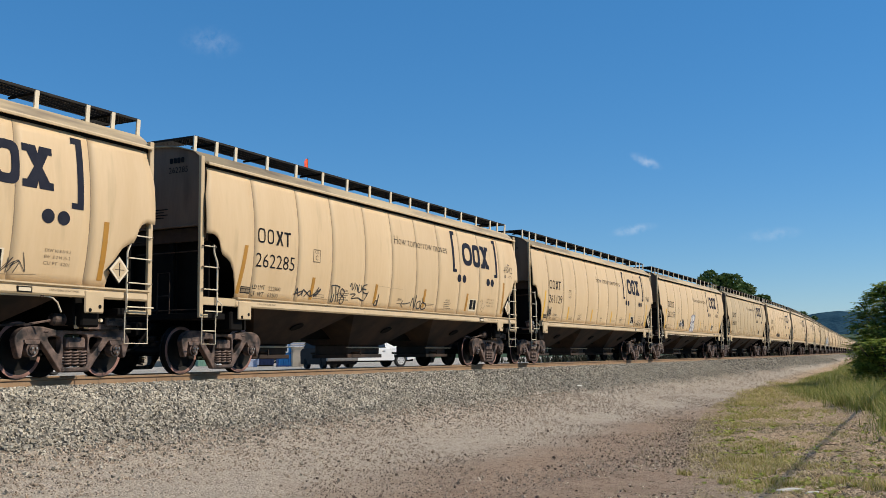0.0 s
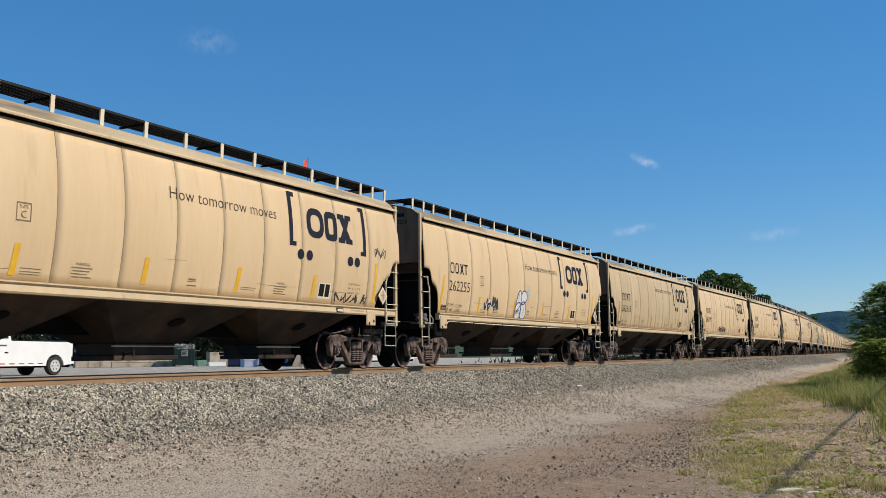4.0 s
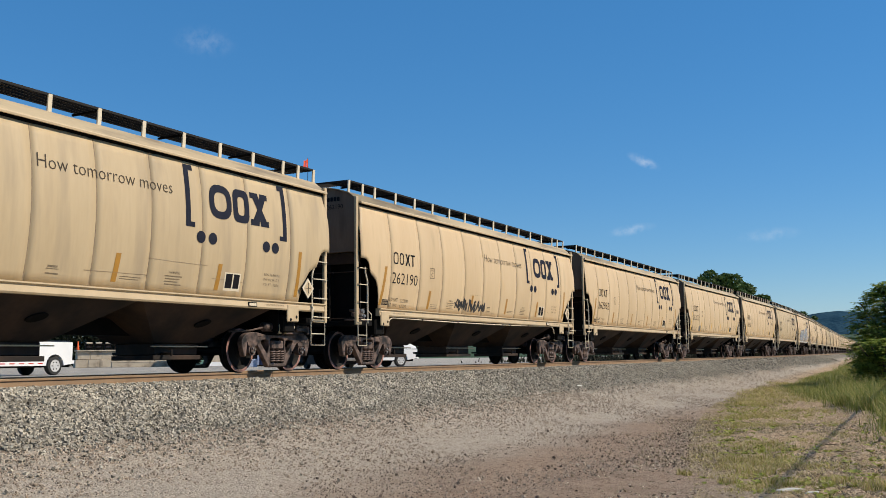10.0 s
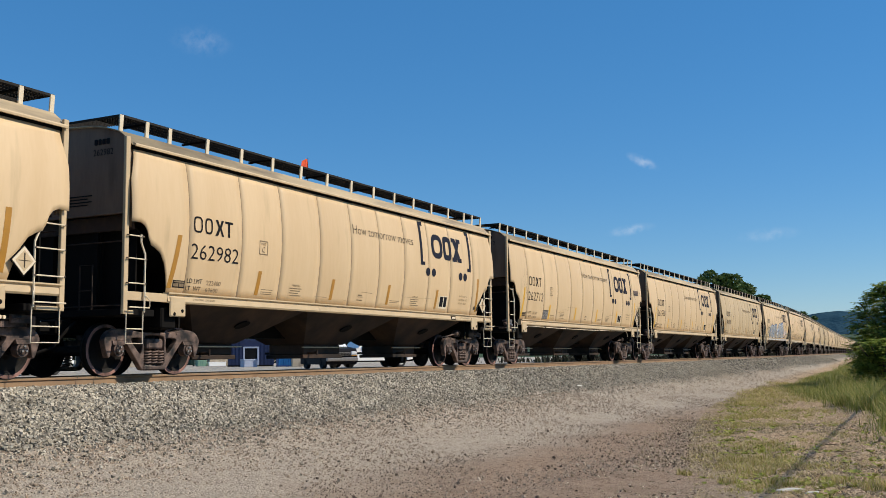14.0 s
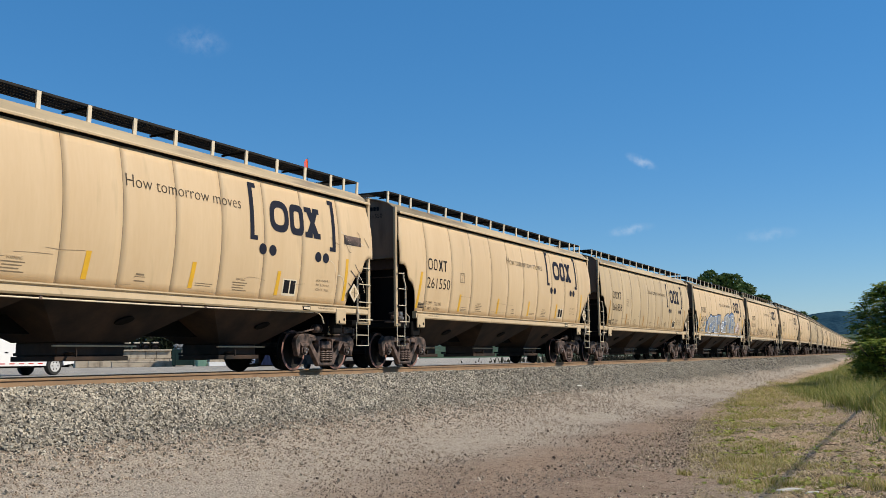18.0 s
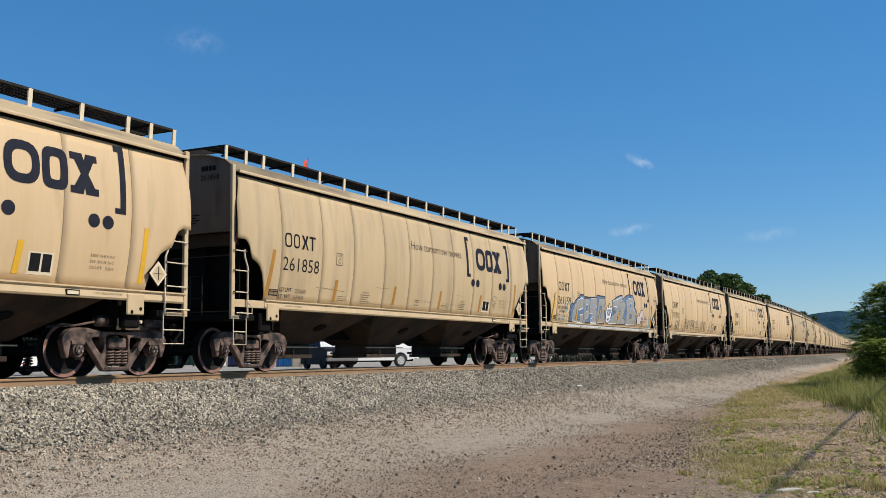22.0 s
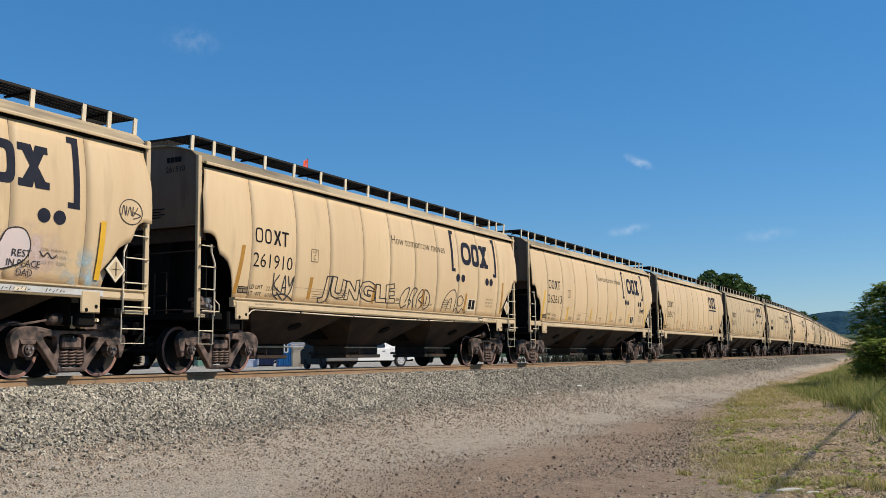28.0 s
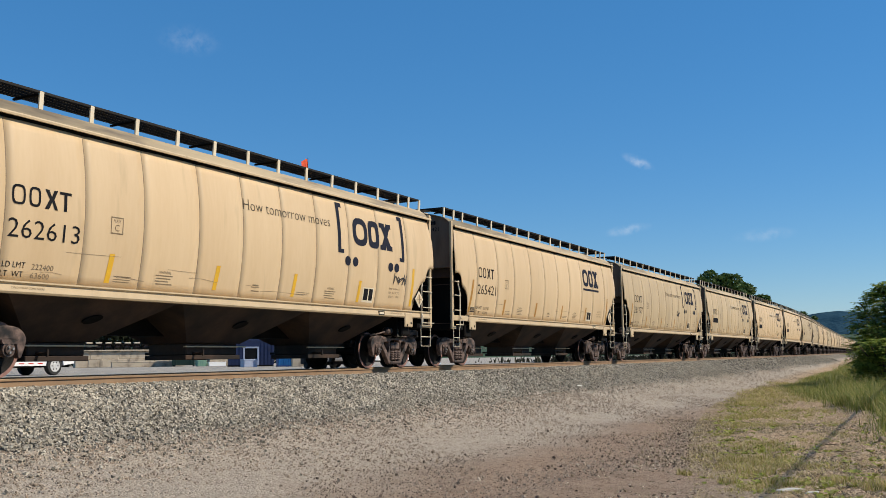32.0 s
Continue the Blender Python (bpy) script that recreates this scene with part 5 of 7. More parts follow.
make_grass()
BARK = surface("rough_bark", (0.10, 0.075, 0.05), (0.06, 0.045, 0.032), 6, 0.9, 0.01)
LEAF = island_material("broad_leaves", [(0.045, 0.085, 0.02), (0.08, 0.13, 0.03), (0.12, 0.17, 0.04), (0.06, 0.105, 0.025)], 0.6, 0.25, 0.3)
LEAF_SUN = island_material("sumac_leaves", [(0.12, 0.18, 0.033), (0.24, 0.31, 0.055), (0.40, 0.43, 0.11), (0.16, 0.22, 0.04)], 0.6, 0.62, 0.2)


def leaf_cards(centres, size, rng, mat, name, long=1.5):
    n = len(centres)
    a = rng.normal(size=(n, 3)); a /= np.linalg.norm(a, axis=1)[:, None]
    b = np.cross(a, rng.normal(size=(n, 3))); b /= np.linalg.norm(b, axis=1)[:, None]
    c = np.cross(a, b)
    s = (size * rng.uniform(0.6, 1.3, n))[:, None]
    v = np.stack([centres - a * s * long, centres + b * s * 0.55 + c * s * 0.2, centres + a * s * long, centres - b * s * 0.55 + c * s * 0.2], 1)
    f = 4 * np.arange(n)[:, None] + np.array([[0, 1, 2, 3]])
    return joined(name, v, f, mat)


def make_tree(x, y, z, height, spread_r, seed, leaves=2600, leaf=0.28, label="broad-leaved green tree behind the train"):
    rng = np.random.default_rng(seed)
    t = thing("tree", label, "tree", "trees behind the track", pose(x, y, z))
    b = Build()
    lean = rng.normal(0, 0.03, 2)
    b.tube([(lean[0] * h, lean[1] * h, h) for h in np.linspace(0, height * 0.75, 6)], 0.02 * height, 8)
    k = len(b.v) // 6
    for i in range(6):
        w = 1 - 0.8 * i / 5
        for j in range(8):
            p = b.v[i * 8 + j]
            cx, cy = lean[0] * p[2], lean[1] * p[2]
            b.v[i * 8 + j] = (cx + (p[0] - cx) * w, cy + (p[1] - cy) * w, p[2])
    blobs = []
    for i in range(12):
        h = height * rng.uniform(0.32, 0.95)
        a = rng.uniform(0, 6.28)
        r = spread_r * (1 - 0.55 * abs(h / height - 0.5) * 2) * rng.uniform(0.4, 0.95)
        e = np.array([r * math.cos(a), r * math.sin(a), h])
        b.tube([(0, 0, h * 0.62), tuple(e * [0.5, 0.5, 1] * [1, 1, 0.86]), tuple(e)], 0.006 * height, 5)
        blobs.append((e, spread_r * rng.uniform(0.28, 0.5)))
    blobs.append((np.array([0, 0, height * 0.9]), spread_r * 0.4))
    part("trunk", b, BARK, t)
    pts = []
    for e, r in blobs:
        n = leaves // len(blobs)
        d = rng.normal(size=(n, 3)); d /= np.linalg.norm(d, axis=1)[:, None]
        pts.append(e + d * (r * rng.uniform(0.45, 1.1, n) ** 0.6)[:, None] * np.array([1, 1, 0.75]))
    part("crown", leaf_cards(np.concatenate(pts), leaf, rng, LEAF, "crown"), None, t)
    return t


for x, y, h, r, seed in ((171.0, 34.2, 15.2, 3.4, 1), (173.5, 31.8, 14.8, 3.0, 2), (178.6, 31.2, 13.4, 3.6, 3), (184.0, 29.9, 13.2, 3.2, 4), (188.5, 28.6, 11.6, 2.6, 5), (366.0, 41.5, 15.4, 3.0, 6), (372.0, 38.5, 14.0, 2.6, 7)):
    make_tree(x, y, -0.3, h, r, seed)


def make_bush(x, y, z, height, radius, seed, fronds=620, label="dense green sumac bush at the grassy road edge", group="bushes along the road"):
    """Stems that fan out, with drooping fronds of narrow leaflets."""
    rng = np.random.default_rng(seed)
    t = thing("bush", label, "bush", group, pose(x, y, z))
    b = Build()
    tips = []
    for i in range(16):
        a, r = rng.uniform(0, 6.28), radius * rng.uniform(0.1, 0.75)
        e = (r * math.cos(a), r * math.sin(a), height * rng.uniform(0.6, 0.85))
        b.tube([(0.15 * math.cos(a), 0.15 * math.sin(a), 0), (e[0] * 0.45, e[1] * 0.45, e[2] * 0.6), e], 0.025, 5)
        tips.append(e)
    part("stems", b, BARK, t)
    pts, dirs = [], []
    for i in range(fronds):
        a, q = rng.uniform(0, 6.28), rng.uniform(0.0, 1.0)
        hgt = height * (0.12 + 0.84 * q)
        edge = radius * math.sqrt(max(0.05, 1 - (max(q - 0.35, 0) / 0.68) ** 2)) * (0.78 + 0.22 * math.sin(3 * a + seed)) * rng.uniform(0.55, 1.05)
        root = np.array([edge * math.cos(a) * 0.72, edge * math.sin(a) * 0.72, hgt])
        out = np.array([math.cos(a + rng.normal(0, 0.6)), math.sin(a + rng.normal(0, 0.6)), rng.uniform(-0.1, 0.7)])
        ln = rng.uniform(0.28, 0.50)
        for k in range(11):
            u = k / 10
            p = root + out * ln * u + np.array([0, 0, -0.35 * ln * u * u])
            across = np.cross(out, (0, 0, 1)); across /= np.linalg.norm(across) + 1e-6
            for s in (-1, 1):
                pts.append(p)
                dirs.append(across * s + out * 0.35 + np.array([0, 0, -0.25]) + rng.normal(0, 0.15, 3))
    p, d = np.array(pts), np.array(dirs)
    d /= np.linalg.norm(d, axis=1)[:, None]
    w = np.cross(d, rng.normal(0, 0.4, d.shape) + np.array([0, 0, 1.0])); w /= np.linalg.norm(w, axis=1)[:, None]
    ln = rng.uniform(0.10, 0.17, len(p))[:, None]
    v = np.stack([p, p + d * ln * 0.45 + w * 0.030, p + d * ln, p + d * ln * 0.45 - w * 0.030], 1)
    part("leaves", joined("leaves", v, 4 * np.arange(len(p))[:, None] + np.array([[0, 1, 2, 3]]), LEAF_SUN), None, t)
    return t


make_bush(50.0, 1.45, -1.3, 4.85, 3.0, 3, 2500)
make_bush(46.4, 2.1, -1.3, 2.1, 1.6, 4, 800)
make_bush(57.5, 2.2, -1.3, 3.0, 2.2, 5, 700)
# two hidden behind the others, added for the shadow they cast on the road
make_bush(118.0, 6.0, -1.3, 4.5, 3.2, 6, 420)
make_bush(140.0, 8.0, -1.3, 5.0, 3.4, 7, 420)


def make_hedge():
    """Dark scrub that closes the yard at the back."""
    rng = np.random.default_rng(31)
    n = 26000
    a = rng.random(n)
    x = 62 + 82 * a + rng.normal(0, 1.6, n)
    y = 142 - 62 * a + rng.normal(0, 1.6, n)
    top = 5.8 + 1.1 * np.sin(a * 37) + 0.7 * np.sin(a * 91)
    z = YARD_Z + top * rng.random(n) ** 0.8
    dark = island_material("scrub_leaves", [(0.010, 0.015, 0.007), (0.018, 0.026, 0.011), (0.03, 0.036, 0.016), (0.028, 0.024, 0.017)], 0.8, 0.15)
    me = leaf_cards(np.stack([x, y, z], -1), 0.34, rng, dark, "scrub")
    tagged(new("scrub", me), "dark green scrub along the back of the yard", "scrub", kind="stuff")


YARD_Z = -0.30
make_hedge()


def make_hills():
    """Wooded ridge on the horizon; the blue haze of distance is mixed into its colour."""
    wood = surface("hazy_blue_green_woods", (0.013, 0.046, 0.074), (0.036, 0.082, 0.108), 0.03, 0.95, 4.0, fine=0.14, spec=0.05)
    rng = np.random.default_rng(8)
    for dist, top, name, tint in ((2000.0, 74.0, "far", 1), (900.0, 16.0, "near", 0)):
        grid = []
        for i in range(161):
            a = radians(-60 + 150 * i / 160)
            hump = 1 + 0.10 * math.sin(a * 9 + 0.6) + 0.05 * math.sin(a * 31) + 0.02 * math.sin(a * 97)
            if dist > 1500:
                hump *= 1 - 0.35 * (1 - math.exp(-((a - radians(6)) / 0.30) ** 2))
            row = []
            for k, (q, hh) in enumerate(((1.0, -0.02), (1.03, 0.5), (1.06, 0.85), (1.10, 1.0), (1.25, 0.9), (1.4, 0.0))):
                r = dist * q
                row.append((r * math.cos(a), r * math.sin(a), -2 + top * hump * hh + (rng.normal(0, 0.02 * top) if 0 < k < 4 else 0)))
            grid.append(row)
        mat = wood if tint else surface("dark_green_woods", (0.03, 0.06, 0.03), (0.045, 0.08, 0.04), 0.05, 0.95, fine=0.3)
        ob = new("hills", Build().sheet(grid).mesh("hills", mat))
        tagged(ob, "distant wooded hill ridge with blue haze in its colour" if tint else "dark green woods along the horizon", "hills", kind="structure")


make_hills()


# ---- wisps of cloud ----
CLOUDS = []


def cloud_material(name, density):
    m = bpy.data.materials.new(name)
    m.use_nodes = True
    t = m.node_tree
    n, ln = t.nodes, t.links
    n.remove(n["Principled BSDF"])
    co = n.new("ShaderNodeTexCoord")
    k = n.new("ShaderNodeTexNoise"); k.inputs["Scale"].default_value, k.inputs["Detail"].default_value, k.inputs["Roughness"].default_value = 0.035, 6, 0.6
    ln.new(co.outputs["Object"], k.inputs["Vector"])
    uv = n.new("ShaderNodeUVMap")
    sub = n.new("ShaderNodeVectorMath"); sub.operation = "SUBTRACT"; sub.inputs[1].default_value = (0.5, 0.5, 0)
    ln.new(uv.outputs[0], sub.inputs[0])
    lens = n.new("ShaderNodeVectorMath"); lens.operation = "LENGTH"; ln.new(sub.outputs[0], lens.inputs[0])
    fade = n.new("ShaderNodeMapRange"); fade.inputs[1].default_value, fade.inputs[2].default_value = 0.5, 0.05
    fade.interpolation_type = "SMOOTHSTEP"
    ln.new(lens.outputs["Value"], fade.inputs[0])
    r = n.new("ShaderNodeMapRange"); r.inputs[1].default_value, r.inputs[2].default_value, r.inputs[4].default_value = 0.36, 0.72, density
    ln.new(k.outputs["Fac"], r.inputs[0])
    mul = n.new("ShaderNodeMath"); mul.operation = "MULTIPLY"; ln.new(fade.outputs[0], mul.inputs[0]); ln.new(r.outputs[0], mul.inputs[1])
    # cloud white given off as emission in place of sunlight on the sheet
    white = n.new("ShaderNodeEmission"); white.inputs["Color"].default_value = (0.75, 0.82, 0.92, 1)
    clear = n.new("ShaderNodeBsdfTransparent")
    mx = n.new("ShaderNodeMixShader")
    ln.new(mul.outputs[0], mx.inputs[0]); ln.new(clear.outputs[0], mx.inputs[1]); ln.new(white.outputs[0], mx.inputs[2])
    ln.new(mx.outputs[0], n["Material Output"].inputs["Surface"])
    return m


def make_cloud(direction, width, height, tilt, density, drift):
    d = Vector(direction).normalized() * 3000
    right = Vector((d.y, -d.x, 0)).normalized()
    turned = look(d, EYE, tilt)
    grid_n = 6
    v, f, uvs = [], [], []
    for i in range(grid_n + 1):
        for j in range(grid_n + 1):
            a, b = i / grid_n, j / grid_n
            v.append(((a - 0.5) * width, (b - 0.5) * height, 6 * math.sin(a * 5 + b * 3)))
            uvs.append((a, b))
    for i in range(grid_n):
        for j in range(grid_n):
            k = i * (grid_n + 1) + j
            f.append((k, k + grid_n + 1, k + grid_n + 2, k + 1))
    me = bpy.data.meshes.new("cloud")
    me.from_pydata(v, [], f)
    layer = me.uv_layers.new(name="UVMap")
    for lp in me.loops:
        layer.data[lp.index].uv = uvs[lp.vertex_index]
    me.materials.append(cloud_material("thin_cloud", density))
    ob = tagged(new("cloud", me), "faint white wisp of cloud in the blue sky", "cloud", "wisps of cloud")
    ob.visible_shadow = False
    CLOUDS.append((ob, turned, Matrix.Translation(-right * drift) @ turned))


make_cloud((2122, 1757, 880), 210, 110, 5, 0.14, 62)
make_cloud((4518, 1170, 898), 120, 40, 28, 0.5, 24)
make_cloud((7036, 1938, 905), 170, 40, -8, 0.35, 18)
make_cloud((7852, 1090, 900), 210, 50, -3, 0.20, 18)


# ---- the yard beyond the track ----
YARD = -0.30
CONCRETE = surface("pale_concrete", (0.50, 0.42, 0.315), (0.37, 0.305, 0.225), 1.5, 0.9, 0.004, dirt=(0.21, 0.17, 0.125), dirt_scale=1.6, dirt_at=0.52)
GREEN = surface("dark_green_dumpster_paint", (0.006, 0.026, 0.019), (0.009, 0.035, 0.025), 3, 0.6, dirt=(0.012, 0.018, 0.013), dirt_scale=3)
BLUE = surface("blue_plastic", (0.010, 0.045, 0.165), (0.014, 0.06, 0.21), 3, 0.45)
PALEGREEN = surface("faded_green_plastic", (0.20, 0.34, 0.25), (0.16, 0.29, 0.21), 3, 0.5)
SKYBLUE = surface("bright_blue_plastic", (0.009, 0.105, 0.30), (0.013, 0.13, 0.35), 3, 0.45)
NAVYBOX = surface("navy_container_paint", (0.010, 0.020, 0.065), (0.014, 0.026, 0.08), 3, 0.6, dirt=(0.012, 0.014, 0.03), dirt_scale=2)
PALEBLUE = surface("pale_grey_blue_plastic", (0.38, 0.43, 0.55), (0.32, 0.37, 0.48), 3, 0.5)
NAVYCAR = surface("near_black_car_paint", (0.008, 0.008, 0.010), (0.011, 0.011, 0.014), 3, 0.55, spec=0.08)
TRASH = island_material("mixed_scrap", [(0.04, 0.035, 0.03), (0.50, 0.48, 0.45), (0.14, 0.11, 0.08), (0.72, 0.70, 0.66), (0.06, 0.05, 0.045), (0.6, 0.58, 0.54)])
CONE = surface("orange_cone_plastic", (0.85, 0.13, 0.02), (0.78, 0.10, 0.02), 4, 0.5)


def road_wheel(parent, x, y, r=0.40, w=0.26, metal=None):
    b = Build().lathe([(-w / 2, r * 0.62), (-w / 2, r * 0.93), (-w / 2 + 0.03, r), (w / 2 - 0.03, r), (w / 2, r * 0.93), (w / 2, r * 0.62)], (0, 0, 0), "y", 28)
    t = part("wheel", b, RUBBER, parent, at=(x, y, r))
    s = -1 if y < 0 else 1
    b = Build().lathe([(s * w * 0.2, r * 0.66), (s * w * 0.545, r * 0.66), (s * w * 0.545, r * 0.58), (s * w * 0.515, r * 0.50), (s * w * 0.53, r * 0.28), (s * w * 0.57, r * 0.22), (s * w * 0.575, r * 0.08)], (0, 0, 0), "y", 20)
    rim = part("rim", b, metal or SILVER, t)
    for k in range(6):
        a = math.pi * k / 3
        part("rim_hole", Build().lathe([(s * w * 0.515, r * 0.075), (s * w * 0.535, r * 0.075)], (r * 0.4 * math.cos(a), 0, r * 0.4 * math.sin(a)), "y", 8), BLACK, rim)


def make_pickup(m, label, cap=False, stretch=0.0, tall=0.0, tail=1.24, wheel=0.40):
    """White crew-cab pickup; it faces -x in its own space, its wheels on z = 0, the near rear wheel at (0, -0.85)."""
    car = thing("pickup_truck", label, "pickup truck", "parked vehicles", m)
    w = stretch

    # lower body with arches, side profile extruded across
    def arch(cx):
        return [(cx + 0.50 * math.cos(a), 0.42 + 0.50 * math.sin(a)) for a in np.linspace(0, math.pi, 9)]
    h = tall
    low = [(tail - 0.02, 0.55), (tail, 1.10 + h), (-0.78, 1.12 + h), (-0.98 - w, 1.14 + h), (-3.05 - w, 1.18 + h), (-4.35 - w, 1.14 + h), (-4.55 - w, 0.98), (-4.6 - w, 0.55)]
    prof = low + [(-4.2 - w, 0.45)] + [(x, z) for x, z in arch(-3.7 - w)][::-1] + [(-3.15 - w, 0.42)] + [(x, z) for x, z in arch(0)][::-1] + [(1.0, 0.50)]
    part("body", Build().prism(prof, -0.98, 0.98), WHITE, car, "white lower body with wheel arches")
    b = Build()
    b.add([(-1.0 - w, -0.95, 1.14 + h), (-3.1 - w, -0.95, 1.18 + h), (-1.0 - w, 0.95, 1.14 + h), (-3.1 - w, 0.95, 1.18 + h), (-1.08 - w, -0.78, 1.86 + h), (-2.45 - w, -0.78, 1.86 + h), (-1.08 - w, 0.78, 1.86 + h), (-2.45 - w, 0.78, 1.86 + h)],
          [(0, 1, 5, 4), (2, 6, 7, 3), (0, 4, 6, 2), (1, 3, 7, 5), (4, 5, 7, 6), (0, 2, 3, 1)])
    part("cab", b, WHITE, car)
    part("side_window", Build().add([(-1.15 - w, -0.953, 1.24 + h), (-2.80 - w, -0.953, 1.26 + h), (-2.35 - w, -0.83, 1.76 + h), (-1.18 - w, -0.83, 1.76 + h)], [(0, 1, 2, 3)]), GLASSY, car)
    part("windshield", Build().add([(-3.0 - w, -0.85, 1.24 + h), (-3.0 - w, 0.85, 1.24 + h), (-2.5 - w, 0.74, 1.80 + h), (-2.5 - w, -0.74, 1.80 + h)], [(0, 1, 2, 3)]), GLASSY, car)
    part("bed_cover", Build().box(-0.95, tail - 0.06, -0.90, 0.90, 1.09 + h, (1.17 + h) if h else 1.32, 0.03), GLASSY, car, "dark bed cover")
    if cap:
        b = Build().add([(1.2, -0.95, 1.14), (-1.0, -0.95, 1.14), (1.2, 0.95, 1.14), (-1.0, 0.95, 1.14), (1.05, -0.78, 1.84), (-1.0, -0.78, 1.86), (1.05, 0.78, 1.84), (-1.0, 0.78, 1.86)],
                        [(0, 1, 5, 4), (2, 6, 7, 3), (0, 4, 6, 2), (1, 3, 7, 5), (4, 5, 7, 6), (0, 2, 3, 1)])
        part("bed_cap", b, WHITE, car, "white bed cap")
    part("tailgate", Build().box(tail - 0.02, tail + 0.03, -0.90, 0.90, 0.62, 1.08 + h, 0.02), WHITE, car)
    part("rear_bumper", Build().box(tail + 0.01, tail + 0.18, -0.92, 0.92, 0.48, 0.64, 0.02), WHITE, car)
    part("front_bumper", Build().box(-4.72 - w, -4.55 - w, -0.95, 0.95, 0.42, 0.66, 0.03), STEEL, car)
    part("underbody", Build().box(-4.3 - w, 1.1, -0.7, 0.7, 0.34, 0.55, 0.02), BLACK, car)
    part("mirror", Build().box(-2.75 - w, -2.6 - w, -1.15, -0.97, 1.22, 1.42, 0.03), BLACK, car)
    part("door_handle", Build().box(-1.35 - w, -1.18 - w, -1.0, -0.98, 0.98, 1.02), BLACK, car)
    for k in range(8):
        x = -2.95 + 0.50 * k
        if not cap and (x < -0.55 or x > 0.55):
            part("reflector_tape", Build().box(x, x + 0.26, -0.988, -0.98, 0.50, 0.545), RED, car)
    for x in (0, -3.7 - w):
        for y in (-0.85, 0.85):
            road_wheel(car, x, y, wheel)
    return car


make_pickup(pose(32.35, 36.4, YARD), "white long-bed pickup truck parked on the yard", False, 1.35, 0.36, 1.0, 0.41)
make_pickup(pose(56.18, 31.48, YARD, 0, 0, -29), "white pickup truck with a bed cap parked across the yard", True)


def make_suv(m):
    car = thing("parked_car", "near-black parked car with a bright reflection painted on its windshield", "car", "parked vehicles", m)
    prof = [(2.2, 0.26), (2.25, 1.0), (1.9, 1.16), (-1.0, 1.22), (-2.05, 1.12), (-2.25, 0.9), (-2.25, 0.5), (-2.1, 0.24)]
    part("body", Build().prism(prof, -0.92, 0.92), NAVYCAR, car)
    b = Build().add([(1.9, -0.86, 1.15), (-1.0, -0.86, 1.21), (1.9, 0.86, 1.15), (-1.0, 0.86, 1.21), (1.5, -0.68, 1.76), (-0.35, -0.68, 1.78), (1.5, 0.68, 1.76), (-0.35, 0.68, 1.78)],
                    [(0, 1, 5, 4), (2, 6, 7, 3), (0, 4, 6, 2), (1, 3, 7, 5), (4, 5, 7, 6), (0, 2, 3, 1)])
    part("cabin", b, NAVYCAR, car)
    # white stands in for the bright sky reflected on the windshield
    part("windshield", Build().add([(-0.985, -0.80, 1.24), (-0.985, 0.80, 1.24), (-0.37, 0.64, 1.75), (-0.37, -0.64, 1.75)], [(0, 1, 2, 3)]), WHITE, car, "windshield painted white for the sky it reflects")
    part("side_window", Build().add([(1.7, -0.868, 1.20), (-0.85, -0.868, 1.25), (-0.35, -0.71, 1.72), (1.45, -0.71, 1.70)], [(0, 1, 2, 3)]), DULL_GLASS, car)
    part("grille", Build().box(-2.29, -2.22, -0.55, 0.55, 0.70, 0.95, 0.02), BLACK, car)
    for k in range(3):
        part("grille_bar", Build().box(-2.305, -2.285, -0.52, 0.52, 0.74 + 0.07 * k, 0.765 + 0.07 * k), STEEL, car)
    part("bumper", Build().box(-2.40, -2.2, -0.92, 0.92, 0.42, 0.62, 0.04), STEEL, car, "silver front bumper")
    for y in (-0.72, 0.72):
        part("headlight", Build().box(-2.28, -2.15, y - 0.17, y + 0.17, 0.76, 0.95, 0.03), WHITE, car)
        part("turn_light", Build().box(-2.275, -2.15, y - 0.17, y + 0.17, 0.70, 0.75), AMBER, car)
    for x in (-1.4, 1.35):
        for y in (-0.8, 0.8):
            road_wheel(car, x, y, 0.36, 0.24, DULL_GLASS)
    return car


make_suv(pose(48.75, 31.6, YARD, 0, 0, 53))


def scrap(parent, x0, x1, y0, y1, z0, z1, n, seed, name="scrap"):
    rng = np.random.default_rng(seed)
    c = rng.uniform((x0, y0, z0), (x1, y1, z1), (n, 3))
    d = rng.uniform(0.03, 0.16, (n, 1, 3))
    v = CUBE_V[None] * d * rng.uniform(0.6, 1.2, (n, 8, 3)) + c[:, None]
    me = joined(name, v, (CUBE_F[None] + 8 * np.arange(n)[:, None, None]).reshape(-1, 4), TRASH)
    return part(name, me, None, parent, "jumble of scrap pieces")


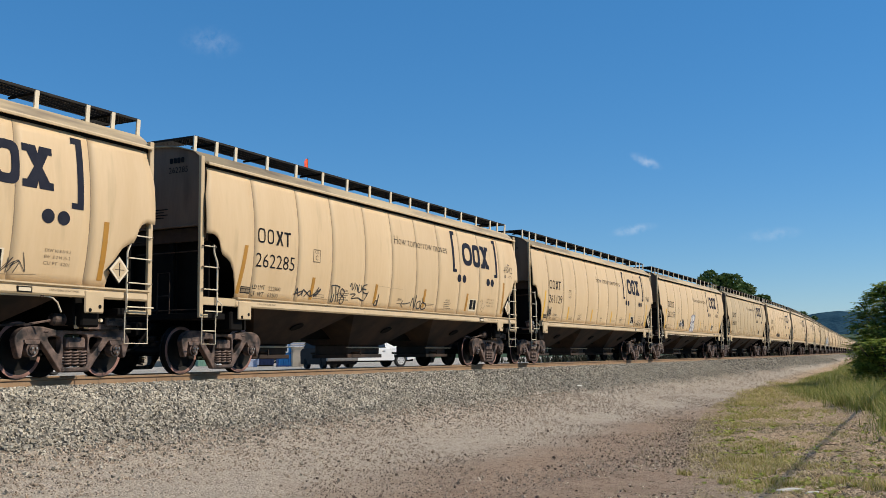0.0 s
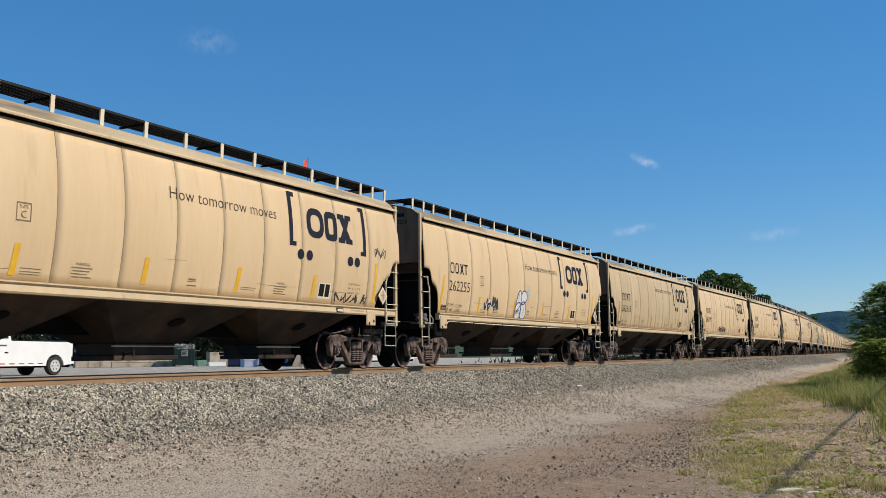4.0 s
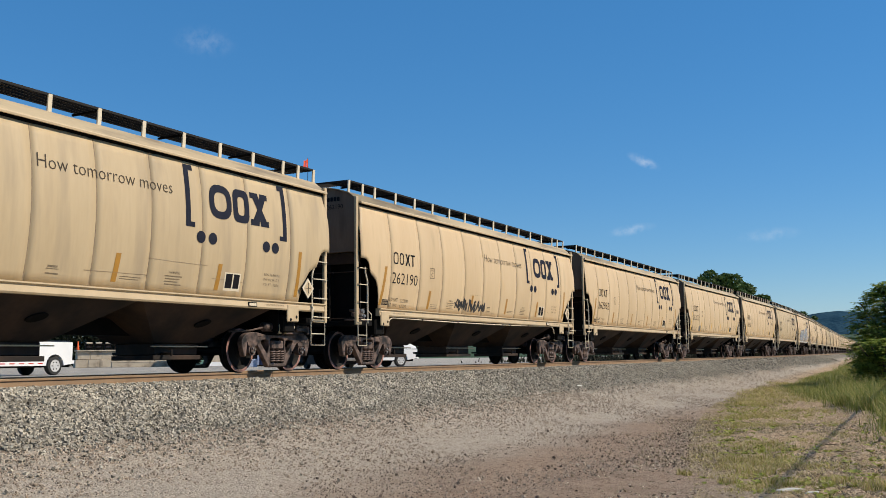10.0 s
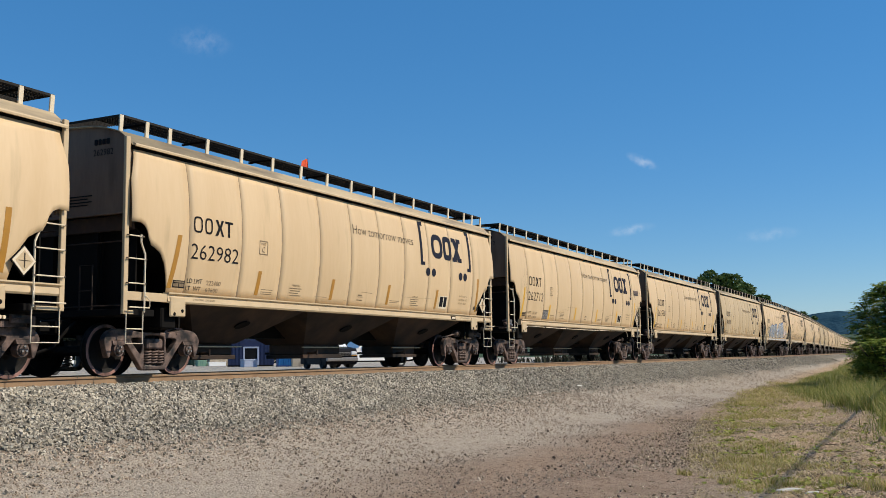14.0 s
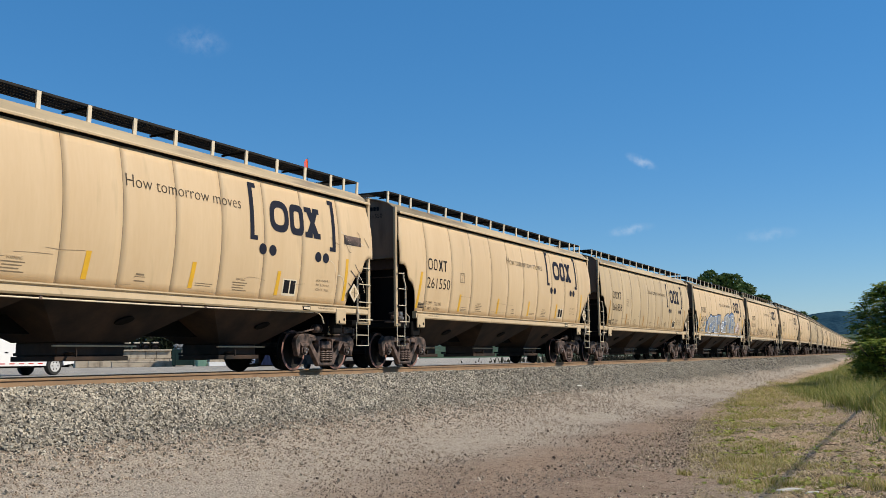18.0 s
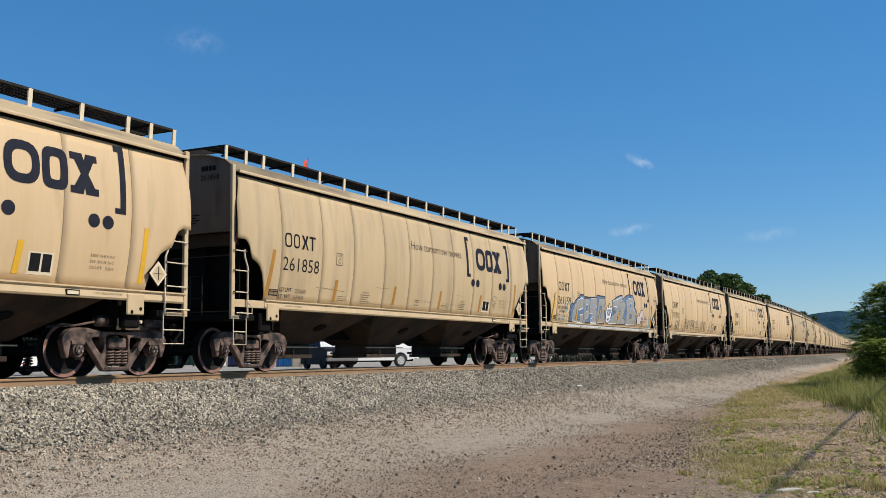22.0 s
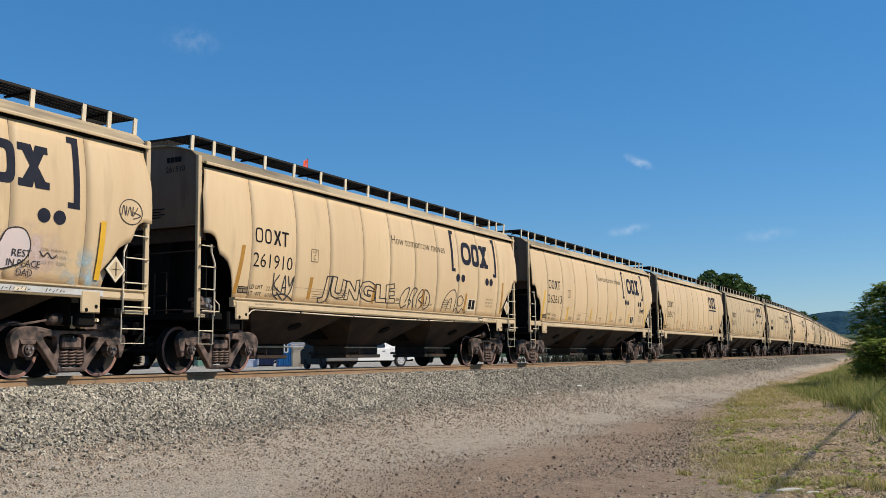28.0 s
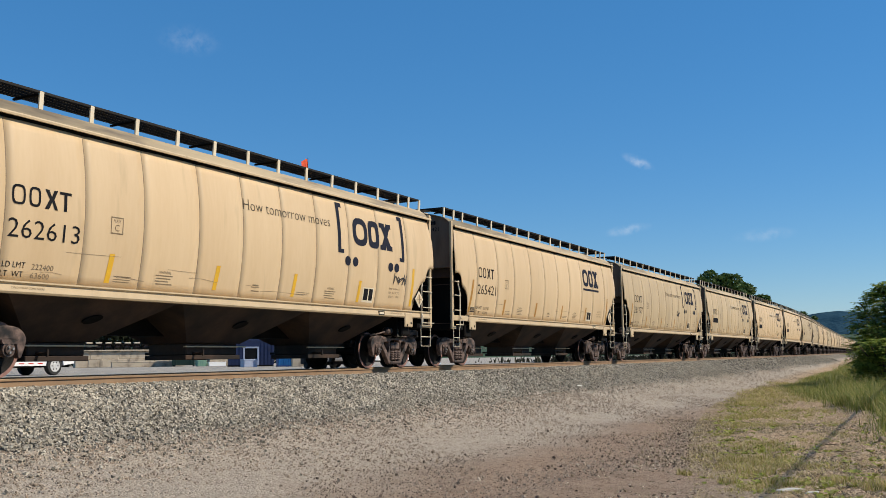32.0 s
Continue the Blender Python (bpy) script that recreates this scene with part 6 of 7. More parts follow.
def make_dumpster(m):
    d = thing("dumpster", "dark green steel dumpster overfull with scrap", "dumpster", "", m)
    part("bin", Build().prism([(-0.85, 0.12), (0.85, 0.12), (0.95, 1.45), (0.55, 1.78), (-0.9, 1.70)], -1.16, 1.0, "x"), GREEN, d)
    for x in (-0.75, 0.65):
        part("rib", Build().box(x - 0.05, x + 0.05, -0.90, -0.84, 0.15, 1.62, 0.01), GREEN, d)
    for x in (-1.0, 0.9):
        for y in (-0.6, 0.6):
            part("foot", Build().box(x - 0.06, x + 0.06, y - 0.06, y + 0.06, 0.0, 0.14, 0.01), BLACK, d)
    part("side_pocket", Build().box(1.0, 1.18, -0.35, 0.35, 0.7, 0.95, 0.02), GREEN, d)
    part("lid", Build().box(0.9, 1.5, -0.8, 0.5, 1.52, 1.57, 0.01), PALEGREEN, d, "faded green lid hanging open")
    part("notice", Build().box(-0.26, 0.34, -0.935, -0.90, 1.02, 1.58, 0.005), CONCRETE, d, "pale notice plate")
    for k, z in enumerate((1.46, 1.38, 1.28, 1.18)):
        part("notice_line", Build().box(-0.18, 0.26 - 0.1 * (k % 2), -0.945, -0.936, z - 0.02, z + 0.02), BLACK, d)
    scrap(d, -1.0, 0.9, -0.8, 0.8, 1.6, 2.15, 220, 4)
    return d


make_dumpster(pose(78.23, 67.73, YARD, 0, 0, -52))


def box_thing(name, label, cat, m, sx, sy, sz, mat, ribs=0, rib_mat=None, group=""):
    t = thing(name, label, cat, group, m)
    part("shell", Build().box(-sx / 2, sx / 2, -sy / 2, sy / 2, 0, sz, 0.03), mat, t)
    part("rim", Build().box(-sx / 2 - 0.03, sx / 2 + 0.03, -sy / 2 - 0.03, sy / 2 + 0.03, sz - 0.08, sz + 0.01, 0.02), rib_mat or mat, t)
    for k in range(ribs):
        x = -sx / 2 + sx * (k + 0.5) / ribs
        part("rib", Build().box(x - 0.03, x + 0.03, -sy / 2 - 0.03, -sy / 2 + 0.005, 0.05, sz - 0.1), rib_mat or mat, t)
    return t


FACE = -33
box_thing("crate", "pale grey-blue plastic crate", "crate", pose(64.4, 49.2, YARD, 0, 0, FACE), 1.1, 0.9, 0.62, PALEBLUE, 0, group="crates on the yard")
box_thing("crate", "faded light green plastic crate", "crate", pose(76.98, 64.59, YARD, 0, 0, FACE), 0.9, 0.7, 0.58, PALEGREEN, 4, group="crates on the yard")
box_thing("concrete_block", "pale weathered concrete block on the yard", "concrete block", pose(64.75, 44.75, YARD, 0, 0, FACE - 16), 0.95, 0.8, 1.45, CONCRETE, group="concrete blocks on the yard")
box_thing("concrete_block", "pale concrete block beside the dumpster", "concrete block", pose(79.9, 65.0, YARD, 0, 0, FACE), 1.9, 1.2, 1.35, CONCRETE, group="concrete blocks on the yard")
box_thing("tray", "low white plastic tray on the yard", "tray", pose(78.2, 63.7, YARD, 0, 0, FACE), 1.7, 0.8, 0.4, WHITE)


def make_toilet(m):
    """Tall blue plastic cabin: ribbed walls, a white-framed window in its door, domed roof."""
    t = thing("portable_toilet", "bright blue ribbed plastic portable toilet with a white-framed window", "portable toilet", "", m)
    w = 0.56
    part("cabin", Build().box(-w, w, -w, w, 0.10, 2.10, 0.04), SKYBLUE, t)
    part("base", Build().box(-w - 0.03, w + 0.03, -w - 0.03, w + 0.03, 0.0, 0.12, 0.02), BLUE, t)
    part("roof", Build().prism([(-w - 0.03, 2.10), (w + 0.03, 2.10), (w - 0.12, 2.24), (-w + 0.12, 2.24)], -w - 0.03, w + 0.03), PALEBLUE, t)
    for k in range(6):
        x = -w + 0.07 + 0.195 * k
        part("rib", Build().box(x - 0.025, x + 0.025, -w - 0.025, -w + 0.004, 0.16, 1.05 if 1 < k < 5 else 2.02, 0.006), SKYBLUE, t)
    win = part("window", Build().box(-0.06, 0.16, -w - 0.012, -w, 1.18, 2.0), GLASSY, t)
    for x0, x1, z0, z1 in ((-0.13, -0.06, 1.10, 2.06), (0.16, 0.23, 1.10, 2.06), (-0.06, 0.16, 1.10, 1.18), (-0.06, 0.16, 2.0, 2.06), (-0.06, 0.16, 1.58, 1.63)):
        part("window_frame", Build().box(x0, x1, -w - 0.03, -w, z0, z1, 0.006), WHITE, win, "white plastic frame")
    part("door_handle", Build().box(0.36, 0.40, -w - 0.05, -w, 0.98, 1.14, 0.01), BLACK, t)
    return t


make_toilet(pose(65.89, 46.85, YARD, 0, 0, -46))


def make_container(m):
    """Navy site container with a pale door frame."""
    t = thing("site_container", "dark navy steel site container with a pale blue door frame", "container", "", m)
    w, d, h = 1.88, 1.1, 2.3
    part("shell", Build().box(-w, w, -d, d, 0.08, h, 0.04), NAVYBOX, t)
    part("base_rail", Build().box(-w - 0.02, w + 0.02, -d - 0.02, d + 0.02, 0.0, 0.12, 0.01), BLACK, t)
    for k in range(13):
        x = -w + 0.12 + 0.30 * k
        if not -0.78 < x < 0.70:
            part("corrugation", Build().prism([(x - 0.09, 0.15), (x + 0.09, 0.15), (x + 0.09, h - 0.12), (x - 0.09, h - 0.12)], -d - 0.035, -d + 0.002), NAVYBOX, t)
    for x in (-0.66, 0.52):
        part("door_post", Build().box(x, x + 0.13, -d - 0.06, -d, 0.1, 1.55, 0.01), PALEBLUE, t)
    part("door_lintel", Build().box(-0.66, 0.65, -d - 0.055, -d, 1.55, 1.68, 0.01), PALEBLUE, t)
    part("door_panel", Build().box(-0.53, 0.52, -d - 0.045, -d, 0.1, 0.62, 0.01), PALEBLUE, t)
    part("doorway", Build().box(-0.53, 0.52, -d - 0.01, -d, 0.62, 1.55), DULL_GLASS, t)
    return t


make_container(pose(69.74, 53.12, YARD, 0, 0, -50))


def make_pallet_stack(m):
    """Flat sheets and boards stacked loosely."""
    rng = random.Random(12)
    t = thing("board_stack", "loose pale boards and sheets stacked on a concrete block", "boards", "", m)
    z = 0.0
    for k in range(7):
        h = rng.uniform(0.04, 0.09)
        a, c = rng.uniform(-0.15, 0.1), rng.uniform(0.45, 0.7)
        p = part("board", Build().box(a - c, a + c, -0.35, 0.35, z, z + h, 0.008), (CONCRETE, WHITE, PALEBLUE)[k % 3], t)
        z += h + 0.002
    return t


make_pallet_stack(pose(64.75, 44.75, YARD + 1.46, 0, 0, FACE - 16))


def make_ledge():
    """Concrete block loading ledge with machinery on top."""
    rng = random.Random(3)
    t = thing("loading_ledge", "low loading ledge of rough concrete blocks", "ledge", "", pose(78.6, 76.0, YARD, 0, 0, -36))
    x = -5.0
    while x < 4.8:
        w = rng.uniform(1.1, 1.7)
        part("block", Build().box(x, x + w - 0.03, -0.8 + rng.uniform(-0.04, 0.04), 0.8, 0, 0.80 + rng.uniform(-0.02, 0.02), 0.03), CONCRETE, t)
        if x < 3.2:
            part("block", Build().box(x + 0.2, x + w + 0.17, -0.7 + rng.uniform(-0.04, 0.04), 0.8, 0.825, 1.62 + rng.uniform(-0.02, 0.02), 0.03), CONCRETE, t)
        x += w
    part("cap_slab", Build().box(-4.9, 4.6, -0.95, 0.9, 1.64, 1.78, 0.02), CONCRETE, t)
    for k in range(8):
        y0 = -3.6 + k * 0.95
        p = thing("machine_frame", "dark steel machine frame with pale caps on the ledge", "machine", "machines on the ledge", pose(78.6, 76.0, YARD + 1.78, 0, 0, -36) @ pose(y0, 0.1, 0))
        part("frame", Build().box(-0.4, 0.4, -0.4, 0.4, 0.0, 0.12).box(-0.35, -0.25, -0.3, 0.3, 0.1, 0.75).box(0.25, 0.35, -0.3, 0.3, 0.1, 0.75).box(-0.45, 0.45, -0.35, 0.35, 0.5, 0.62), BLACK, p)
        part("cap", Build().box(-0.32, 0.32, -0.34, 0.34, 0.62, 0.80, 0.05), CONCRETE, p)
        part("drum", Build().lathe([(-0.3, 0.16), (0.3, 0.16)], (0, 0, 0.34), "x", 14), CAST, p)


make_ledge()


def make_cone(m):
    t = thing("traffic_cone", "orange traffic cone standing on the ledge", "traffic cone", "", m)
    part("cone", Build().lathe([(0.03, 0.16), (0.9, 0.04), (0.92, 0.03)], (0, 0, 0), "z", 16), CONE, t)
    part("base", Build().box(-0.22, 0.22, -0.22, 0.22, 0, 0.04, 0.01), RUBBER, t)


make_cone(pose(78.6, 76.0, YARD + 1.78, 0, 0, -36) @ pose(-4.72, -0.3, 0))
box_thing("kerb_wall", "low pale concrete wall at the yard edge", "wall", pose(75.8, 70.8, YARD, 0, 0, -36), 6.2, 0.5, 0.55, CONCRETE)

# flag on a thin mast
FLAG = []


def make_flag():
    t = thing("flag_mast", "thin mast with a small orange warning flag", "flag", "", pose(58.1, 39.35, YARD))
    part("mast", Build().lathe([(0, 0.05), (8, 0.035), (14.77, 0.02)], (0, 0, 0), "z", 8), BLACK, t)
    for k in range(3):
        rows = []
        for i in range(4):
            x = -0.02 - 0.20 * i / 3
            rows.append([(x, 0.012 * math.sin(i), z) for z in (-0.33 + 0.02 * k, 0.33 - 0.05 * k)])
        p = part("flag_panel", Build().sheet(rows, 0, (0, 0.006, 0)), ORANGE, t, "orange cloth panel", (-0.19 * k, 0, 14.37 - 0.06 * k))
        FLAG.append((p, k))


make_flag()


# ---- overhead line beside the road (its shadow lies on the verge) ----
def make_line():
    wood = surface("grey_pole_wood", (0.16, 0.125, 0.09), (0.11, 0.09, 0.07), 3, 0.9, 0.004, stretch=(4, 4, 0.4))
    for x, y in ((-32.0, -7.2), (150.0, -4.4)):
        t = thing("utility_pole", "grey wooden utility pole beside the road", "utility pole", "utility poles", pose(x, y, -1.4))
        part("pole", Build().lathe([(0, 0.17), (9.2, 0.12)], (0, 0, 0), "z", 14), wood, t)
        part("bracket", Build().box(-0.05, 0.05, 0.1, 0.3, 7.75, 7.85), STEEL, t)
    b = Build().tube([(x, -6.46 + 0.0155 * x, 6.35 - 1.0 * (1 - ((x - 59) / 91) ** 2) * 0.35) for x in np.linspace(-32, 150, 40)], 0.027, 6)
    tagged(new("overhead_cable", b.mesh("overhead_cable", RUBBER)), "thick black cable bundle strung between two poles", "cable")


make_line()


# ---- small things on the verge ----
def lying(name, label, cat, x, y, dims, mat, turn_z, seed, group=""):
    rng = random.Random(seed)
    bm = bmesh.new()
    bmesh.ops.create_icosphere(bm, subdivisions=2, radius=1.0)
    for v in bm.verts:
        q = 1 + 0.25 * noise.noise(v.co * 2.0 + Vector((seed, 0, 0)))
        v.co = Vector((v.co.x * dims[0] * q, v.co.y * dims[1] * q, v.co.z * dims[2] * q))
    me = bpy.data.meshes.new(name); bm.to_mesh(me); bm.free()
    me.materials.append(mat)
    ob = new(name, me)
    ob.matrix_basis = pose(x, y, float(level(y - TRACK_Y)) + dims[2] * 0.6, 0, 0, turn_z)
    return tagged(ob, label, cat, group)


PALE = surface("bleached_scrap", (0.62, 0.58, 0.52), (0.48, 0.44, 0.38), 6, 0.85, 0.003)
STICK = surface("dry_stick", (0.30, 0.22, 0.14), (0.22, 0.16, 0.10), 8, 0.9, 0.002)
lying("paper_scrap", "bleached flat scrap lying on the soil", "litter", 12.52, 1.67, (0.20, 0.045, 0.03), PALE, -50, 1, "litter")
lying("paper_scrap", "bleached flat scrap lying on the soil", "litter", 12.27, 1.38, (0.11, 0.035, 0.025), PALE, -52, 2, "litter")
lying("paper_scrap", "pale scrap on the ballast slope", "litter", 31.63, 10.69, (0.30, 0.10, 0.035), PALE, 10, 3, "litter")
lying("rock", "dark piece of broken tie on the ballast slope", "debris", 27.92, 11.48, (0.32, 0.06, 0.05), BARK, 8, 7)
lying("rock", "grey-brown rock in the grass", "rock", 19.2, 0.97, (0.08, 0.08, 0.08), STICK, 0, 5)
for k, (x, y, n) in enumerate(((13.9, 2.0, 0.9), (18.4, 1.5, 0.45), (17.3, 1.3, 0.3), (13.6, 2.6, 0.2))):
    z = float(level(y - TRACK_Y)) + 0.02
    b = Build().tube([(0, 0, 0), (n * 0.5, 0.04, 0.03), (n, 0, 0.01)], 0.009, 5)
    ob = new("stick", b.mesh("stick", STICK)); ob.matrix_basis = pose(x, y, z, 0, 0, 5 + 50 * k)
    tagged(ob, "dry broken stick on the soil", "stick", "sticks on the verge")


# ---- spray paint on the cars ----
SPRAY_BLACK = surface("black_spray_paint", (0.02, 0.018, 0.018), (0.035, 0.03, 0.028), 8, 0.6)
SPRAY_BLUE = surface("blue_spray_paint", (0.085, 0.150, 0.29), (0.155, 0.225, 0.355), 3, 0.55)
SPRAY_GREY = surface("silver_spray_paint", (0.255, 0.260, 0.262), (0.355, 0.340, 0.310), 2.5, 0.5)
SPRAY_WHITE = surface("white_spray_paint", (0.78, 0.80, 0.84), (0.66, 0.70, 0.78), 4, 0.6)
SMUDGE = surface("smeared_grey_paint", (0.060, 0.060, 0.068), (0.24, 0.21, 0.175), 14, 0.6)
SPRAY_PALE = surface("thin_pale_spray_paint", (0.56, 0.54, 0.52), (0.64, 0.60, 0.55), 3, 0.6)
SPRAY_DEEP = surface("deep_blue_spray_paint", (0.016, 0.035, 0.115), (0.030, 0.060, 0.17), 4, 0.6)
SPRAY_PINK = surface("pale_pink_spray_paint", (0.62, 0.50, 0.47), (0.55, 0.48, 0.46), 4, 0.6)


def ribbon(b, pts, width, out=0.02, mat=0):
    """A painted line through points (u, z) of the side."""
    p = [Vector(q) for q in pts]
    rows = []
    for i, q in enumerate(p):
        d = p[min(i + 1, len(p) - 1)] - p[max(i - 1, 0)]
        if d.length < 1e-6:
            d = Vector((1, 0))
        nrm = Vector((-d.y, d.x)).normalized() * width / 2
        rows.append([on_side(q.x - nrm.x, q.y - nrm.y, out), on_side(q.x + nrm.x, q.y + nrm.y, out)])
    return b.sheet(rows, mat)


def smooth_line(ctrl, n=6):
    """Points along a rounded line through the control points."""
    c = [ctrl[0]] + list(ctrl) + [ctrl[-1]]
    out = []
    for i in range(1, len(c) - 2):
        p0, p1, p2, p3 = (np.array(c[i + k], float) for k in (-1, 0, 1, 2))
        for k in range(n):
            t = k / n
            out.append(tuple(0.5 * (2 * p1 + (p2 - p0) * t + (2 * p0 - 5 * p1 + 4 * p2 - p3) * t * t + (3 * p1 - p0 - 3 * p2 + p3) * t ** 3)))
    return out + [tuple(c[-2])]


def scribble(car, u0, u1, z0, z1, seed, width=0.028, mat=None, strokes=None, label="black spray-paint scrawl"):
    """An illegible tag: looping strokes side by side."""
    rng = random.Random(seed)
    b = Build()
    n = strokes or max(2, int((u1 - u0) / 0.22))
    w = (u1 - u0) / n
    for k in range(n):
        a = u0 + k * w
        pts = [(a + rng.uniform(0, 0.3) * w, z0 + rng.uniform(0, 0.3) * (z1 - z0))]
        for j in range(rng.randint(4, 7)):
            pts.append((a + rng.uniform(-0.15, 1.2) * w, z0 + (z1 - z0) * (rng.uniform(0.55, 1) if j % 2 == 0 else rng.uniform(0, 0.4))))
        ribbon(b, smooth_line(pts), width, 0.020 + 0.0004 * k)
    part("graffiti_tag", b, mat or SPRAY_BLACK, car, label)


def bubble(car, shapes, fill, line, label, width=0.05, out=0.018):
    """Filled rounded shapes with a thick outline."""
    for k, ctrl in enumerate(shapes):
        loop = smooth_line(list(ctrl) + [ctrl[0]], 5)[:-1]
        part("graffiti_fill", poly_on_side(Build(), loop, out + 0.0012 * k), fill, car, label)
        part("graffiti_outline", ribbon(Build(), loop + [loop[0], loop[1]], width, out + 0.003 + 0.0012 * k), line, car)


def mural(car, mass, letters, details, level_out):
    """A painted word: blue mass with a black edge, silver letters with white edges, blue inner details."""
    part("graffiti_shadow", poly_on_side(Build(), mass, level_out), SPRAY_BLUE, car, "blue cast edge of the large graffiti")
    part("graffiti_outline", ribbon(Build(), mass + mass[:2], 0.05, level_out + 0.004), SPRAY_BLACK, car)
    for k, pts in enumerate(letters):
        o = level_out + 0.008 + 0.0022 * k
        part("graffiti_fill", poly_on_side(Build(), pts, o), SPRAY_GREY, car, "silver body of a graffiti letter")
        part("graffiti_outline", ribbon(Build(), pts + pts[:2], 0.026, o + 0.0006), SPRAY_BLACK if k % 2 else SPRAY_WHITE, car)
        part("graffiti_highlight", ribbon(Build(), [(u - 0.03, z + 0.025) for u, z in pts[len(pts) // 3:2 * len(pts) // 3 + 1]], 0.016, o + 0.0012), SPRAY_WHITE, car)
    for k, pts in enumerate(details):
        o = level_out + 0.020 + 0.001 * k
        part("graffiti_shadow", poly_on_side(Build(), pts, o), SPRAY_BLUE, car)
        part("graffiti_outline", ribbon(Build(), pts + pts[:2], 0.022, o + 0.0006), SPRAY_WHITE if k % 2 else SPRAY_BLACK, car)


def hollow_word(car, words, u, z, width, height, mat, label, line=0.022, bold=0.05):
    """Words drawn as hollow outline letters."""
    cu = bpy.data.curves.new("lettering", "FONT")
    cu.body, cu.size, cu.resolution_u, cu.offset, cu.fill_mode, cu.bevel_depth, cu.bevel_resolution = words, 1.0, 2, bold, "NONE", line, 0
    ob = bpy.data.objects.new("lettering", cu)
    scene.collection.objects.link(ob)
    bpy.context.view_layer.update()
    me = bpy.data.meshes.new_from_object(ob.evaluated_get(bpy.context.evaluated_depsgraph_get()))
    bpy.data.objects.remove(ob)
    xs, ys = [v.co.x for v in me.vertices], [v.co.y for v in me.vertices]
    x0, x1, y0, y1 = min(xs), max(xs), min(ys), max(ys)
    for v in me.vertices:
        a, c = (v.co.x - x0) / (x1 - x0), (v.co.y - y0) / (y1 - y0)
        lean = 0.10 * (a - 0.5) * (1 - c) + 0.02 * math.sin(9 * a)
        v.co = on_side(u + width * (a + lean), z + height * c * (1 + 0.06 * math.sin(14 * a)), 0.020 + 0.15 * v.co.z)
    me.materials.clear(); me.materials.append(mat)
    return part("graffiti_word", me, None, car, label)


def mist_material(name, colour):
    """Thin spray paint that lets the sheet show through, fading out from the middle of its patch."""
    m = bpy.data.materials.new(name)
    m.use_nodes = True
    t = m.node_tree
    n, ln = t.nodes, t.links
    b = n["Principled BSDF"]
    b.inputs["Base Color"].default_value, b.inputs["Roughness"].default_value = (*colour, 1), 0.65
    uv = n.new("ShaderNodeUVMap")
    sub = n.new("ShaderNodeVectorMath"); sub.operation = "SUBTRACT"; sub.inputs[1].default_value = (0.5, 0.5, 0)
    ln.new(uv.outputs[0], sub.inputs[0])
    size = n.new("ShaderNodeVectorMath"); size.operation = "LENGTH"; ln.new(sub.outputs[0], size.inputs[0])
    fade = n.new("ShaderNodeMapRange"); fade.interpolation_type = "SMOOTHSTEP"
    fade.inputs[1].default_value, fade.inputs[2].default_value, fade.inputs[4].default_value = 0.5, 0.05, 1.0
    ln.new(size.outputs["Value"], fade.inputs[0])
    co = n.new("ShaderNodeTexCoord")
    k = n.new("ShaderNodeTexNoise"); k.inputs["Scale"].default_value, k.inputs["Detail"].default_value = 3.5, 5
    ln.new(co.outputs["Object"], k.inputs["Vector"])
    r = n.new("ShaderNodeMapRange"); r.inputs[1].default_value, r.inputs[2].default_value, r.inputs[4].default_value = 0.42, 0.62, 0.75
    ln.new(k.outputs["Fac"], r.inputs[0])
    mul = n.new("ShaderNodeMath"); mul.operation = "MULTIPLY"; ln.new(fade.outputs[0], mul.inputs[0]); ln.new(r.outputs[0], mul.inputs[1])
    clear = n.new("ShaderNodeBsdfTransparent")
    mx = n.new("ShaderNodeMixShader")
    ln.new(mul.outputs[0], mx.inputs[0]); ln.new(clear.outputs[0], mx.inputs[1]); ln.new(b.outputs[0], mx.inputs[2])
    ln.new(mx.outputs[0], n["Material Output"].inputs["Surface"])
    return m


def haze(car, u, z, ru, rz, mat, out, label):
    """A soft patch of spray mist on the side."""
    z0, z1 = max(1.49, z - rz), z + rz
    grid = [[(u - ru + 2 * ru * i / 8, z0 + (z1 - z0) * j / 8) for j in range(9)] for i in range(9)]
    b = Build().sheet([[on_side(a, q, out) for a, q in row] for row in grid])
    ob = part("spray_haze", b, mat, car, label)
    layer = ob.data.uv_layers.new(name="UVMap")
    for lp in ob.data.loops:
        p = ob.data.vertices[lp.vertex_index].co
        layer.data[lp.index].uv = ((p.x + HALF - u + ru) / (2 * ru), (p.z - z + rz) / (2 * rz))


def word_on(car, words, u, z, w, h, mat=None, out=0.05):
    part("graffiti_word", letters_on_side(words, u, z, w, h, mat or SPRAY_BLACK, out, 0.004), None, car, "thin black marker writing")


def strokes_on(car, u, z, w, h, lines, width, label, mat=None):
    b = Build()
    for k, ln in enumerate(lines):
        ribbon(b, smooth_line([(u + w * a, z + h * c) for a, c in ln], 6), width, 0.020 + 0.0005 * k)
    part("graffiti_tag", b, mat or SPRAY_BLACK, car, label)


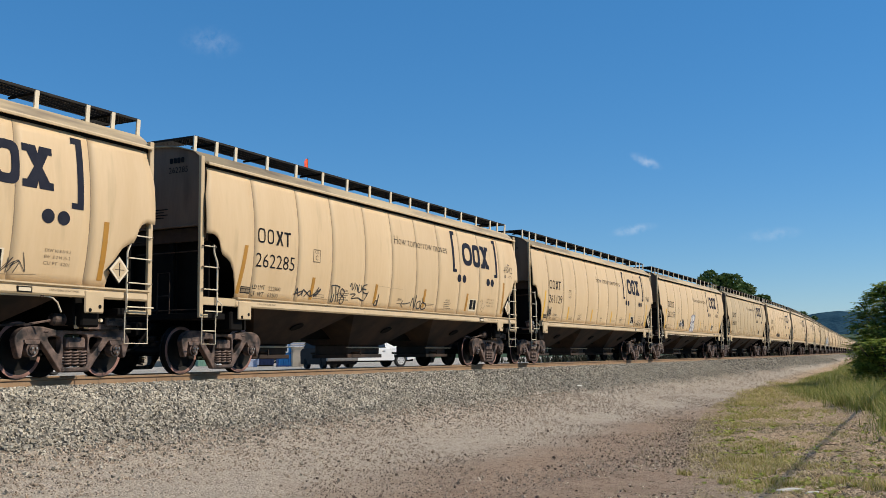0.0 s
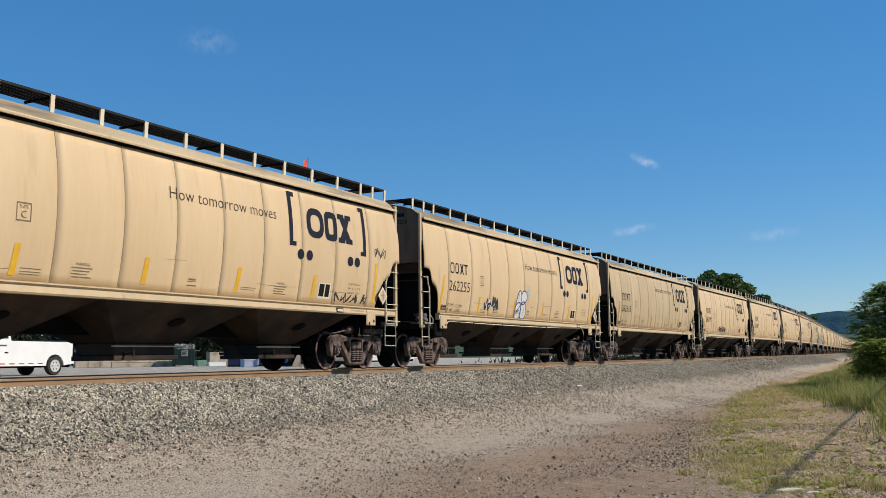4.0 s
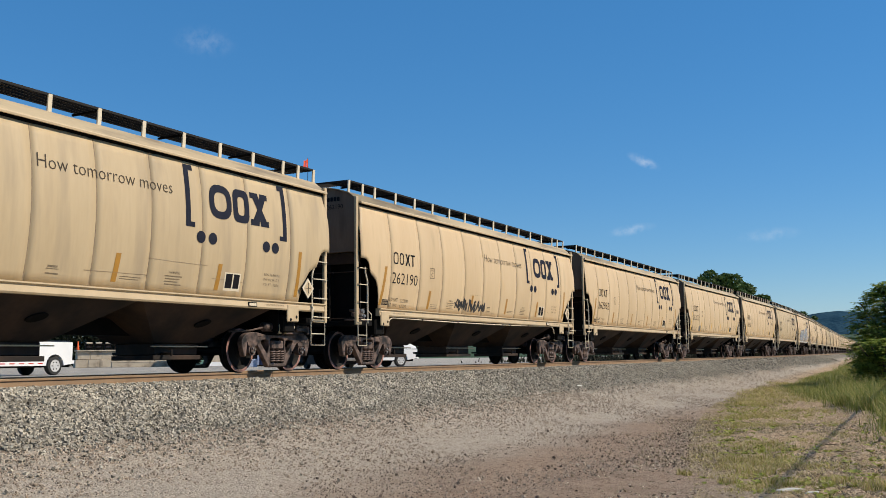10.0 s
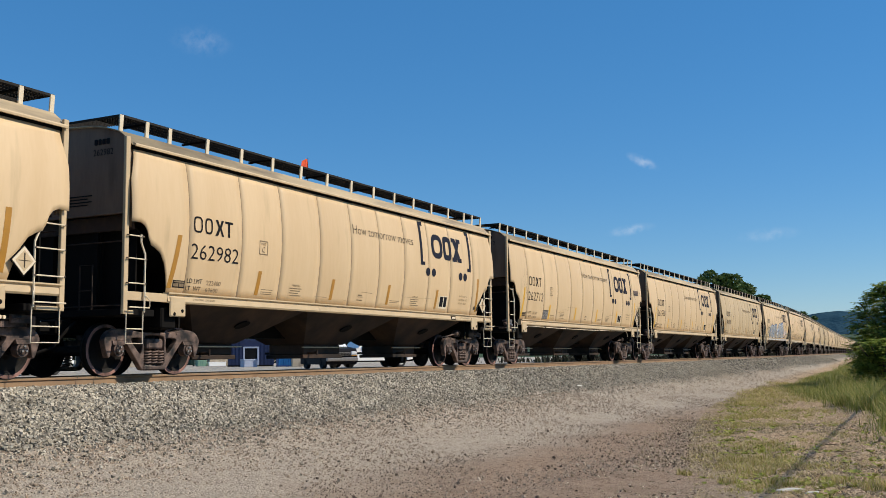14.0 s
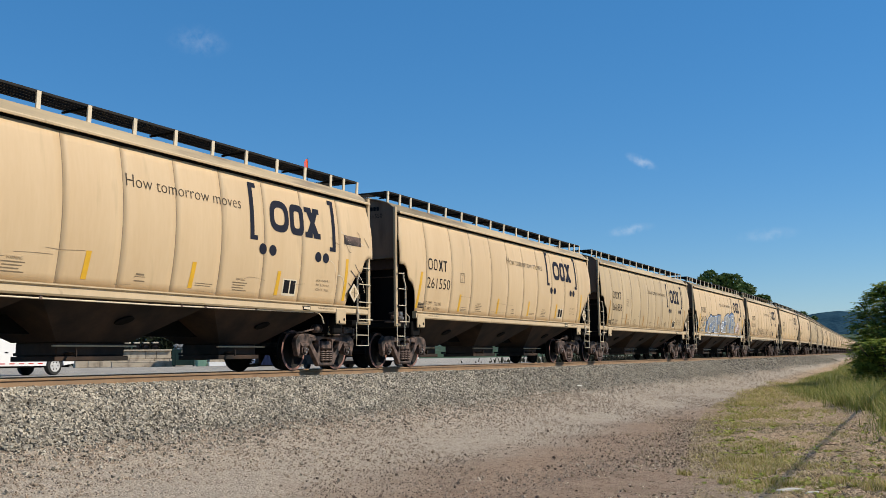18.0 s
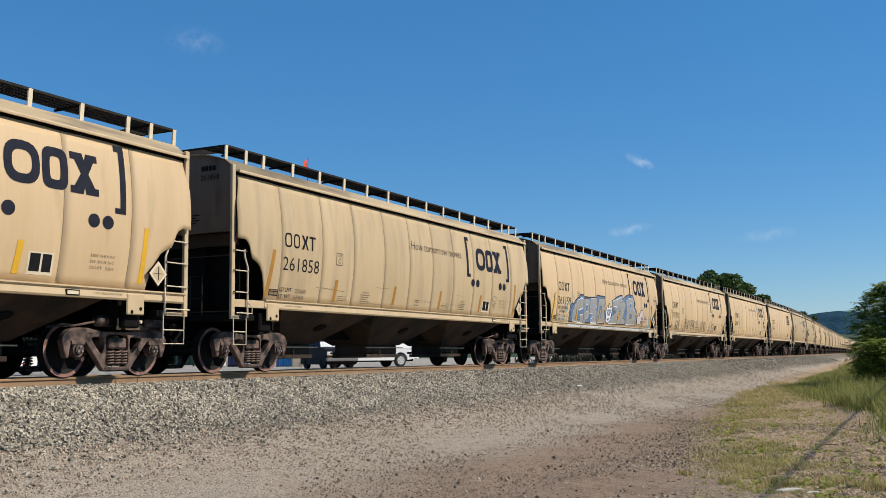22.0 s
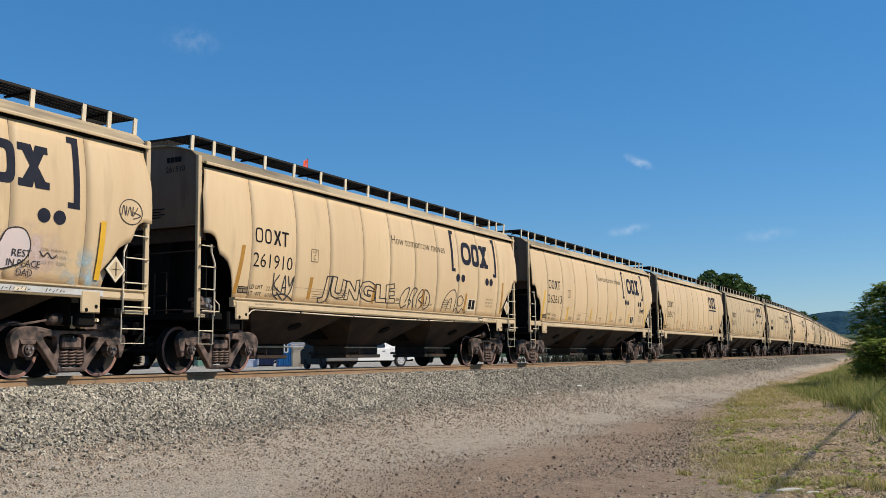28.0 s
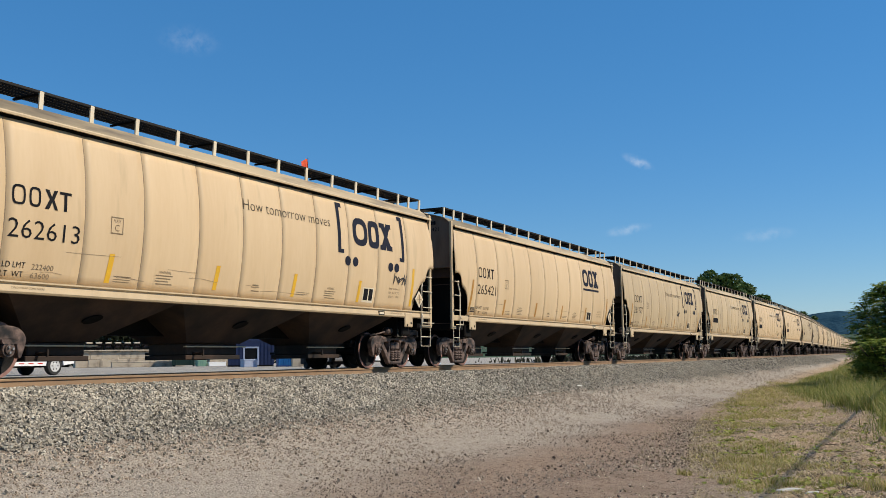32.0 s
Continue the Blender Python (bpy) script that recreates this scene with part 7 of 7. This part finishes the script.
def paint_cars():
    cars = dict(TRAIN)
    c = cars[0]
    # marker tags of the first car
    strokes_on(c, 4.44, 1.52, 0.62, 0.42, [[(0, 0.95), (0.3, 1.0), (0.62, 0.92)], [(0.05, 0.9), (0.12, 0.5), (0.10, 0.15), (0.2, 0.1), (0.25, 0.55)], [(0.3, 0.95), (0.38, 0.5), (0.40, 0.1)], [(0.55, 0.9), (0.5, 0.5), (0.56, 0.1)], [(0.38, 0.5), (0.55, 0.55)],
                                             [(0.95, 0.7), (0.75, 0.85), (0.66, 0.6), (0.95, 0.35), (0.9, 0.05), (0.7, 0.05), (0.72, 0.3), (0.95, 0.65)]], 0.026, "black spray-paint scrawl")
    strokes_on(c, 5.2, 1.58, 0.9, 0.48, [[(0.05, 0.75), (0.12, 0.95), (0.18, 0.6), (0.28, 0.98)], [(0.3, 0.6), (0.36, 0.9), (0.46, 0.55)], [(0.5, 0.92), (0.48, 0.55), (0.62, 0.6), (0.62, 0.9)], [(0.9, 0.95), (0.7, 0.85), (0.74, 0.55), (0.98, 0.5)], [(0.7, 0.72), (0.88, 0.7)],
                                         [(0.1, 0.4), (0.35, 0.42), (0.18, 0.2), (0.5, 0.25), (0.8, 0.15), (1.0, 0.6)]], 0.024, "black spray-paint scrawl")
    strokes_on(c, 6.42, 1.52, 0.22, 0.32, [[(0.9, 1.0), (0.75, 0.5), (0.3, 0.45), (0.1, 0.15), (0.5, 0.1), (0.8, 0.5), (0.7, 0.0)]], 0.03, "black spray-paint scrawl")
    strokes_on(c, 7.8, 1.56, 0.48, 0.2, [[(0.2, 0.95), (0.0, 0.4), (0.25, 0.0)], [(0.0, 0.45), (0.5, 0.5), (1.0, 0.7)]], 0.024, "black spray-paint arrow")
    strokes_on(c, 8.32, 1.54, 0.86, 0.38, [[(0.0, 0.1), (0.1, 0.75), (0.25, 0.1), (0.32, 1.0)], [(0.6, 0.6), (0.4, 0.45), (0.42, 0.08), (0.62, 0.12), (0.6, 0.6)], [(0.88, 0.55), (0.7, 0.4), (0.72, 0.05), (0.95, 0.1), (1.0, 0.4), (0.8, 0.5), (0.75, 0.85)]], 0.03, "black spray-paint scrawl")
    strokes_on(c, 14.38, 2.76, 0.72, 0.44, [[(0.0, 0.5), (0.2, 0.55)], [(0.1, 0.75), (0.12, 0.35)], [(0.3, 0.4), (0.28, 0.8), (0.5, 0.75), (0.34, 0.6), (0.5, 0.45), (0.3, 0.42)], [(0.55, 0.8), (0.56, 0.45)], [(0.5, 0.62), (0.7, 0.65)], [(0.7, 0.8), (0.72, 0.45), (0.95, 0.4), (0.92, 0.75), (0.7, 0.78)], [(0.45, 1.0), (0.62, 0.95), (0.5, 0.9), (0.45, 1.0)],
                                            [(0.05, 0.2), (0.07, 0.0)], [(0.2, 0.18), (0.14, 0.05), (0.25, 0.02), (0.2, 0.18)], [(0.5, 0.18), (0.5, 0.0)], [(0.62, 0.18), (0.62, 0.0)], [(0.75, 0.2), (0.85, 0.02)]], 0.016, "black marker tag near the car end")
    strokes_on(c, 12.68, 1.62, 0.4, 0.36, [[(0.0, 0.8), (0.3, 1.0), (0.5, 0.7), (0.2, 0.5), (0.6, 0.3), (1.0, 0.6)], [(0.1, 0.3), (0.5, 0.0), (0.8, 0.2)]], 0.012, "faint grey scrawl", INK_THIN)
    scribble(c, 3.05, 3.98, 1.56, 1.86, 1, 0.03, strokes=3)
    scribble(cars[-1], 12.1, 12.8, 1.55, 1.95, 8, 0.012)
    c = cars[1]
    scribble(c, 1.55, 1.85, 1.55, 2.1, 9, 0.025, strokes=2); scribble(c, 12.6, 14.0, 1.55, 1.8, 10, 0.022)
    scribble(c, 14.3, 14.8, 2.7, 3.0, 11, 0.018)
    # the car with the blue and white throw-up
    c = cars[2]
    scribble(c, 4.05, 5.25, 1.66, 2.10, 12, 0.055)
    scribble(c, 4.2, 5.05, 1.72, 2.0, 16, 0.03, SPRAY_WHITE, label="pale inner strokes of the tag")
    haze(c, 7.5, 2.35, 0.3, 0.35, MIST_CYAN, 0.0125, "pale blue overspray")
    bubble(c, [[(6.50, 1.56), (6.56, 2.0), (6.72, 2.34), (6.9, 2.40), (6.98, 2.2), (6.92, 1.95), (6.7, 1.75)], [(6.96, 2.05), (7.0, 2.3), (7.18, 2.42), (7.4, 2.36), (7.46, 2.18), (7.3, 2.02), (7.1, 1.96)],
               [(6.48, 1.62), (6.55, 1.9), (6.75, 2.02), (6.94, 1.95), (7.0, 1.7), (6.9, 1.52), (6.6, 1.50)], [(6.95, 1.6), (6.98, 1.92), (7.16, 2.06), (7.36, 1.98), (7.46, 1.72), (7.38, 1.53), (7.1, 1.50)]],
           SPRAY_PALE, SPRAY_DEEP, "pale bubble graffiti with deep blue outline", 0.040)
    b = Build()
    for pts in ([(6.74, 2.1), (6.74, 2.2), (6.75, 2.3)], [(7.16, 1.62), (7.22, 1.76), (7.28, 1.88)], [(6.56, 1.74), (6.66, 1.76)], [(6.61, 1.76), (6.6, 1.66)], [(6.7, 1.78), (6.7, 1.66), (6.74, 1.72), (6.78, 1.78)], [(6.84, 1.78), (6.79, 1.7), (6.86, 1.66)]):
        ribbon(b, smooth_line(pts), 0.02, 0.034)
    part("graffiti_outline", b, SPRAY_DEEP, c)
    scribble(cars[4], 5.3, 7.4, 1.58, 1.98, 13, 0.05)
    for k, car in cars.items():
        if k > 13:
            continue
        rng = random.Random(90 + k)
        for q in range(7 if k in (6, 8, 11, 3) else 4):
            u, z, n = rng.uniform(1.5, 12.5), rng.uniform(1.55, 2.1), rng.uniform(0.3, 1.6)
            line = smooth_line([(u, z), (u + n * 0.4, z + rng.uniform(-0.02, 0.02)), (u + n, z + rng.uniform(-0.04, 0.03))], 5)
            part("scuff", ribbon(Build(), line, rng.uniform(0.004, 0.008), 0.0135 + 0.0002 * q), SEAM, car)
    c = cars[6]
    part("rust_patch", quad_on_side(Build(), 14.25, 2.92, 15.0, 3.14, 0.016), CAST, c, "scraped rusty rectangle on the side sheet")
    rng = random.Random(6)
    for k in range(14):
        u, z = rng.uniform(13.5, 15.2), rng.uniform(1.9, 3.3)
        n = rng.uniform(0.15, 0.6)
        line = smooth_line([(u, z), (u + 0.5 * n, z - rng.uniform(0.0, 0.25)), (u + n * 0.8, z - rng.uniform(0.1, 0.5))], 4)
        part("scrape", ribbon(Build(), [q for q in line if q[0] < 15.4], rng.uniform(0.008, 0.022), 0.014 + 0.0003 * k), (PALE_TRIM, SEAM, CAST)[k % 3], c)
    for k in range(10):
        u, z = rng.uniform(1.0, 1.5), rng.uniform(2.4, 3.3)
        part("scrape", ribbon(Build(), smooth_line([(u, z), (u + rng.uniform(-0.08, 0.08), z - 0.2), (u + rng.uniform(-0.1, 0.1), z - rng.uniform(0.3, 0.6))], 4), rng.uniform(0.003, 0.007), 0.014 + 0.0003 * k), (SEAM, MID_INK)[k % 2], c)
    patch = part("paint_patch", quad_on_side(Build(), 3.06, 1.555, 3.55, 1.85, 0.016), SMUDGE, c, "square dark grey smeared patch on the side sheet")
    for k, ln in enumerate(([(3.10, 1.64), (3.24, 1.70), (3.34, 1.77), (3.46, 1.80)], [(3.30, 1.63), (3.40, 1.72), (3.44, 1.66)], [(3.06, 1.845), (3.30, 1.856), (3.56, 1.862)], [(3.05, 1.55), (3.3, 1.552), (3.54, 1.555)])):
        part("stroke", ribbon(Build(), smooth_line(ln, 4), 0.016, 0.020 + 0.0004 * k), SPRAY_BLACK if k > 1 else SPRAY_GREY, patch)
    scribble(cars[5], 14.2, 14.6, 1.6, 1.8, 14, 0.02)
    # the car before the painted one carries a thin grey doodle
    strokes_on(cars[8], 12.55, 1.72, 0.5, 0.42, [[(0.0, 0.6), (0.4, 0.95), (0.9, 0.8), (0.5, 0.6), (0.1, 0.7)], [(0.3, 0.6), (0.5, 0.0), (0.6, 0.55)], [(0.15, 0.35), (0.8, 0.45), (0.3, 0.2)]], 0.012, "thin grey marker doodle", INK_THIN)
    # the car with the large blue and silver piece
    c = cars[9]
    mural(c, [(2.92, 1.54), (2.89, 1.84), (2.93, 2.15), (3.07, 2.22), (3.25, 2.19), (3.47, 2.35), (3.73, 2.45), (3.92, 2.5), (3.95, 2.58), (4.39, 2.6), (4.43, 2.53), (5.23, 2.54), (5.97, 2.57), (6.01, 2.66), (7.07, 2.66), (7.12, 2.34), (7.02, 2.17), (7.23, 1.89), (7.26, 1.56), (4.59, 1.53)],
          [[(3.34, 1.56), (3.29, 1.9), (3.42, 2.16), (3.74, 2.37), (4.12, 2.46), (4.38, 2.45), (4.37, 2.07), (3.87, 1.98), (3.92, 1.72), (4.11, 1.72), (4.12, 1.84), (4.44, 1.84), (4.54, 1.5), (3.7, 1.54)],
           [(4.46, 2.46), (5.15, 2.48), (5.11, 2.23), (5.16, 1.86), (5.08, 1.7), (4.8, 1.64), (4.82, 1.52), (4.59, 1.52)],
           [(5.26, 2.5), (5.97, 2.52), (5.99, 2.15), (5.8, 2.1), (6.05, 1.9), (6.24, 1.54), (5.46, 1.53), (5.46, 1.67), (5.62, 1.78), (5.59, 1.92), (5.24, 1.9), (5.24, 2.23)],
           [(6.23, 2.56), (7.05, 2.59), (7.04, 2.25), (6.95, 2.14), (7.16, 1.89), (7.18, 1.56), (6.32, 1.54), (6.14, 1.98), (6.21, 2.27)]],
          [[(3.75, 1.93), (3.85, 2.0), (3.95, 1.76), (4.15, 1.72), (4.09, 1.6), (3.83, 1.63)], [(4.65, 2.21), (4.88, 2.25), (4.9, 1.98), (4.64, 1.93)], [(6.4, 2.25), (6.64, 2.24), (6.74, 1.99), (6.63, 1.75), (6.48, 1.71)], [(5.53, 2.25), (5.84, 2.26), (5.82, 2.2), (5.54, 2.16)], [(2.99, 1.64), (2.99, 1.93), (3.08, 2.13), (3.2, 2.14), (3.14, 1.91), (3.2, 1.62)]], 0.014)
    mural(c, [(7.67, 1.56), (7.83, 1.69), (8.12, 1.91), (8.19, 2.22), (8.07, 2.53), (8.99, 2.77), (9.58, 2.84), (9.61, 2.66), (10.07, 2.82), (10.62, 2.92), (11.11, 2.9), (11.44, 2.71), (11.43, 2.38), (11.83, 2.21), (11.98, 1.87), (11.9, 1.6), (9.5, 1.58)],
          [[(7.74, 1.56), (8.29, 1.88), (8.37, 2.13), (8.82, 2.29), (8.26, 2.28), (8.21, 2.51), (9.49, 2.74), (9.44, 2.48), (9.06, 2.09), (8.92, 1.81), (9.13, 1.61)],
           [(9.03, 1.58), (9.19, 1.88), (9.34, 2.15), (9.08, 2.25), (9.2, 2.49), (9.55, 2.6), (9.89, 2.57), (10.03, 2.37), (9.84, 2.06), (9.77, 1.85), (10.12, 1.8), (10.13, 1.59)],
           [(10.17, 2.62), (10.68, 2.76), (11.17, 2.74), (11.38, 2.54), (11.23, 2.33), (11.71, 2.14), (11.81, 1.86), (11.69, 1.6), (10.29, 1.58), (10.3, 2.09)]],
          [[(8.32, 2.09), (8.74, 2.23), (8.66, 2.08), (8.35, 1.95)], [(10.65, 2.56), (10.98, 2.52), (10.86, 2.33), (10.68, 2.26)], [(10.72, 2.05), (11.16, 2.01), (11.02, 1.88), (10.73, 1.87)]], 0.014)
    bubble(c, [[(7.36, 1.66), (7.30, 2.05), (7.42, 2.30), (7.55, 2.22), (7.66, 2.42), (7.78, 2.22), (7.98, 2.30), (8.05, 2.0), (7.9, 1.72), (7.62, 1.58)]], SPRAY_WHITE, SPRAY_BLACK, "small white bubble with black edge", 0.03, 0.036)
    word_on(c, "RIP", 7.46, 1.90, 0.46, 0.26)
    part("graffiti_smile", ribbon(Build(), smooth_line([(7.48, 1.78), (7.62, 1.72), (7.8, 1.80)]), 0.05, 0.048), SPRAY_BLACK, c)
    haze(c, 2.3, 1.85, 0.75, 0.6, MIST_CYAN, 0.0125, "pale cyan overspray")
    haze(c, 2.9, 1.75, 0.6, 0.5, MIST_YELLOW, 0.0130, "pale yellow overspray")
    haze(c, 3.15, 2.25, 0.4, 0.4, MIST_CYAN, 0.0135, "pale cyan overspray")
    haze(c, 12.9, 1.92, 0.9, 0.6, MIST_PINK, 0.0125, "pale pink overspray")
    haze(c, 14.1, 1.70, 0.7, 0.5, MIST_CYAN, 0.0130, "pale cyan overspray")
    word_on(c, "REST IN PEACE", 1.62, 1.98, 1.0, 0.10)
    word_on(c, "FATHER", 1.78, 1.84, 0.55, 0.09)
    bubble(c, [[(12.05, 1.6), (12.0, 1.95), (12.15, 2.15), (12.35, 2.02), (12.5, 2.25), (12.8, 2.28), (12.95, 2.05), (12.85, 1.8), (12.5, 1.66)]], SPRAY_PINK, SPRAY_BLACK, "pale cloud-shaped graffiti with black edge", 0.024, 0.03)
    word_on(c, "REST", 12.62, 1.86, 0.36, 0.11); word_on(c, "IN PEACE", 12.55, 1.71, 0.62, 0.11); word_on(c, "DAD", 12.75, 1.57, 0.30, 0.11)
    strokes_on(c, 13.1, 1.80, 0.4, 0.2, [[(0.1, 0.9), (0.3, 0.5), (0.5, 0.8), (0.75, 0.4), (0.95, 0.7)]], 0.022, "small bird-shaped black stroke")
    part("sill_paint", Build().box(2.6 - HALF, 14.5 - HALF, -1.5675, -1.5605, 1.335, 1.43), SILL_PAINT, c, "pale grey paint smeared over the side sill")
    b = Build()
    for u, w in ((4.1, 0.34), (6.35, 0.42), (12.2, 0.9), (13.3, 0.45)):
        for q in range(int(w / 0.07)):
            b.tube([(u + 0.07 * q - HALF, -1.572, 1.35 + 0.02 * (q % 2)), (u + 0.07 * q + 0.03 - HALF, -1.572, 1.41 - 0.015 * (q % 3))], 0.006, 4)
    part("sill_tag", b, SPRAY_BLACK, c, "tiny black tags on the sill")
    ring = [(15.02 + 0.27 * math.cos(a), 2.82 + 0.22 * math.sin(a)) for a in np.linspace(0, 6.4, 22)]
    part("graffiti_ring", ribbon(Build(), ring, 0.016), SPRAY_BLACK, c)
    strokes_on(c, 14.8, 2.70, 0.45, 0.24, [[(0.0, 0.2), (0.1, 0.9), (0.2, 0.2), (0.25, 0.9)], [(0.3, 0.2), (0.42, 0.85), (0.52, 0.25)], [(0.6, 0.9), (0.58, 0.2), (0.85, 0.9)], [(0.6, 0.5), (1.0, 0.3), (0.6, 0.0)]], 0.016, "black marker tag in a ring")
    # the car with hollow black letters
    c = cars[10]
    hollow_word(c, "JUNGLE", 4.15, 1.50, 3.25, 0.62, SPRAY_BLACK, "row of hollow black outline letters", 0.018)
    strokes_on(c, 7.82, 1.52, 1.65, 0.56, [[(0.12, 0.9), (0.0, 0.5), (0.05, 0.05), (0.2, 0.2)], [(0.12, 0.9), (0.25, 1.0), (0.22, 0.6), (0.15, 0.3)], [(0.28, 0.05), (0.3, 0.6), (0.4, 1.0), (0.52, 0.95), (0.4, 0.5), (0.45, 0.1)], [(0.55, 0.1), (0.55, 0.6), (0.7, 1.0), (0.72, 0.7), (0.6, 0.5), (0.75, 0.3), (0.62, 0.05)],
                                            [(0.8, 0.05), (0.78, 0.95), (0.95, 0.8), (0.98, 0.3), (0.82, 0.05)], [(0.25, 0.45), (0.35, 0.4), (0.3, 0.2)], [(0.85, 0.3), (0.88, 0.7)]], 0.030, "cluster of tangled black outline letters")
    strokes_on(c, 10.2, 1.50, 1.6, 0.66, [[(0.0, 0.05), (0.1, 0.6), (0.3, 0.95), (0.48, 1.0), (0.55, 0.7), (0.5, 0.1)], [(0.18, 0.1), (0.28, 0.55), (0.38, 0.6), (0.36, 0.15)], [(0.66, 0.35), (0.62, 0.65), (0.75, 0.8), (0.86, 0.6), (0.78, 0.38), (0.66, 0.35)], [(0.5, 0.05), (0.6, 0.25), (0.72, 0.05), (0.84, 0.25), (0.96, 0.05), (1.0, 0.2)]], 0.026, "loose black outline drawing")
    strokes_on(c, 2.3, 1.46, 0.8, 0.6, [[(0.0, 1.0), (0.05, 0.3), (0.3, 0.1)], [(0.25, 0.95), (0.05, 0.6), (0.35, 0.35)], [(0.4, 0.3), (0.5, 0.95), (0.6, 0.3)], [(0.42, 0.5), (0.6, 0.55)], [(0.65, 0.95), (0.75, 0.6), (0.9, 0.95), (0.8, 0.4), (0.5, 0.0)], [(0.1, 0.2), (0.5, 0.3), (0.95, 0.1), (0.7, -0.05), (0.2, 0.35)]], 0.030, "black spray-paint scrawl")
    scribble(cars[11], 13.25, 14.1, 2.1, 2.42, 54, 0.03)
    scribble(cars[13], 9.5, 10.0, 2.2, 2.5, 55, 0.04)


MIST_CYAN, MIST_YELLOW, MIST_PINK = mist_material("thin_cyan_mist", (0.34, 0.53, 0.64)), mist_material("thin_yellow_mist", (0.74, 0.54, 0.20)), mist_material("thin_pink_mist", (0.64, 0.50, 0.48))
SILL_PAINT = surface("pale_grey_sill_paint", (0.55, 0.54, 0.52), (0.42, 0.41, 0.39), 2.5, 0.55, dirt=(0.30, 0.27, 0.22), dirt_scale=1.5)
paint_cars()


# ---- movement ----
STILE = 14.853
SHIFT = [0.0, 6.242, 12.479, 18.706, 24.919, 31.122, 37.321, 43.521, 49.716, 55.899, 62.066, 68.218, 74.356, 80.485, 86.61, 92.731, 98.836, 104.906, 110.925, 116.89, 122.798, 128.657, 134.487, 140.306, 146.129, 151.961, 157.803, 163.623, 169.372, 175.037, 180.74, 186.55, 192.28]


def car_pose(k, run):
    s = STILE + k * CAR_PITCH + HALF - run
    xa, ya = along(s - 6.547)
    xb, yb = along(s + 6.547)
    return pose(float(xa + xb) / 2, float(ya + yb) / 2, 0, 0, 0, math.degrees(math.atan2(float(yb - ya), float(xb - xa))))


def motions():
    for k, car in TRAIN:
        walk(car, [(float(t), car_pose(k, run)) for t, run in enumerate(SHIFT)])
    seconds = np.arange(0, 32.01, 0.1)
    runs = np.interp(seconds, np.arange(33), SHIFT)
    for ob in ROLLING:
        place = ob.matrix_basis.translation.copy()
        walk(ob, [(float(t), Matrix.Translation(place) @ Matrix.Rotation(-float(r) / 0.457, 4, "Y")) for t, r in zip(seconds, runs)])
    for ob, start, end in CLOUDS:
        walk(ob, [(0.0, start), (32.0, end)])
    for ob, k in FLAG:
        rest = ob.matrix_basis.copy()
        rows = []
        for i in range(65):
            t = i * 0.5
            swing = (18 + 22 * k) * math.sin(2.1 * t + 0.9 * k) + 10 * math.sin(0.7 * t + k)
            rows.append((t, Matrix.Rotation(radians(12 * math.sin(2.1 * t)), 4, "Z") @ rest @ pose(0, 0, 0, 0, 8 * math.sin(1.3 * t + k), 0.35 * swing)))
        walk(ob, rows)


motions()
